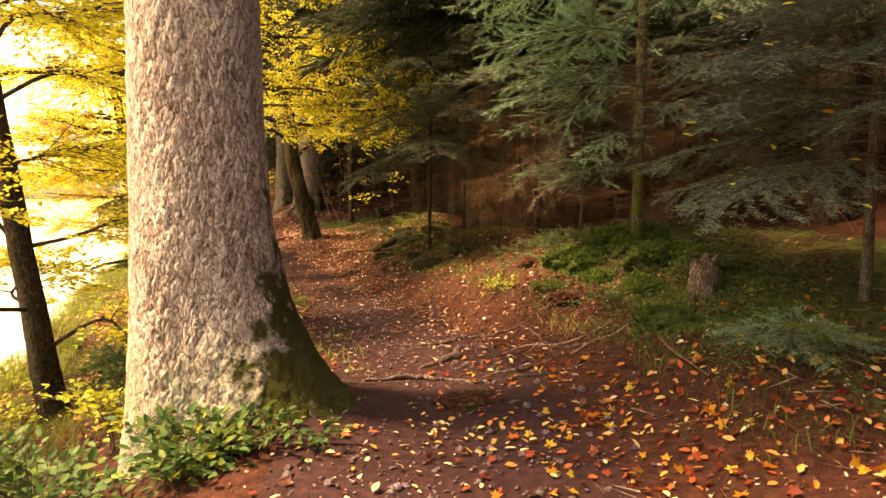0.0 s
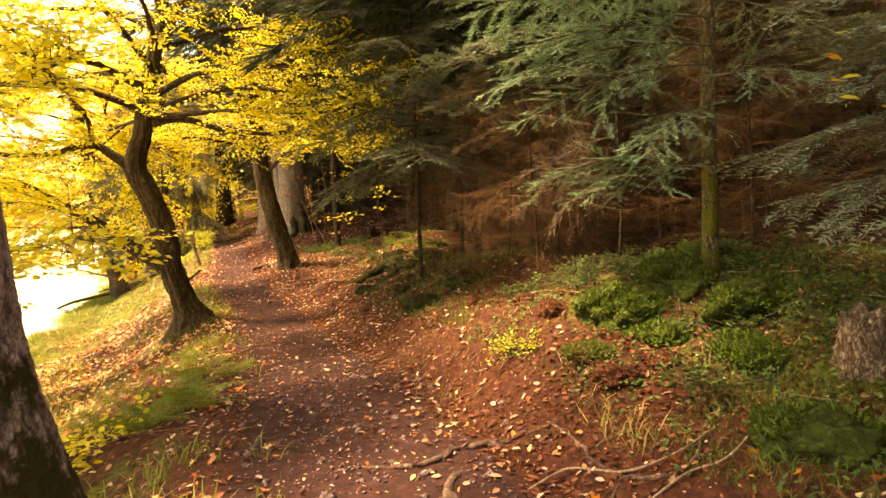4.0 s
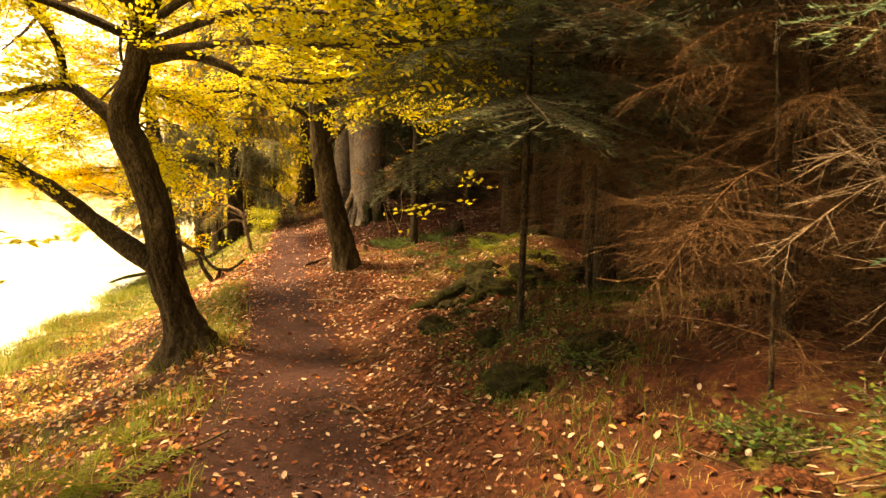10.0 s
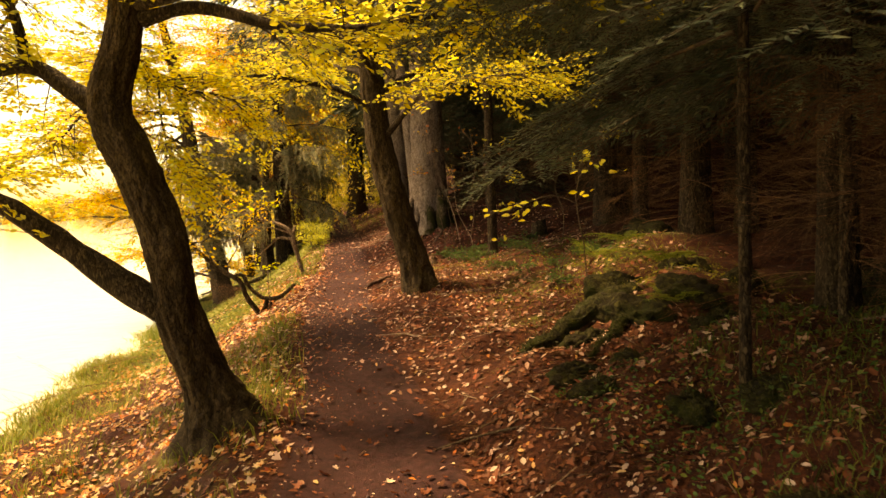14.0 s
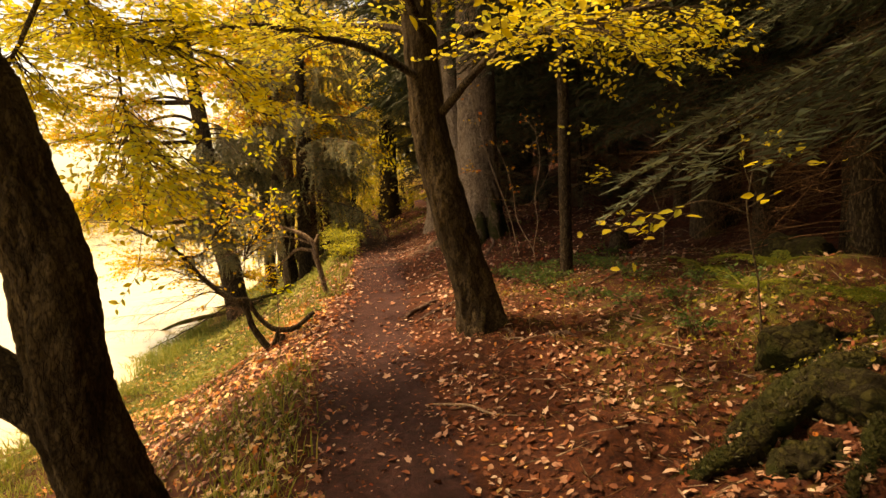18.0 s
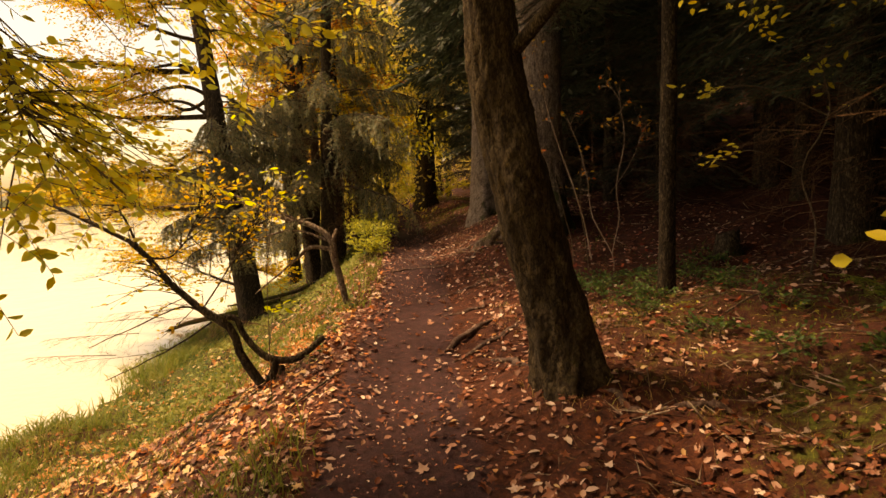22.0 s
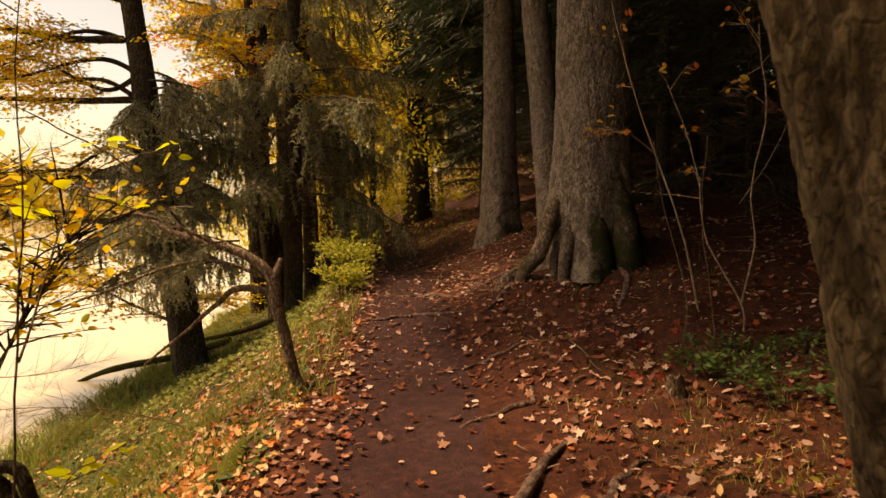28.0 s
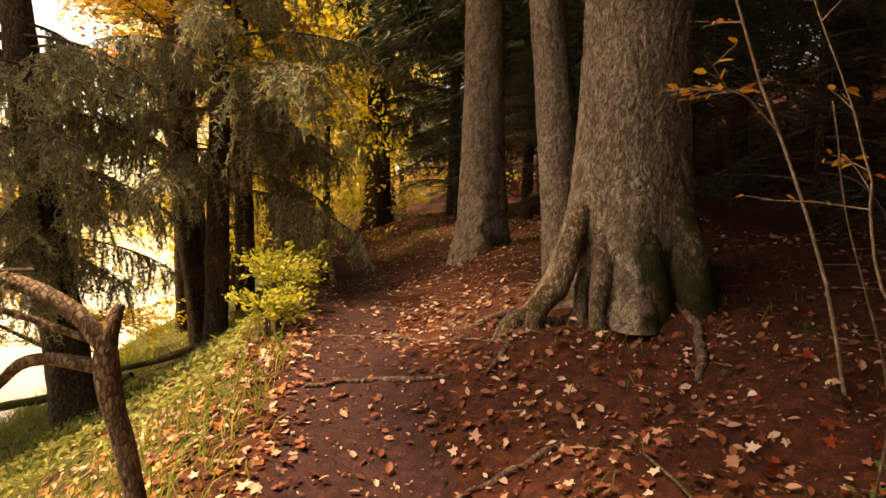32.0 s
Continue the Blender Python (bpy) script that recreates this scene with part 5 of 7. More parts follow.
young_conifer("dark young spruce behind the great trunks", -2.9, 25.2, 6.0, 0.05, whorls(13, 0.4, 5.5, 46, 1.8, 0.3), MID_BOUGHS, DARK_SHADED_BARK)
young_conifer("dark young spruce behind the great trunks", -8.4, 34.0, 7.0, 0.06, whorls(14, 0.8, 6.5, 46, 2.0, 0.4), MID_BOUGHS, DARK_SHADED_BARK)

# weeping spruces on the bank
for k, (x, y, h, lx, low) in enumerate([(-9.9, 26.0, 9.0, 0.1, 2.1), (-10.5, 27.8, 9.0, -0.3, 2.4)]):
    weeping = young_conifer("dark spruce on the bank with long hanging grey-green boughs", x, y, h, 0.13, whorls(30 + k, low, h - 1.0, 25, 2.1, 1.2, (-12, 12)), WEEP_BOUGHS, DARK_SHADED_BARK, "weeping_spruce", lean=(lx, 0.3))
    for q in range(26):
        set_bough(weeping, BARE_BOUGHS, q, (0, 0, 0.9 + 0.13 * q), 200 + 47 * q, 1.2, 0, 40 * q, "dead_branch", "rusty dead branch")
for k in range(24):
    set_bough(lake_tree, WEEP_BOUGHS, k, (-0.32 - 0.07 * 0.25 * k, 0.03, 1.9 + 0.13 * k), (255, 300, 335, 20, 280, 200, 230)[k % 7] + 5 * k, 1.35 + 0.02 * k, -5)
for k in range(34):
    set_bough(fourth, WEEP_BOUGHS, k, (0, 0, 2.9 + 0.22 * k), k * 137.5, 3.0 - 0.03 * k, 0)
for ob, n in ((third, 12), (twin, 9), (great, 8)):
    for k in range(n):
        f = 2.3 + 0.5 * k
        lean = (-0.1 * f, 0.06 * f) if ob is twin else (0, 0)
        set_bough(ob, DARK_BARE, k, (lean[0], lean[1], f), k * 137.5 + 40, 0.9, 0, 40 * k, "dead_branch", "thin dead branch")


# ---- brown thicket of dead spruce branches ----
def thicket(x, y, seed, height=2.6, n=26, reach=1.3):
    r = random.Random(seed)
    ob = tagged(thing("dead_spruce", *on_ground(x, y, 0.05)), "small dead spruce with a tangle of bare rusty brown branches", "tree", "dead spruces in the thicket")
    part("trunk", mesh_np("trunk", *tube(curve([(0, 0, -0.1), (r.uniform(-0.1, 0.1), 0, height * 0.5), (r.uniform(-0.2, 0.2), 0, height)], 16), [0.016, 0.012, 0.004], 6), DARK_SHADED_BARK), ob)
    for k in range(n):
        h = 0.25 + (height - 0.4) * k / n
        set_bough(ob, BARE_BOUGHS, k, (0, 0, h), k * 137.5 + r.uniform(-20, 20), reach * r.uniform(0.6, 1.15), r.uniform(-20, 15), r.uniform(-30, 30), "branch")
    return ob


for k, (x, y, h) in enumerate([(1.2, 9.9, 2.8), (1.9, 10.9, 3.0), (2.6, 10.0, 3.2), (1.0, 11.6, 2.6), (2.2, 12.3, 3.2), (3.2, 11.4, 3.4), (3.9, 10.2, 3.4), (1.3, 13.4, 2.8), (2.7, 13.8, 3.2), (3.0, 8.6, 2.6), (4.3, 8.6, 3.2)]):
    thicket(x, y, 90 + k, h)


# pale brittle branches that droop over the slope
PALE_BARE = [bough_mesh("bare_branch", s, twigs=30, droop=0.75, needles=False, reach=0.55, stem=0.5, wild=40, ragged=0.7, stem_mat=PALE_TWIG) for s in (20, 21)]
drooping = tagged(thing("dead_spruce", *on_ground(1.85, 9.0, 0.05)), "dead spruce stem with pale grey drooping bare branches", "tree")
part("trunk", mesh_np("trunk", *tube(curve([(0, 0, -0.1), (0.05, 0, 0.9), (0.0, 0.1, 2.2)], 16), [0.022, 0.016, 0.006], 6), DARK_SHADED_BARK), drooping)
for k, (h, az, ln) in enumerate([(1.15, 175, 0.95), (0.95, 195, 0.9), (1.35, 160, 0.85), (0.8, 215, 0.8), (1.25, 205, 0.9), (1.0, 150, 0.7), (0.7, 185, 0.75), (1.5, 185, 0.9)]):
    set_bough(drooping, PALE_BARE, k, (0, 0, h), az, ln, 5 - 6 * (k % 3), 35 * k, "branch", "pale drooping bare branch")


# ---- stumps, roots, mound ----
def stump(label, x, y, radius, height, seed, bark=BROWN_BARK):
    r = np.random.default_rng(seed)
    ob = tagged(thing("tree_stump", *on_ground(x, y, 0.06)), label, "stump")
    n, m = 26, 14
    a = np.linspace(0, 2 * np.pi, n, endpoint=False)
    jag = height * (0.82 + 0.10 * np.sin(a + seed) + 0.05 * np.sin(5 * a + 2 * seed) + 0.03 * r.normal(size=n))
    rows = []
    for j in range(m):
        f = j / (m - 1)
        rad = radius * (1 + 0.5 * math.exp(-f / 0.25) * (0.6 + 0.4 * np.cos(5 * a + seed)) - 0.12 * f) * (1 + 0.05 * r.normal(size=n))
        rows.append(np.stack([rad * np.cos(a), rad * np.sin(a), f * jag], 1))
    for f, dz in ((0.7, -0.03), (0.35, -0.07)):
        rows.append(rows[m - 1] * [f, f, 1] + [0, 0, dz])
    v = np.concatenate(rows + [[[0, 0, height * 0.6]]])
    i, j = np.arange(m + 1)[:, None] * n, np.arange(n)[None, :]
    k = (j + 1) % n
    f = np.stack([i + j, i + k, i + n + k, i + n + j], -1).reshape(-1, 4)
    last = (m + 1) * n + np.arange(n)
    f = np.vstack([f, np.stack([last, np.roll(last, -1), np.full(n, len(v) - 1), np.full(n, len(v) - 1)], -1)])
    part("wood", mesh_np("wood", v, f, bark), ob)
    return ob


stump("weathered grey-brown stump with broken top among moss", 2.38, 5.98, 0.13, 0.40, 1)
stump("small dark rotten stump among leaves", -2.08, 21.66, 0.15, 0.36, 2, DARK_SHADED_BARK)
stump("low rotten stump stub beside the leafy path", -3.95, 20.3, 0.06, 0.2, 3, BROWN_BARK)


def root(points, size, label="bare brown root across the trodden path", sink=0.6):
    radius = size * 0.62
    p = np.array([on_ground(x, y) for x, y in points])
    line = curve(p, 40)
    line[:, :2] += 0.025 * np.stack([BUMPS(line[:, 0] * 9, line[:, 1] * 9, k) for k in (0, 7)], 1)
    line[:, 2] = ground_z(line[:, 0], line[:, 1]) + radius * (0.45 + 0.4 * np.sin(np.linspace(0, 3.14, 40))) - sink * radius + 0.3 * radius * BUMPS(line[:, 0] * 8, line[:, 1] * 8, 3)
    line[0, 2] -= radius
    line[-1, 2] -= radius
    ob = tagged(new("tree_root", mesh_np("tree_root", *tube(line, [radius * 0.6, radius, radius * 0.9, radius * 0.3], 9, 0.12, points[0][0], scale=9), ROOT_BARK)), label, "root", "roots across the path")
    return ob


for pts, rad in ([((-0.2, 5.5), (0.05, 5.75), (0.2, 6.1), (0.35, 6.2)), 0.05], [((-0.4, 6.4), (0.0, 6.35), (0.3, 6.6), (0.9, 6.5)), 0.035], [((0.3, 5.2), (0.7, 5.4), (1.1, 5.9)), 0.03],
                 [((0.75, 6.6), (1.0, 6.0), (1.25, 5.7), (1.7, 6.2)), 0.022], [((-0.6, 4.9), (-0.2, 5.2), (0.4, 5.0)), 0.04], [((-3.2, 17.1), (-2.9, 16.9), (-2.5, 16.95), (-1.9, 16.6)), 0.05],
                 [((-3.6, 17.4), (-4.0, 17.9), (-4.3, 18.5)), 0.04], [((-4.6, 18.2), (-4.3, 18.7), (-4.25, 19.2), (-3.9, 19.6)), 0.045], [((-3.4, 17.6), (-3.8, 18.6), (-4.1, 19.0)), 0.035],
                 [((-6.75, 22.0), (-6.4, 22.15), (-6.0, 22.05), (-5.6, 22.3)), 0.035], [((-7.2, 23.3), (-6.8, 23.4), (-6.3, 23.2), (-5.7, 23.1)), 0.04], [((-5.6, 21.0), (-5.2, 21.3), (-5.0, 21.6)), 0.03],
                 [((-7.4, 24.6), (-7.0, 24.7), (-6.6, 24.5)), 0.035], [((-5.2, 19.9), (-4.9, 20.3), (-4.9, 20.6)), 0.04], [((-5.0, 22.7), (-5.4, 22.5), (-5.6, 22.1)), 0.06], [((-4.4, 22.9), (-4.3, 22.4), (-4.4, 22.0)), 0.06], [((-5.0, 23.0), (-5.7, 23.0), (-6.2, 23.5)), 0.06]):
    root(pts, rad)


PATCH_WAVES = waves(6, 29, 3, 0.6)
TUFT = (np.array([[0, 0.16, 0], [0, -0.16, 0], [0.3, 0.12, 0.7], [0.3, -0.12, 0.7], [0.75, 0, 0.95]]), np.array([[0, 1, 3, 2], [2, 3, 4, 4]]))


def mound(label, x, y, size, seed, mat, name="mossy_boulder", tufted=0.7, fresh=False, coarse=1.0):
    """A low lump of earth or stone with a rugged skin."""
    r = np.random.default_rng(seed)
    bm = bmesh.new()
    bmesh.ops.create_icosphere(bm, subdivisions=5, radius=1)
    v = np.array([p.co[:] for p in bm.verts])
    f = np.array([[q.index for q in p.verts] for p in bm.faces])
    bm.free()
    b = BUMPS(v[:, 0] * 2.2 + seed, v[:, 1] * 2.2, v[:, 2] * 2.2) * 0.22 + BUMPS(v[:, 0] * 9, v[:, 1] * 9 + seed, v[:, 2] * 9) * 0.06
    v = v * (1 + b)[:, None] * np.array(size)
    ob = tagged(new(name, mesh_np(name, v, f, mat)), label, "boulder")
    ob.matrix_world = pose(*on_ground(x, y, size[2] * 0.25), 0, 0, r.uniform(0, 360))
    top = np.flatnonzero(v[:, 2] > 0.15 * size[2])
    pick = top[r.integers(0, len(top), int(tufted * 2600))]
    cover = PATCH_WAVES(v[pick, 0] * 6 + seed, v[pick, 1] * 6, v[pick, 2] * 6)
    pick = pick[cover > -0.25]
    out = unit(v[pick] / np.array(size) ** 2)
    at = v[pick] + r.normal(0, 0.012, (len(pick), 3))
    if not len(pick):
        return ob
    tufts = scatter(TUFT, at, r.normal(0, 1, (len(pick), 3)), out + [0, 0, 0.5], coarse * r.uniform(0.010, 0.024, len(pick)))
    tagged(part("moss", mesh_np("moss", *tufts, FRESH_MOSS if mat is RED_EARTH or fresh else SHADED_MOSS), ob, "soft green moss"), kind="stuff")
    return ob


# Mossy earth with the shade of hollows and undercuts in its colour.
SHADED_MOSS_SKIN = bark_material("shaded_moss_skin", (0.011, 0.008, 0.005), (0.026, 0.023, 0.010), (0.055, 0.052, 0.018), moss=(0.024, 0.030, 0.008), moss_low=0.5, moss_edge=0.56, cell=20, stretch=1.0)
GREEN_SKIN = bark_material("green_moss_skin", (0.016, 0.018, 0.006), (0.033, 0.046, 0.010), (0.06, 0.084, 0.017), moss=(0.04, 0.062, 0.012), moss_low=0.4, moss_edge=0.55, cell=24, stretch=1.0)
RED_CLOD = bark_material("red_clod", (0.018, 0.006, 0.004), (0.085, 0.026, 0.014), (0.17, 0.062, 0.034), moss_edge=3.0, cell=34, stretch=1.0)
RED_EARTH = bark_material("red_earth", (0.02, 0.007, 0.004), (0.09, 0.03, 0.016), (0.19, 0.075, 0.04), moss=(0.06, 0.10, 0.016), moss_low=0.3, moss_edge=0.6, cell=30, stretch=1.0)
for k, (x, y, sx, sy, sz) in enumerate([(-0.05, 14.3, 0.3, 0.25, 0.2), (-0.75, 13.25, 0.24, 0.18, 0.16), (-1.2, 13.3, 0.22, 0.16, 0.12), (-1.03, 12.75, 0.2, 0.16, 0.13), (-0.52, 12.3, 0.22, 0.17, 0.14), (-0.12, 10.95, 0.3, 0.2, 0.2),
                                        (0.42, 11.05, 0.32, 0.22, 0.2), (1.15, 7.05, 0.2, 0.14, 0.10), (-2.1, 3.1, 0.34, 0.3, 0.22), (0.2, 4.55, 0.22, 0.18, 0.1), (1.6, 14.6, 0.5, 0.5, 0.35), (-3.3, 8.2, 0.4, 0.3, 0.2), (-0.15, 12.0, 0.2, 0.16, 0.14), (0.3, 15.2, 0.3, 0.25, 0.25), (-0.1, 15.8, 0.32, 0.28, 0.36), (-0.75, 15.6, 0.3, 0.25, 0.3), (-0.3, 18.6, 0.5, 0.4, 0.45)]):
    mound("dark earth lump overgrown with green moss", x, y, (sx, sy, sz * 0.8), k + 1, RED_EARTH if k in (7, 9) else SHADED_MOSS_SKIN, tufted=0.0 if k == 9 else 1.0 if k == 7 else 0.6 if k < 12 else 0.25, fresh=k == 8)


# mass of old roots, draped with moss, where the bank breaks off beside the path
def root_mass(x, y):
    ob = tagged(thing("root_mass", *on_ground(x, y)), "mass of old roots draped with green moss at the broken bank", "roots")
    o = np.array(ob.matrix_world.translation)
    r = np.random.default_rng(61)
    for end, top, bulge, radii in (
            ((-1.75, 14.2), (-0.7, 14.7), 0.02, [0.06, 0.09, 0.07, 0.03]), ((-1.5, 14.6), (-0.6, 15.0), 0.03, [0.08, 0.10, 0.08, 0.03]),
            ((-1.2, 13.85), (-0.75, 14.5), 0.03, [0.03, 0.05, 0.04, 0.02])):
        a, b = np.array(on_ground(*top)), np.array(on_ground(*end, 0.03))
        a[2] += 0.02
        pts = [a, a * 0.7 + b * 0.3 + [0, 0, bulge], a * 0.35 + b * 0.65 + [0, 0, bulge * 0.9], b]
        line = curve(np.array(pts) - o, 40)
        line += 0.05 * np.stack([BUMPS(line[:, 0] * 5, line[:, 1] * 5, k + end[0]) for k in (0, 7, 3)], 1)
        limb = part("root", mesh_np("root", *tube(line, radii, 12, 0.12, end[0], scale=9), SHADED_MOSS_SKIN), ob)
        n = 900
        i = r.integers(0, 39, n)
        rad = np.interp(i / 39, np.linspace(0, 1, len(radii)), radii)
        ang = r.normal(0, 0.9, n)
        d = unit(np.gradient(line, axis=0))[i]
        side = unit(np.cross(d, [0, 0, 1.0]))
        up = np.cross(side, d)
        out = np.sin(ang)[:, None] * side + np.cos(ang)[:, None] * up
        tufts = scatter(TUFT, line[i] + out * rad[:, None] + r.normal(0, 0.012, (n, 3)), r.normal(0, 1, (n, 3)), out + [0, 0, 0.4], r.uniform(0.012, 0.03, n))
        tagged(part("moss", mesh_np("moss", *tufts, SHADED_MOSS), limb, "soft green moss"), kind="stuff")
    return ob


root_mass(-0.6, 14.8)
for k, (x, y, sx, sy, sz) in enumerate([(1.98, 7.85, 0.42, 0.28, 0.18), (1.75, 7.15, 0.3, 0.2, 0.12), (2.35, 7.1, 0.35, 0.25, 0.15), (1.5, 7.62, 0.36, 0.22, 0.2), (2.0, 6.5, 0.3, 0.22, 0.11), (1.9, 5.5, 0.26, 0.2, 0.10), (2.5, 8.3, 0.4, 0.3, 0.16)]):
    mound("low hummock covered in fresh green moss", x, y, (sx, sy, sz), 50 + k, GREEN_SKIN, "moss_hummock", 1.6, True, 1.7)
for k, (x, y, sx, sy, sz) in enumerate([(1.35, 7.25, 0.16, 0.1, 0.1), (1.05, 8.0, 0.14, 0.1, 0.08), (0.85, 8.6, 0.12, 0.09, 0.07), (1.25, 6.7, 0.15, 0.1, 0.07), (0.75, 9.2, 0.14, 0.1, 0.08), (0.5, 10.0, 0.13, 0.1, 0.08), (1.55, 6.75, 0.12, 0.09, 0.07)]):
    mound("crumbling clod of bare red earth on the slope", x, y, (sx, sy, sz), 70 + k, RED_CLOD, "earth_clod", 0.0)
mound("lump of earth and roots, coloured dark as if undercut, with moss on top", -0.72, 14.55, (0.42, 0.22, 0.24), 31, SHADED_MOSS_SKIN, "mossy_bank", 0.12)
mound("lump of earth and roots, coloured dark as if undercut, with moss on top", -1.12, 14.3, (0.26, 0.16, 0.15), 32, SHADED_MOSS_SKIN, "mossy_bank", 0.1)
mound("lump of earth and roots, coloured dark as if undercut, with moss on top", -0.2, 14.75, (0.3, 0.2, 0.24), 33, SHADED_MOSS_SKIN, "mossy_bank", 0.1)


# ---- saplings, shrubs, fallen stems ----
def sapling(label, x, y, lines, mat, leaf_mat=None, crown=None, name="sapling", leaf=LEAF, group="", leafless=()):
    """lines: (points relative to the foot, radii)."""
    ob = tagged(thing(name, *on_ground(x, y, 0.03)), label, "sapling", group)
    ls = []
    for pts, rad in lines:
        ln = curve(pts, 18)
        ln = ln + 0.018 * np.stack([BUMPS(ln[:, 0] * 5 + x, ln[:, 1] * 5, ln[:, 2] * 5 + k) for k in (0, 4, 8)], 1) * np.linspace(0, 1, 18)[:, None]
        ls.append(ln)
        part("stem", mesh_np("stem", *tube(ln, rad, 7, 0.08, x), mat), ob)
    if crown:
        tw, lv = leafy([q for k, q in enumerate(ls) if k not in leafless], leaf=leaf, **crown)
        tagged(part("twig_work", mesh_np("twig_work", *tw, mat), ob), kind="stuff")
        tagged(part("foliage", mesh_np("foliage", *lv, leaf_mat), ob), kind="stuff")
    return ob


# whip with a few lime leaves between the path and the water
sapling("thin upright whip with a few lime-yellow leaves", -5.82, 17.4, [([(0, 0, 0), (-0.04, 0.06, 0.9), (-0.08, 0.16, 1.8), (-0.12, 0.3, 2.8)], [0.0045, 0.0035, 0.0015]), ([(-0.05, 0.1, 1.2), (-0.2, 0.5, 1.7), (-0.4, 1.2, 1.95)], [0.004, 0.002]), ([(-0.03, 0.05, 0.5), (-0.15, 0.3, 0.7), (-0.3, 0.6, 0.75)], [0.004, 0.002]), ([(-0.06, 0.12, 1.5), (-0.3, 0.3, 1.65), (-0.6, 0.5, 1.6)], [0.004, 0.002])],
        TWIG, LIME_LEAF, dict(twigs=3, length=0.25, size=0.09, seed=15, start=0.4, gap=0.14, sub=2))
sapling("slim bare whip with golden leaves in the shade", -1.1, 15.6, [([(0, 0, 0), (-0.05, 0, 0.6), (-0.12, 0, 1.1), (-0.05, 0, 1.7)], [0.009, 0.006, 0.003]), ([(-0.12, 0, 1.1), (-0.4, 0, 1.2), (-0.75, 0, 1.1)], [0.004, 0.002])], TWIG, YELLOW_LEAF, dict(twigs=7, length=0.4, size=0.09, seed=16, start=0.5, gap=0.1, sub=2))
sparse = dict(twigs=6, length=0.4, size=0.062, seed=5, start=0.55, gap=0.12, sub=2)
sapling("thin pale crooked sapling with a few orange leaves", -3.72, 21.75, [([(0, 0, 0), (-0.12, 0, 0.6), (-0.35, 0, 1.3), (-0.62, 0.05, 2.1), (-0.8, 0.05, 3.2)], [0.011, 0.008, 0.004]), ([(-0.35, 0, 1.3), (-0.55, -0.2, 1.45), (-0.75, -0.3, 1.5)], [0.006, 0.003])], PALE_TWIG, ORANGE_LEAF, sparse)
sapling("thin pale forked sapling with a few orange leaves", -3.42, 21.45, [([(0, 0, 0), (-0.02, 0, 0.25), (-0.28, 0.05, 0.75), (-0.35, 0.05, 1.3), (-0.6, 0.1, 2.0)], [0.010, 0.007, 0.003]), ([(-0.02, 0, 0.25), (0.06, 0, 0.7), (0.02, 0, 1.1), (0.12, 0, 1.7), (0.05, 0, 2.3)], [0.009, 0.006, 0.003]),
        ([(-0.05, 0, 1.0), (0.2, 0.1, 1.4), (0.35, 0.1, 1.8)], [0.004, 0.002])], PALE_TWIG, ORANGE_LEAF, dict(sparse, seed=6, twigs=6))
sapling("thin bare sapling with golden leaves at its tips", -1.55, 19.7, [([(0, 0, 0), (0.03, 0, 0.5), (-0.1, 0, 1.0), (0.1, 0, 1.5), (0.05, 0, 2.1)], [0.011, 0.008, 0.004]), ([(-0.1, 0, 1.0), (-0.5, -0.1, 1.2), (-0.8, -0.1, 1.15)], [0.006, 0.003]), ([(0.1, 0, 1.5), (-0.5, 0, 1.8), (-1.0, 0.1, 1.8)], [0.006, 0.003]), ([(0.1, 0, 1.5), (0.6, 0, 1.75), (1.0, 0.1, 1.8)], [0.006, 0.003])],
        TWIG, YELLOW_LEAF, dict(twigs=5, length=0.35, size=0.085, seed=7, start=0.5, gap=0.1, sub=2))
sapling("thin bare twin saplings in the shade", -3.9, 20.9, [([(0, 0, 0), (0.04, 0, 0.5), (-0.12, 0, 1.1), (-0.2, 0, 1.6)], [0.007, 0.003]), ([(0.25, 0, 0), (0.2, 0, 0.5), (0.12, 0, 1.0), (0.15, 0, 1.6)], [0.007, 0.003])], TWIG)
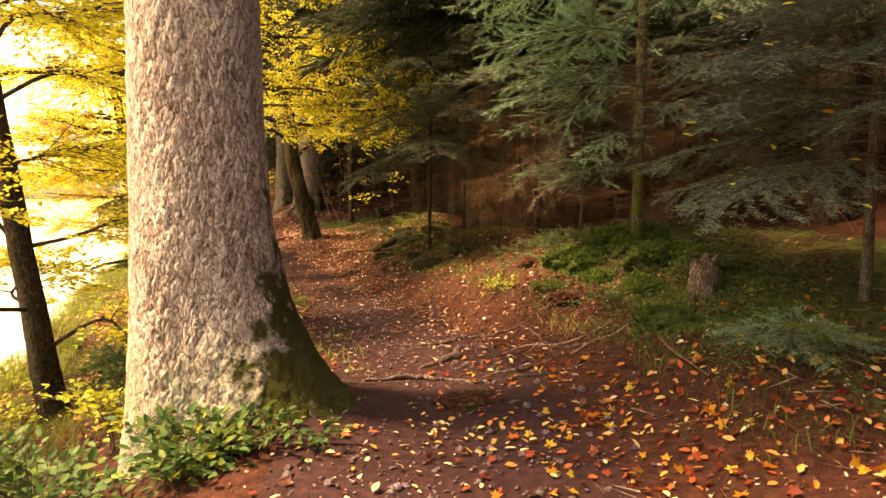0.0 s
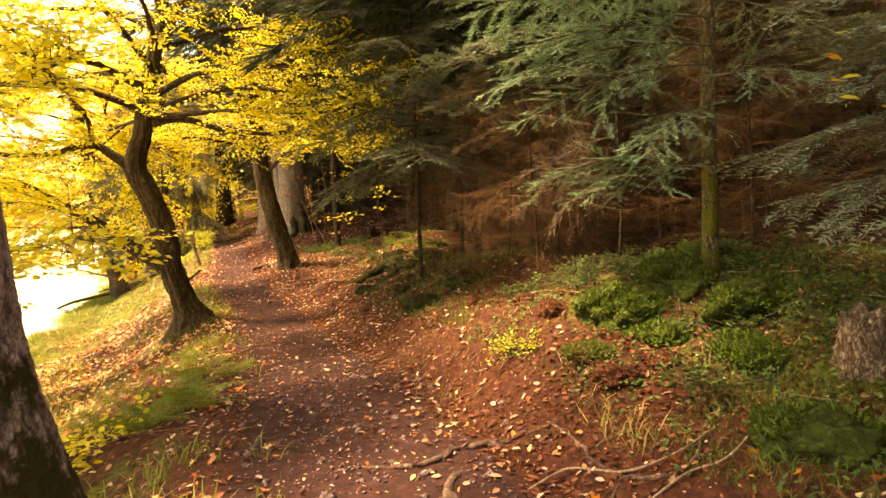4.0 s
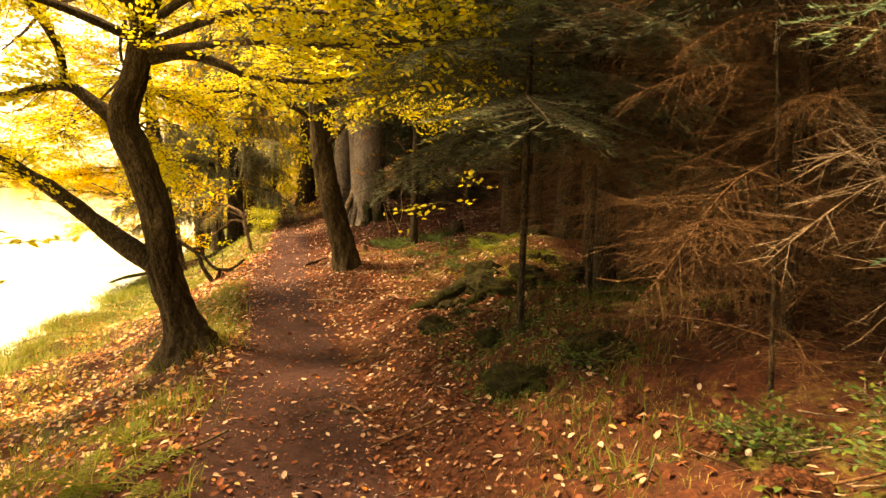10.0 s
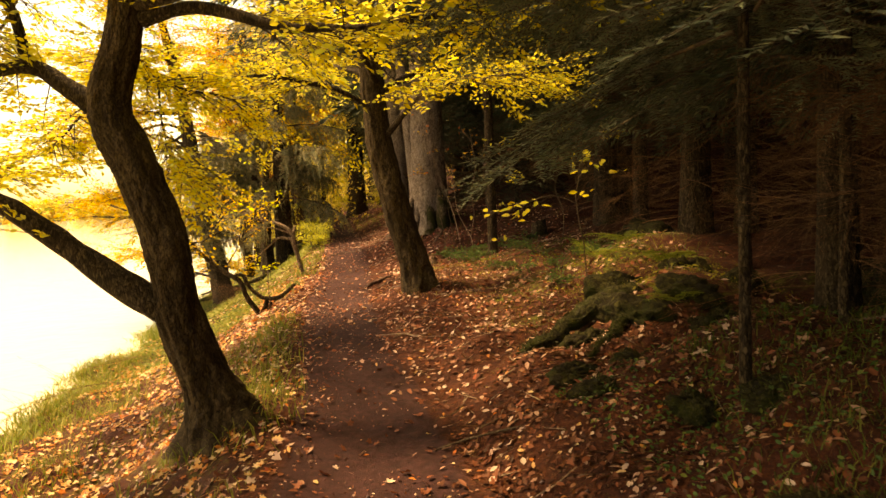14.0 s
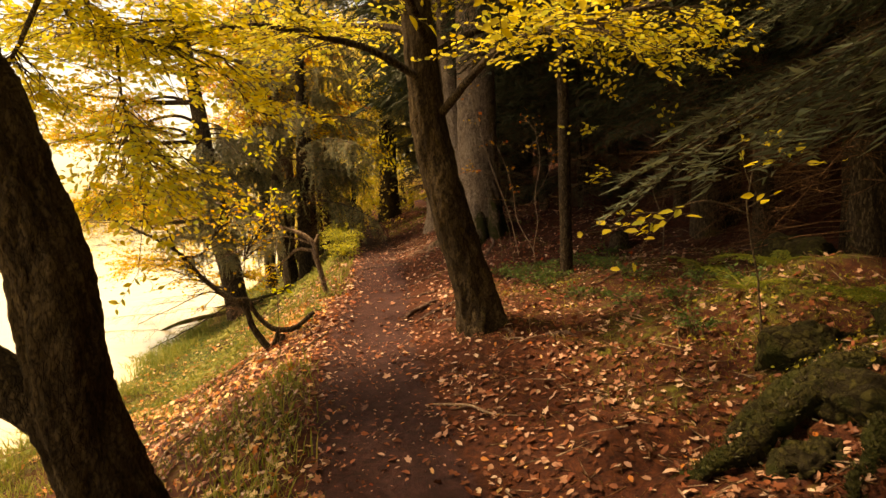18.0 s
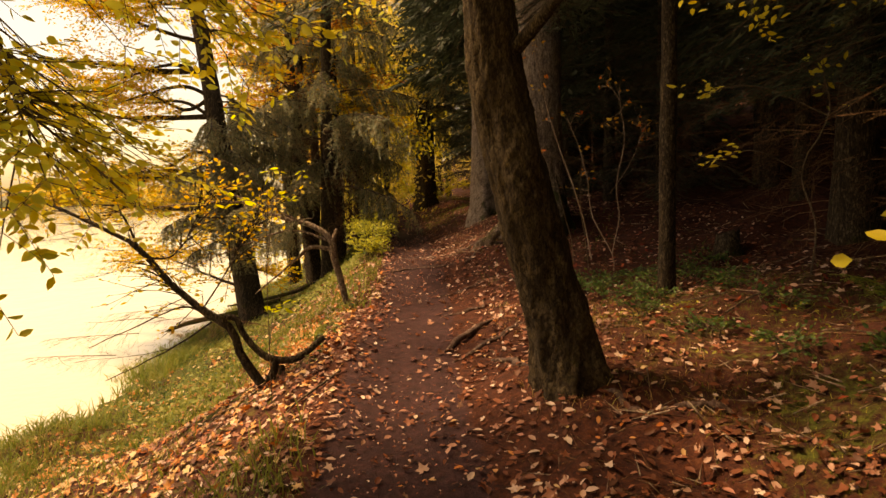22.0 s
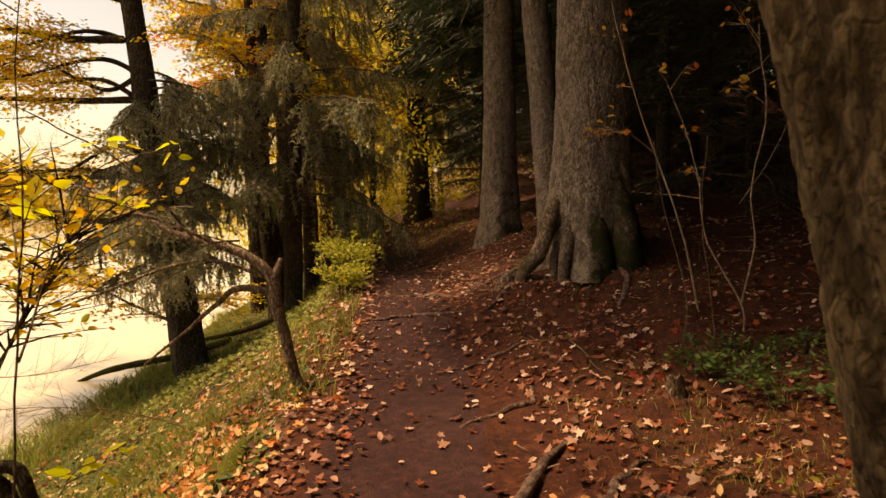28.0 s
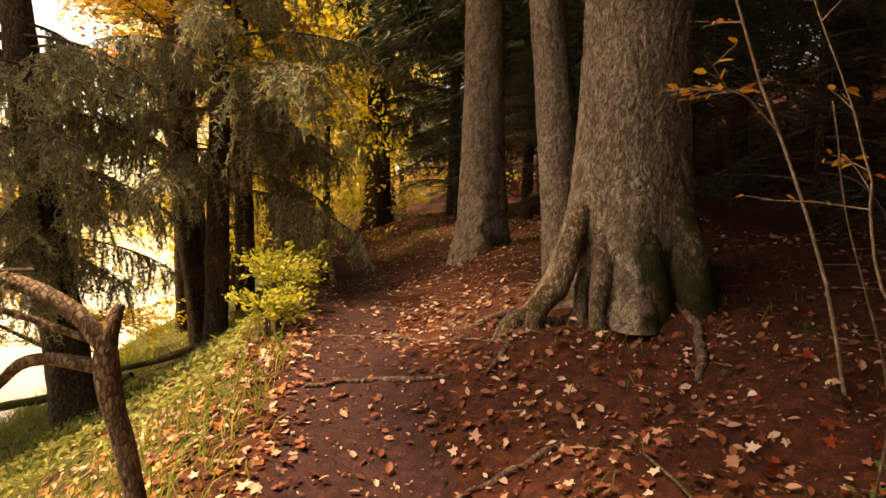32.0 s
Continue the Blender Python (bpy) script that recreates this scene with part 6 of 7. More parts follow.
fork = sapling("dark forked shrub with long bare limbs leaning towards the water", -6.3, 18.2,
        [([(-0.10, -0.06, -0.02), (-0.16, -0.07, 0.05), (-0.30, -0.10, 0.25), (-0.38, -0.11, 0.49), (-0.55, -0.17, 0.62), (-0.75, -0.23, 0.77), (-0.94, -0.28, 0.98), (-1.17, -0.35, 1.23), (-1.5, -0.45, 1.47), (-2.2, -0.7, 1.85)], [0.05, 0.04, 0.036, 0.03, 0.012]),
         ([(-0.47, -0.14, 0.62), (-0.34, -0.09, 0.60), (-0.27, -0.08, 0.43), (-0.1, -0.03, 0.23), (0.18, 0.07, 0.2), (0.35, 0.13, 0.31), (0.46, 0.18, 0.42)], [0.028, 0.03, 0.036, 0.03]),
         ([(-0.05, -0.02, 0), (0.0, 0, 0.12), (0.02, 0, 0.2)], [0.045, 0.03]), ([(0.04, 0, 0), (0.07, 0.02, 0.1), (0.07, 0.02, 0.14)], [0.035, 0.025]),
         ([(-0.63, -0.19, 0.7), (-0.47, -0.12, 0.97), (-0.33, -0.05, 1.26), (-0.13, 0.04, 1.61)], [0.009, 0.004]),
         ([(-0.55, -0.17, 0.6), (-0.8, -0.25, 0.72), (-1.22, -0.41, 0.54), (-1.6, -0.55, 0.4)], [0.011, 0.004]), ([(-0.55, -0.17, 0.58), (-0.89, -0.3, 0.35), (-1.5, -0.53, 0.03)], [0.010, 0.004]),
         ([(-1.1, -0.33, 1.18), (-0.86, -0.24, 1.24), (-0.61, -0.12, 1.8)], [0.012, 0.004]), ([(-1.17, -0.35, 1.23), (-1.2, -0.5, 1.6), (-1.45, -0.6, 2.1)], [0.014, 0.004])],
        DARK_SHADED_BARK, GOLD_LEAF, dict(twigs=30, length=0.6, size=0.055, seed=8, start=0.4, gap=0.11, sub=3), "shrub", leafless=(1, 2, 3, 5, 6))
for k, (x, y, z, az, ln) in enumerate([(-0.8, -0.25, 0.7, 200, 0.7), (-1.2, -0.4, 0.5, 215, 0.8), (-0.9, -0.3, 0.35, 230, 0.8), (-1.3, -0.4, 1.3, 170, 0.8), (-0.5, -0.1, 1.0, 80, 0.6), (-1.5, -0.5, 1.45, 220, 0.9), (-0.7, -0.2, 0.75, 150, 0.6), (-1.1, -0.3, 1.15, 250, 0.7), (-1.3, -0.4, 1.5, 190, 0.9), (-0.6, -0.15, 1.6, 200, 0.8), (-1.7, -0.55, 1.6, 240, 0.9), (-1.0, -0.3, 0.6, 180, 0.9), (-0.3, 0.0, 1.2, 170, 0.7), (-1.4, -0.5, 0.3, 200, 0.8)]):
    set_bough(fork, DARK_BARE, k, (x, y, z), az, ln, -5, 30 * k, "twig_spray", "fine bare twigs")
broken = sapling("broken bent stem with a torn top and bare side limbs", -6.6, 20.45,
                 [([(0, 0, 0), (-0.08, 0, 0.12), (-0.17, 0, 0.4), (-0.24, 0, 0.75), (-0.2, 0, 1.0)], [0.05, 0.04, 0.042, 0.05, 0.02]),
                  ([(-0.22, 0, 0.82), (-0.35, -0.05, 0.98), (-0.6, -0.1, 1.08), (-1.0, -0.2, 1.2), (-1.8, -0.3, 1.6)], [0.042, 0.035, 0.03, 0.012]),
                  ([(-0.24, 0, 0.75), (-0.5, -0.1, 0.78), (-0.7, -0.2, 0.6), (-1.2, -0.3, 0.2)], [0.03, 0.022, 0.008]),
                  ([(-0.24, 0, 0.85), (-0.7, -0.25, 1.0), (-1.3, -0.6, 0.8), (-2.0, -1.05, 0.45)], [0.016, 0.012, 0.004]),
                  ([(-0.5, -0.08, 1.05), (-1.1, -0.45, 1.35), (-1.9, -0.95, 1.35), (-2.6, -1.3, 1.15)], [0.016, 0.011, 0.003]),
                  ([(-0.8, -0.15, 1.13), (-1.2, -0.5, 1.75), (-1.7, -0.9, 2.1)], [0.012, 0.004])], BROWN_BARK, name="broken_stem")
for k, (x, y, z, az, ln) in enumerate([(-1.3, -0.6, 0.8, 200, 0.7), (-1.7, -0.85, 0.6, 225, 0.7), (-1.5, -0.7, 1.37, 195, 0.8), (-2.1, -1.05, 1.3, 220, 0.8), (-1.4, -0.65, 1.9, 170, 0.7), (-1.6, -0.8, 2.05, 240, 0.6)]):
    set_bough(broken, DARK_BARE, k, (x, y, z), az, ln, -5, 30 * k, "twig_spray", "fine bare twigs")
for k, (h, az, ln, tl) in enumerate([(1.15, 190, 0.8, -5), (1.0, 240, 0.6, -10), (1.4, 180, 0.8, 0)]):
    set_bough(broken, WEEP_BOUGHS, k, (-0.45 - 0.2 * k, -0.1, h), az, ln, tl)


def shrub(label, x, y, n, height, spread, leaf_mat, seed, size=0.05, name="bush", twigs=7, stem=TWIG, gap=0.045, spray=0.3):
    r = random.Random(seed)
    lines = []
    for k in range(n):
        a, q = r.uniform(0, 6.28), r.uniform(0.3, 1)
        lines.append(([(0.1 * math.cos(a) * q, 0.1 * math.sin(a) * q, 0), (0.5 * spread * q * math.cos(a), 0.5 * spread * q * math.sin(a), height * 0.6), (spread * q * math.cos(a), spread * q * math.sin(a), height * r.uniform(0.7, 1.1))], [0.008, 0.003]))
    return sapling(label, x, y, lines, stem, leaf_mat, dict(twigs=twigs, length=spray, size=size, seed=seed, start=0.25, gap=gap, sub=3), name)


for k, (x, y, h, s) in enumerate([(-7.75, 23.5, 0.3, 0.2), (-8.0, 24.2, 0.5, 0.3), (-8.35, 24.9, 0.5, 0.35), (-8.9, 26.2, 0.55, 0.45), (-9.5, 27.6, 0.5, 0.45), (-10.2, 29.4, 0.5, 0.45)]):
    shrub("leafy bush with yellow-green leaves beside the path", x, y, 12, h, s, BUSH_LEAF, 200 + k, 0.065)
for k, (x, y, h, s) in enumerate([(-2.15, 3.35, 0.4, 0.4), (-2.75, 3.9, 0.45, 0.45), (-3.3, 4.5, 0.5, 0.5), (-1.35, 3.55, 0.12, 0.25), (-3.9, 5.3, 0.6, 0.5), (-2.6, 5.2, 0.45, 0.4), (-3.0, 6.4, 0.5, 0.5), (-3.5, 3.5, 0.5, 0.5), (-4.6, 6.3, 0.7, 0.5)]):
    shrub("low leafy undergrowth with green and yellow leaves", x, y, 12, h, s, (BUSH_LEAF if k in (5, 8) else GREEN_LEAF), 220 + k, 0.075, "undergrowth", 7)
for k, (x, y, h, s) in enumerate([(-0.78, 3.72, 0.16, 0.22), (-1.05, 3.5, 0.2, 0.25), (-1.4, 3.4, 0.22, 0.25), (-1.75, 3.5, 0.25, 0.25)]):
    shrub("low plants with broad yellow-green leaves at the foot of the spruce", x, y, 6, h * 0.5, s, (GREEN_LEAF, GREEN_LEAF, BUSH_LEAF, GREEN_LEAF)[k], 270 + k, 0.06, "leafy_plants", 3, gap=0.1, spray=0.2)
for k, (x, y, h, s) in enumerate([(1.35, 8.35, 0.3, 0.3), (0.72, 7.65, 0.16, 0.1), (1.0, 9.1, 0.25, 0.3), (1.75, 8.0, 0.25, 0.3), (2.0, 6.9, 0.25, 0.35), (1.7, 6.3, 0.2, 0.3), (2.6, 6.6, 0.3, 0.4), (2.8, 8.2, 0.3, 0.4), (0.3, 10.9, 0.25, 0.25), (1.55, 8.9, 0.25, 0.22), (1.95, 8.7, 0.3, 0.3), (2.2, 9.3, 0.3, 0.35), (2.45, 8.8, 0.35, 0.4)]):
    shrub("low bilberry clump with small green and yellow leaves", x, y, 8, h * 0.5, s, (BUSH_LEAF if k == 1 else GREEN_LEAF), 240 + k, 0.034, "bilberry_clump", 8, gap=0.024, spray=0.2)
for k, (x, y) in enumerate([(-3.0, 18.9), (-2.5, 18.4), (-1.9, 18.9), (-2.2, 19.6), (-1.2, 18.2), (-2.9, 19.5), (-1.5, 17.4), (-2.0, 17.8), (-3.83, 20.68), (-3.1, 20.9), (-3.4, 20.2), (-2.9, 20.3), (-2.7, 21.0), (-3.5, 20.9), (-2.5, 20.5), (-3.0, 19.9), (-2.3, 21.3), (-3.6, 20.45), (-2.2, 20.0), (-0.9, 17.3), (-1.4, 16.6)]):
    shrub("low green ground plants among fallen leaves", x, y, 8, 0.14, 0.25, GREEN_LEAF, 260 + k, 0.042, "ground_plants", 4, spray=0.15)

FERN_LEAF = leaf_material("fern_leaf", [(0.0, (0.08, 0.15, 0.03)), (0.5, (0.16, 0.23, 0.045)), (1.0, (0.32, 0.33, 0.07))], 0.4)
FROND = [bough_mesh("frond", s, twigs=28, step=0.02, needle=0.024, width=0.018, droop=0.6, angle=75, mat=FERN_LEAF, stem_mat=FERN_LEAF, reach=0.26) for s in (51, 52)]


def fern(x, y, size, seed):
    r = random.Random(seed)
    ob = tagged(thing("fern", *on_ground(x, y)), "green fern with arching fronds on the forest floor", "fern", "ferns")
    for k in range(6):
        set_bough(ob, FROND, k, (0, 0, 0), k * 60 + r.uniform(-20, 20), size * r.uniform(0.7, 1.1), r.uniform(30, 50), 0, "frond")


for k, (x, y, s) in enumerate([(-2.75, 9.7, 0.55), (-2.55, 9.0, 0.55), (-2.25, 8.5, 0.5), (-2.7, 8.3, 0.55), (-2.15, 9.2, 0.4), (-2.45, 7.8, 0.5), (-2.0, 8.0, 0.4), (-2.95, 10.4, 0.4), (-1.0, 16.9, 0.4), (-0.6, 17.6, 0.5), (-1.1, 18.9, 0.45), (-0.2, 16.4, 0.5), (2.5, 4.4, 0.5), (-2.4, 8.1, 0.5), (-0.3, 14.6, 0.45), (-2.1, 2.9, 0.4), (-3.1, 2.6, 0.5)]):
    fern(x, y, s, 300 + k)


# fallen branches and a mossy log beside the path
def fallen(label, points, radii, mat, name="fallen_branch", category="branch"):
    p = np.array([(x, y, float(ground_z(x, y)) + h) for x, y, h in points])
    return tagged(new(name, mesh_np(name, *tube(curve(p, 26), radii, 9, 0.1, points[0][0], scale=10), mat)), label, category)


fallen("pale curved fallen branch lying on the bank", [(0.55, 5.9, 0.01), (0.8, 6.05, 0.03), (1.05, 5.85, 0.02), (1.3, 5.8, 0.03), (1.55, 5.85, 0.02)], [0.009, 0.008, 0.004], PALE_TWIG)
fallen("pale crooked fallen branch lying on the bank", [(1.1, 5.55, 0.01), (1.3, 5.62, 0.03), (1.5, 5.6, 0.04), (1.8, 5.8, 0.03)], [0.008, 0.006, 0.003], PALE_TWIG)
fallen("dark root lying bare across the trodden path", [(-4.69, 18.5, 0.0), (-4.684, 18.77, 0.03), (-4.645, 19.12, 0.04), (-4.607, 19.41, 0.03), (-4.5, 19.7, 0.0)], [0.02, 0.036, 0.034, 0.026, 0.012], ROOT_BARK, "tree_root", "root")
fallen("short mossy log end beside the leafy path", [(-6.22, 18.9, 0.02), (-6.35, 19.2, 0.05), (-6.47, 19.45, 0.06)], [0.055, 0.06, 0.05], MOSSY_BARK, "mossy_log", "log")
fallen("dark dead branch lying at the edge of the water", [(-10.9, 25.6, 0.1), (-11.9, 25.5, 0.25), (-13.0, 25.0, 0.35), (-14.0, 24.6, 0.3)], [0.07, 0.06, 0.05, 0.02], DARK_SHADED_BARK)
fallen("thin dark dead branch lying at the edge of the water", [(-10.2, 26.2, 0.05), (-11.3, 26.3, 0.15), (-12.6, 26.0, 0.4)], [0.06, 0.05, 0.015], DARK_SHADED_BARK)
for k, (x, y, z, az, ln) in enumerate([(-7.4, 20.2, 0.2, 200, 1.0), (-8.6, 19.0, 0.1, 230, 0.9), (-8.3, 17.2, 0.1, 250, 1.1)]):
    dead = tagged(thing("dead_branch", *on_ground(x, y)), "bare dead branch reaching over the water", "branch")
    set_bough(dead, BARE_BOUGHS, k, (0, 0, 0.02), az, ln * 1.6, 15, 0, "branch")


# ---- the carpet: leaves, grass, moss, needles and sticks ----
def spread(n, y0, y1, u0, u1, seed, weight=None):
    r = np.random.default_rng(seed)
    y = r.uniform(y0, y1, n)
    u = r.uniform(u0, u1, n)
    keep = np.ones(n, bool) if weight is None else r.uniform(0, 1, n) < weight(u, y)
    y, u = y[keep], u[keep]
    x = u + path_x(y)
    z = ground_z(x, y)
    e = 0.04
    nx = (ground_z(x + e, y) - ground_z(x - e, y)) / (2 * e)
    ny = (ground_z(x, y + e) - ground_z(x, y - e)) / (2 * e)
    return np.stack([x, y, z], 1), unit(np.stack([-nx, -ny, np.ones_like(nx)], 1)), r


def carpet(name, label, template, mat, n, y0, y1, u0, u1, size, seed, weight=None, tip=0.3, lift=0.012, category="leaves"):
    p, nrm, r = spread(n, y0, y1, u0, u1, seed, weight)
    m = len(p)
    a = r.uniform(0, 6.28, m)
    way = np.stack([np.cos(a), np.sin(a), np.zeros(m)], 1)
    nn = nrm + r.normal(0, tip, (m, 3))
    nn[:, 2] = np.abs(nn[:, 2]) + 0.2
    way = way - (way * unit(nn)).sum(1, keepdims=True) * unit(nn)
    v, f = scatter(template, p + [0, 0, lift] + np.stack([0 * a, 0 * a, r.uniform(0, 0.012, m)], 1), way, nn, size * r.uniform(0.6, 1.25, m))
    return tagged(new(name, mesh_np(name, v, f, mat)), label, category, kind="stuff")


PATCHES = waves(7, 23, 4, 0.7)


def patchy(scale, bias=0.5, gain=0.6):
    return lambda u, y: np.clip(bias + gain * PATCHES(u * scale, y * scale, 1.7), 0, 1)


def off_path(u, y, low=0.25):
    """Fewer leaves where feet wear the path."""
    return low + (1 - low) * np.clip((np.abs(u) / half_width(y) - 0.35) / 0.6, 0, 1)


carpet("fallen_leaves", "brown and russet fallen leaves strewn over the forest floor", LEAF, LITTER_LEAF, 40000, 5, 30, -3.2, 5.0, 0.062, 401,
       lambda u, y: off_path(u, y) * np.clip(0.75 + 0.4 * PATCHES(u * 0.9, y * 0.9, 4), 0.1, 1) * np.interp(y, [5, 8, 12, 14, 18, 20, 30], [0.5, 0.7, 0.9, 1, 1, 0.7, 0.5]) * np.where(y < 9, np.interp(u, [0.9, 1.4], [1, 0.25]), 1) * np.where(y < 19, np.interp(u, [1.6, 2.6, 5], [1, 0.3, 0.2]), 1))
carpet("fallen_leaves", "curled red-brown maple leaves on the ground", MAPLE, LITTER_LEAF, 14000, 12, 30, -2.6, 4.5, 0.066, 402,
       lambda u, y: off_path(u, y, 0.3) * np.clip(0.6 + 0.5 * PATCHES(u, y, 9), 0.1, 1) * np.interp(y, [12, 15, 18, 20, 30], [0.35, 1, 0.9, 0.45, 0.35]), 0.45)
carpet("fallen_leaves", "orange leaves covering the sunny lake bank", MAPLE, BRIGHT_LITTER, 15000, 6, 23.5, -4.9, -0.5, 0.066, 403, lambda u, y: np.clip(0.6 + 0.6 * PATCHES(u * 1.4, y * 1.4, 2), 0.05, 1) * np.clip((-u - 0.7 * half_width(y)) / 0.8, 0.04, 1) * np.interp(y, [6, 9, 10.5, 19, 21, 23.5], [0.25, 0.4, 1, 1, 0.5, 0.2]), 0.4)
carpet("fallen_leaves", "bright yellow and orange leaves scattered on dark earth", LEAF, YELLOW_LITTER, 1900, 1.2, 5.6, -1.3, 4.0, 0.062, 404, lambda u, y: np.clip(np.interp(u, [-1, 0, 1, 2.5], [0.25, 0.45, 0.9, 0.8]) * np.interp(y, [1, 4.2, 5.6], [1, 0.8, 0.15]) + 0.25 * PATCHES(u * 2, y * 2, 3), 0, 1), 0.4)
carpet("fallen_leaves", "wet red maple leaves lying on dark earth", MAPLE, RED_LEAF, 1500, 1.2, 5.6, -1.4, 4.0, 0.062, 441, lambda u, y: np.clip(np.interp(u, [-1.4, -0.8, 0, 1, 2.5], [0.8, 0.6, 0.3, 0.9, 0.8]) * np.interp(y, [1, 4.2, 5.6], [1, 0.7, 0.15]) + 0.3 * PATCHES(u * 2, y * 2, 8), 0, 1), 0.45)
carpet("fallen_leaves", "bright maple leaves scattered on dark earth", MAPLE, ORANGE_LEAF, 260, 1.2, 5.8, 0.2, 4.2, 0.07, 405, None, 0.5)
carpet("fallen_leaves", "pale yellow leaves scattered along the path", LEAF, BRIGHT_LITTER, 1300, 5, 20, -1.2, 2.4, 0.05, 406, lambda u, y: off_path(u, y, 0.3) * np.where(y < 11, np.interp(u, [1.0, 1.4], [0.5, 0.08]), 0.6), 0.35)
carpet("leaf_crumbs", "crumbs of bark and broken leaves on the trodden path", LEAF, LITTER_LEAF, 26000, 1.5, 27, -1.6, 3.2, 0.026, 407, patchy(1.4, 0.6, 0.5), 0.5, 0.004, "leaves")

carpet("fallen_leaves", "small dark red-brown leaves matted over the slope", LEAF, MOULD_LEAF, 15000, 5.5, 14.5, 0.75, 4.0, 0.045, 446, patchy(1.3, 0.6, 0.6), 0.45, 0.006)

CHIP = (np.array([[-0.5, 0.02, 0], [-0.5, -0.02, 0], [0.5, 0, 0.06], [-0.5, 0, 0.04]]), np.array([[0, 1, 2], [1, 3, 2], [3, 0, 2]]))
carpet("twig_litter", "thin broken twigs strewn over the slope", CHIP, DEAD_TWIG, 6000, 3, 26, 0.7, 5.5, 0.17, 408, patchy(1.0, 0.6, 0.5), 0.35, 0.008, "twigs")
carpet("needle_litter", "red-brown dead needles and crumbs on the slope", CHIP, DEAD_TWIG, 26000, 4, 15, 0.6, 4.2, 0.06, 430, patchy(1.2, 0.6, 0.5), 0.6, 0.004, "needles")
carpet("twig_litter", "thin grey broken twigs strewn over the slope", CHIP, PALE_TWIG, 1800, 3, 26, 0.7, 5.5, 0.25, 409, patchy(1.0, 0.6, 0.5), 0.3, 0.01, "twigs")
carpet("fallen_leaves", "small green and yellow leaves of low plants on the slope", LEAF, GREEN_LEAF, 15000, 4, 13, 1.4, 4.5, 0.032, 410, patchy(1.3, 0.2, 0.9), 0.7, 0.05)

BLADE = (np.array([[0, 0.03, 0], [0, -0.03, 0], [0.25, 0.022, 0.6], [0.25, -0.022, 0.6], [0.75, 0, 0.85]]), np.array([[0, 1, 3, 2], [2, 3, 4, 4]]))


def grass(name, label, mat, n, y0, y1, u0, u1, size, seed, weight, category="grass"):
    p, nrm, r = spread(n, y0, y1, u0, u1, seed, weight)
    m = len(p)
    a = r.uniform(0, 6.28, m)
    way = np.stack([np.cos(a), np.sin(a), 0.0 * a], 1)
    up = np.repeat([[0, 0, 1.0]], m, 0) + r.normal(0, 0.25, (m, 3))
    v, f = scatter(BLADE, p - [0, 0, 0.01], way, up, size * r.uniform(0.5, 1.3, m))
    return tagged(new(name, mesh_np(name, v, f, mat)), label, category, kind="stuff")


grass("grass", "green and straw-coloured grass on the lake bank", GRASS, 60000, 5, 32, -4.9, -0.5, 0.16, 411,
      lambda u, y: np.clip(0.35 + 0.7 * PATCHES(u * 1.3, y * 1.3, 6), 0, 1) * np.interp(-u - half_width(y), [-0.05, 0.15, 1.0, 2.0, 3.6, 4.3], [0.3, 1, 0.8, 0.6, 1, 1]))
grass("grass", "tufts of grass on the shaded slope", SLOPE_GRASS, 16000, 3, 13, 1.5, 4.4, 0.11, 412, patchy(1.6, 0.15, 0.9))
grass("dry_grass", "tuft of dry straw-coloured grass hanging over the bank", DRY_GRASS, 700, 5.7, 6.6, 1.35, 2.0, 0.13, 413, patchy(2.5, 0.3, 0.8))
grass("dry_grass", "short dry grass and moss stems on the red slope", DRY_GRASS, 9000, 5.5, 13, 0.8, 2.6, 0.05, 433, patchy(1.8, 0.25, 0.9))
grass("dry_grass", "dry yellowed grass beside the path", DRY_GRASS, 1500, 16.8, 20.4, 0.9, 2.3, 0.07, 414, patchy(1.5, 0.3, 0.9))
grass("grass", "green tufts of grass between fallen leaves", SLOPE_GRASS, 7000, 15, 34, 1.0, 5.0, 0.10, 415, patchy(1.1, 0.15, 0.9))
grass("moss_cover", "bright green moss cushions on the slope", MOSS, 42000, 5.5, 20, 1.1, 4.6, 0.035, 416, lambda u, y: np.clip(PATCHES(u * 1.5, y * 1.5, 12) * 1.4 - 0.2, 0, 1), "moss")
grass("moss_cover", "bright green moss cushion on the slope", FRESH_MOSS, 14000, 7.0, 8.3, 1.8, 2.8, 0.045, 417, lambda u, y: np.exp(-((u - 2.25) / 0.22) ** 2 - ((y - 7.65) / 0.28) ** 2), "moss")


grass("shore_grass", "long green grass at the edge of the water", GRASS, 16000, 6, 32, -5.4, -4.2, 0.24, 429, patchy(1.1, 0.5, 0.7))
grass("bank_herbs", "low green herbs and grass on the bank by the water", HERB_LEAF, 24000, 18.5, 32, -4.6, -0.9, 0.11, 418, patchy(1.2, 0.35, 0.9), "grass")
carpet("bank_herbs", "yellow-green leaves of tall herbs on the bank", LEAF, HERB_LEAF, 5000, 19, 28, -3.6, -0.95, 0.07, 431, patchy(1.3, 0.35, 0.9), 0.8, 0.12, "herbs")
carpet("bank_herbs", "small green leaves of low herbs on the bank", LEAF, GREEN_LEAF, 9000, 18, 32, -4.2, -0.8, 0.06, 419, patchy(1.2, 0.2, 0.9), 0.6, 0.06, "herbs")
carpet("fallen_leaves", "orange leaves along the edge of the path", MAPLE, LITTER_LEAF, 1900, 18, 27, -1.9, -0.3, 0.062, 420, None, 0.4)


carpet("fallen_leaves", "brown leaves strewn along the far end of the path", LEAF, LITTER_LEAF, 9000, 30, 44, -2.5, 4.5, 0.07, 421, lambda u, y: off_path(u, y, 0.35), 0.4)
grass("grass", "yellow-green grass beside the far end of the path", GRASS, 5000, 29, 42, 0.55, 2.6, 0.12, 422, patchy(1.1, 0.5, 0.8))


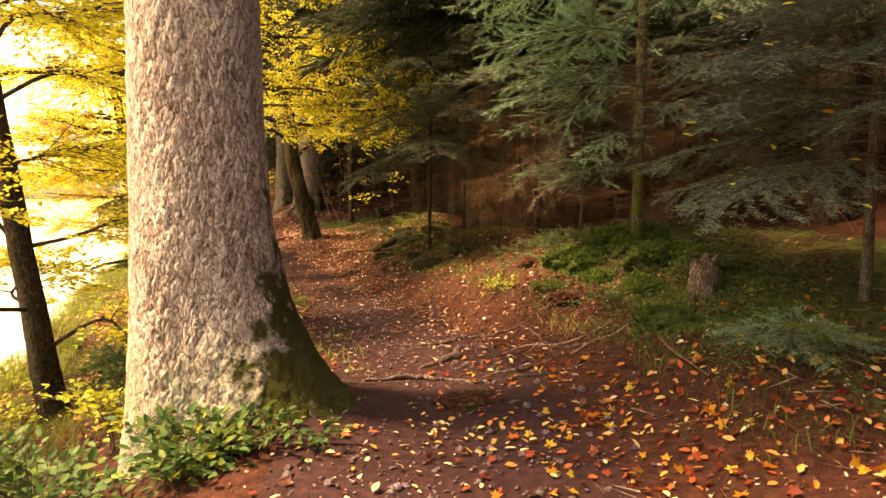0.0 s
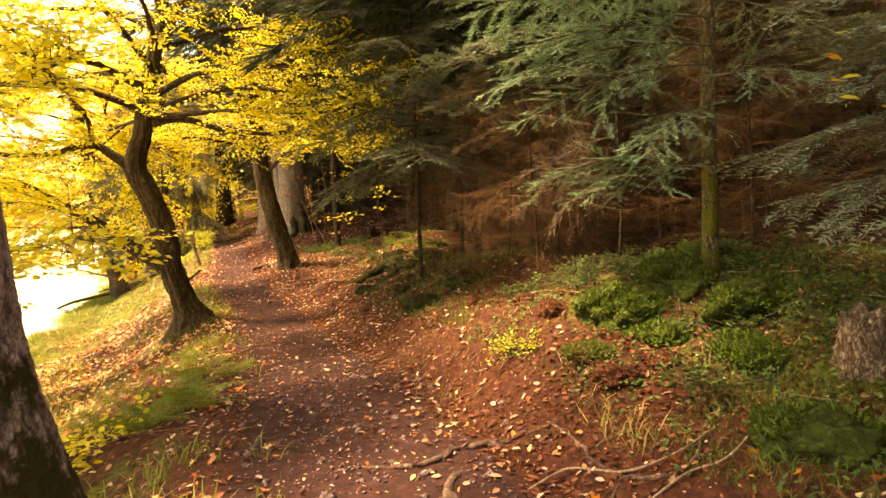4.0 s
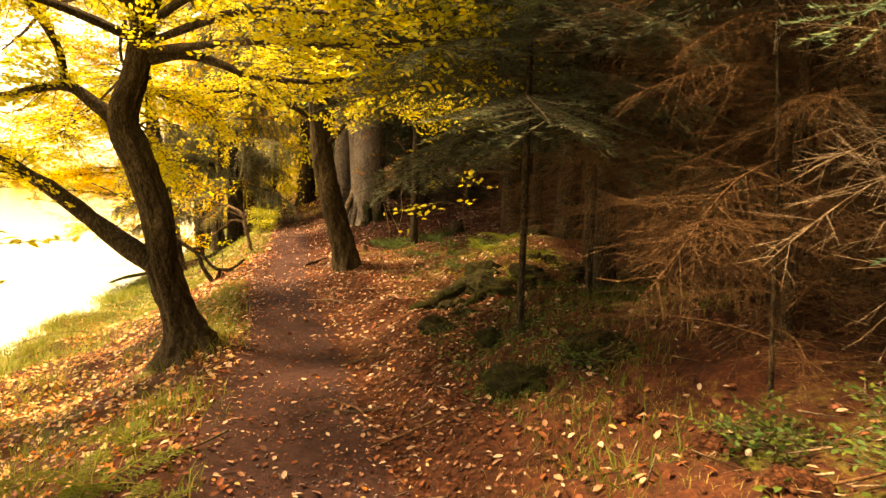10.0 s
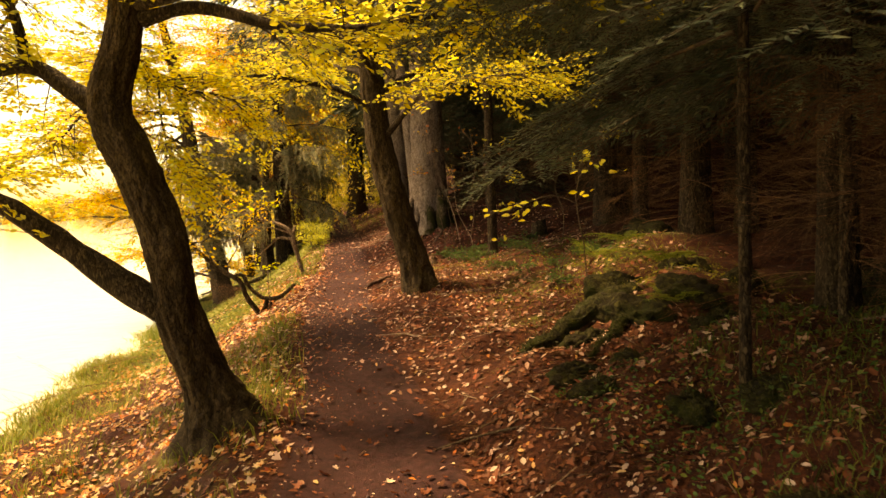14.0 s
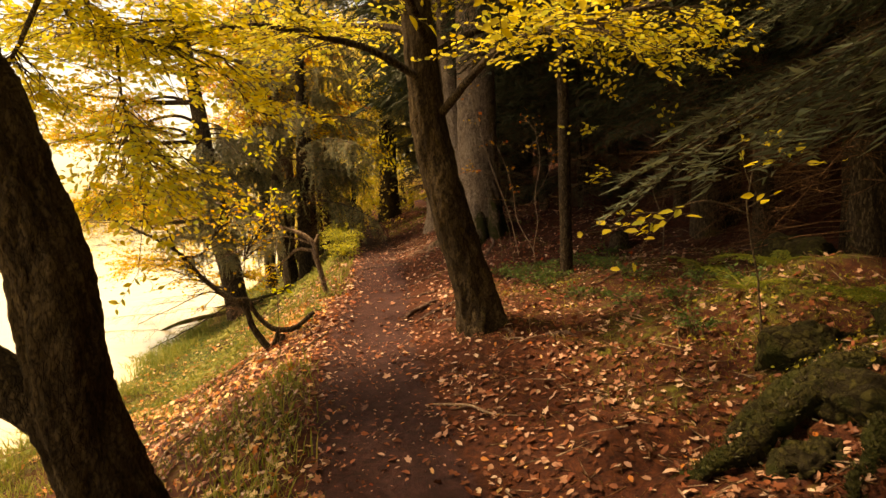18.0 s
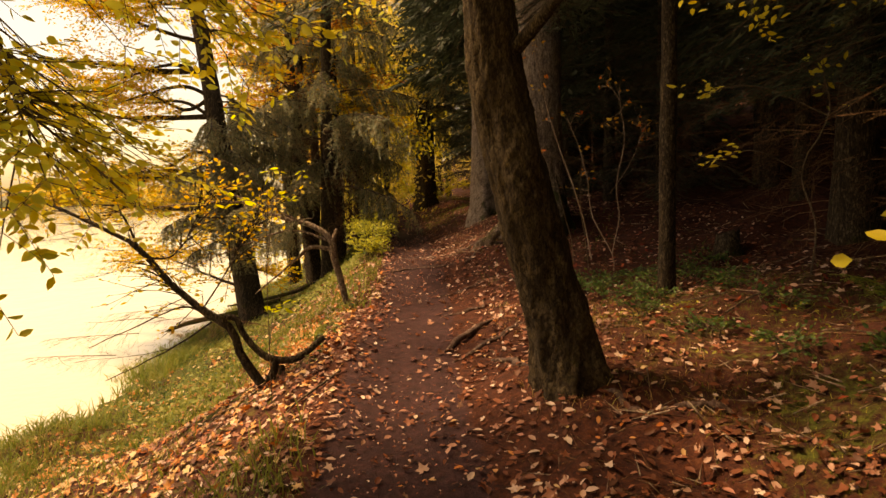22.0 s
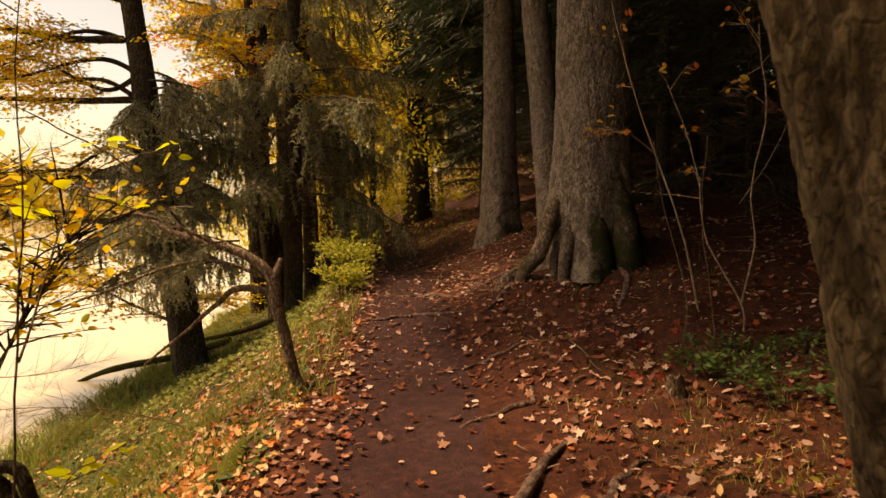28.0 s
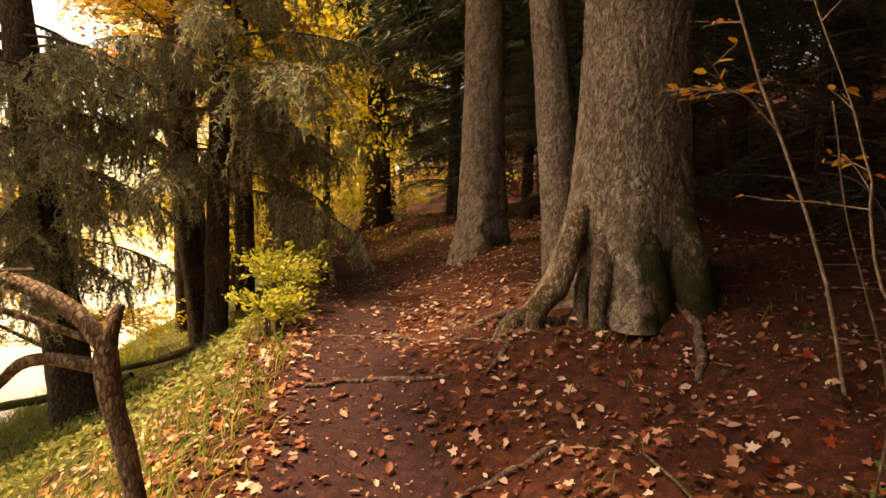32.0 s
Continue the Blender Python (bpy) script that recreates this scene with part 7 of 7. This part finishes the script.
grass("moss_cover", "green moss and short herbs between the hummocks", MOSS, 22000, 5.2, 8.8, 1.5, 3.8, 0.045, 447, patchy(1.6, 0.45, 0.8), "moss")
carpet("slope_herbs", "small green leaves of low plants between the hummocks", LEAF, GREEN_LEAF, 5000, 5.0, 8.6, 1.4, 3.8, 0.04, 448, patchy(1.9, 0.35, 0.9), 0.7, 0.04, "herbs")
grass("moss_cover", "green moss at the edge of the leafy path", MOSS, 12000, 18.6, 21.0, 1.35, 3.2, 0.035, 442, patchy(2.2, 0.25, 0.9), "moss")
grass("moss_cover", "green moss and short grass beside the dark earth", MOSS, 9000, 2.4, 5.4, 1.3, 3.2, 0.04, 443, patchy(2.0, 0.2, 0.9), "moss")
carpet("fallen_leaves", "brown and orange maple leaves among moss beside the path", MAPLE, LITTER_LEAF, 500, 18.2, 21.5, 0.8, 3.3, 0.055, 444, patchy(1.5, 0.5, 0.7), 0.5)
carpet("fallen_leaves", "bright orange leaves heaped on the edge of the bank", MAPLE, BRIGHT_LITTER, 2200, 17.8, 20.6, -2.3, -0.7, 0.066, 445, lambda u, y: np.exp(-((u + 1.35) / 0.45) ** 2 - ((y - 19.2) / 0.8) ** 2), 0.5, 0.03)
grass("moss_cover", "patches of green moss between fallen leaves", MOSS, 9000, 18.5, 23, 1.9, 4.2, 0.04, 423, patchy(1.6, 0.3, 0.9), "moss")
carpet("fallen_leaves", "red and orange leaves among low green plants", MAPLE, RED_LEAF, 150, 18.5, 23, 1.6, 4.2, 0.07, 424, None, 0.5)


grass("moss_cover", "yellow-green moss and low herbs over the bank", YELLOW_MOSS, 27000, 14.6, 20.0, 1.5, 4.6, 0.045, 425, lambda u, y: np.clip(0.55 + 0.6 * PATCHES(u * 1.2, y * 1.2, 15), 0, 1) * np.interp(u, [1.5, 2.1, 3.6, 4.6], [0.1, 0.8, 1, 0.4]), "moss")
carpet("moss_cover", "small yellow-green leaves of herbs on the bank", LEAF, YELLOW_MOSS, 3000, 14.8, 19.2, 1.6, 4.4, 0.035, 426, patchy(1.3, 0.4, 0.8), 0.6, 0.05, "herbs")
PEBBLE = (np.array([[0.5, 0, 0], [0, 0.4, 0.02], [-0.45, 0.05, 0], [0.05, -0.42, 0], [0.02, 0, 0.3], [0, 0, -0.25]]),
          np.array([[0, 1, 4], [1, 2, 4], [2, 3, 4], [3, 0, 4], [1, 0, 5], [2, 1, 5], [3, 2, 5], [0, 3, 5]]))
STONE = bark_material("path_stone", (0.06, 0.036, 0.042), (0.13, 0.085, 0.095), (0.24, 0.18, 0.19), moss_edge=3.0, cell=60.0, stretch=1.0, relief=0.4)
carpet("path_stones", "small purple-grey stones trodden into the path", PEBBLE, STONE, 5200, 1.0, 12, -1.1, 1.3, 0.035, 427, lambda u, y: np.clip(1.1 - np.abs(u) / 1.2, 0, 1) * np.clip(0.5 + 0.6 * PATCHES(u * 1.5, y * 1.5, 18), 0, 1), 0.3, 0.0, "stones")
carpet("earth_crumbs", "crumbs and small clods of red earth on the slope", PEBBLE, RED_CLOD, 1700, 4.5, 14, 0.8, 3.4, 0.036, 432, patchy(1.1, 0.45, 0.7), 0.4, 0.0, "earth")
carpet("path_stones", "larger stones set in the trodden path", PEBBLE, STONE, 260, 1.2, 9, -0.9, 1.2, 0.085, 428, None, 0.25, -0.006, "stones")


def sticks(n, seed):
    r = random.Random(seed)
    meshes = []
    for k in range(4):
        meshes.append(mesh_np("stick", *tube(curve([(-0.5, 0, 0), (-0.1, 0.04 * (k - 1), 0.02), (0.2, -0.03 * k, 0.01), (0.5, 0.03, 0)], 14), [0.012, 0.010, 0.004], 6, 0.1, k), (DEAD_TWIG, TWIG, PALE_TWIG, TWIG)[k]))
    for k in range(n):
        y = r.uniform(4, 27)
        u = r.choice([r.uniform(0.4, 4.0), r.uniform(-2.5, -0.6)])
        x = u + float(path_x(y))
        ob = tagged(new("stick", meshes[k % 4]), "thin dry stick lying on the forest floor", "stick", "fallen sticks")
        s, rz = r.uniform(0.3, 1.0), r.uniform(0, 360)
        e = 0.3 * s
        c, q = math.cos(radians(rz)), math.sin(radians(rz))
        z0, z1 = float(ground_z(x - e * c, y - e * q)), float(ground_z(x + e * c, y + e * q))
        ob.matrix_world = pose(x, y, max((z0 + z1) / 2, float(ground_z(x, y))) + 0.006, 0, -math.degrees(math.atan2(z1 - z0, 2 * e)), rz) @ Matrix.Diagonal((s, s, s, 1))


sticks(70, 8)
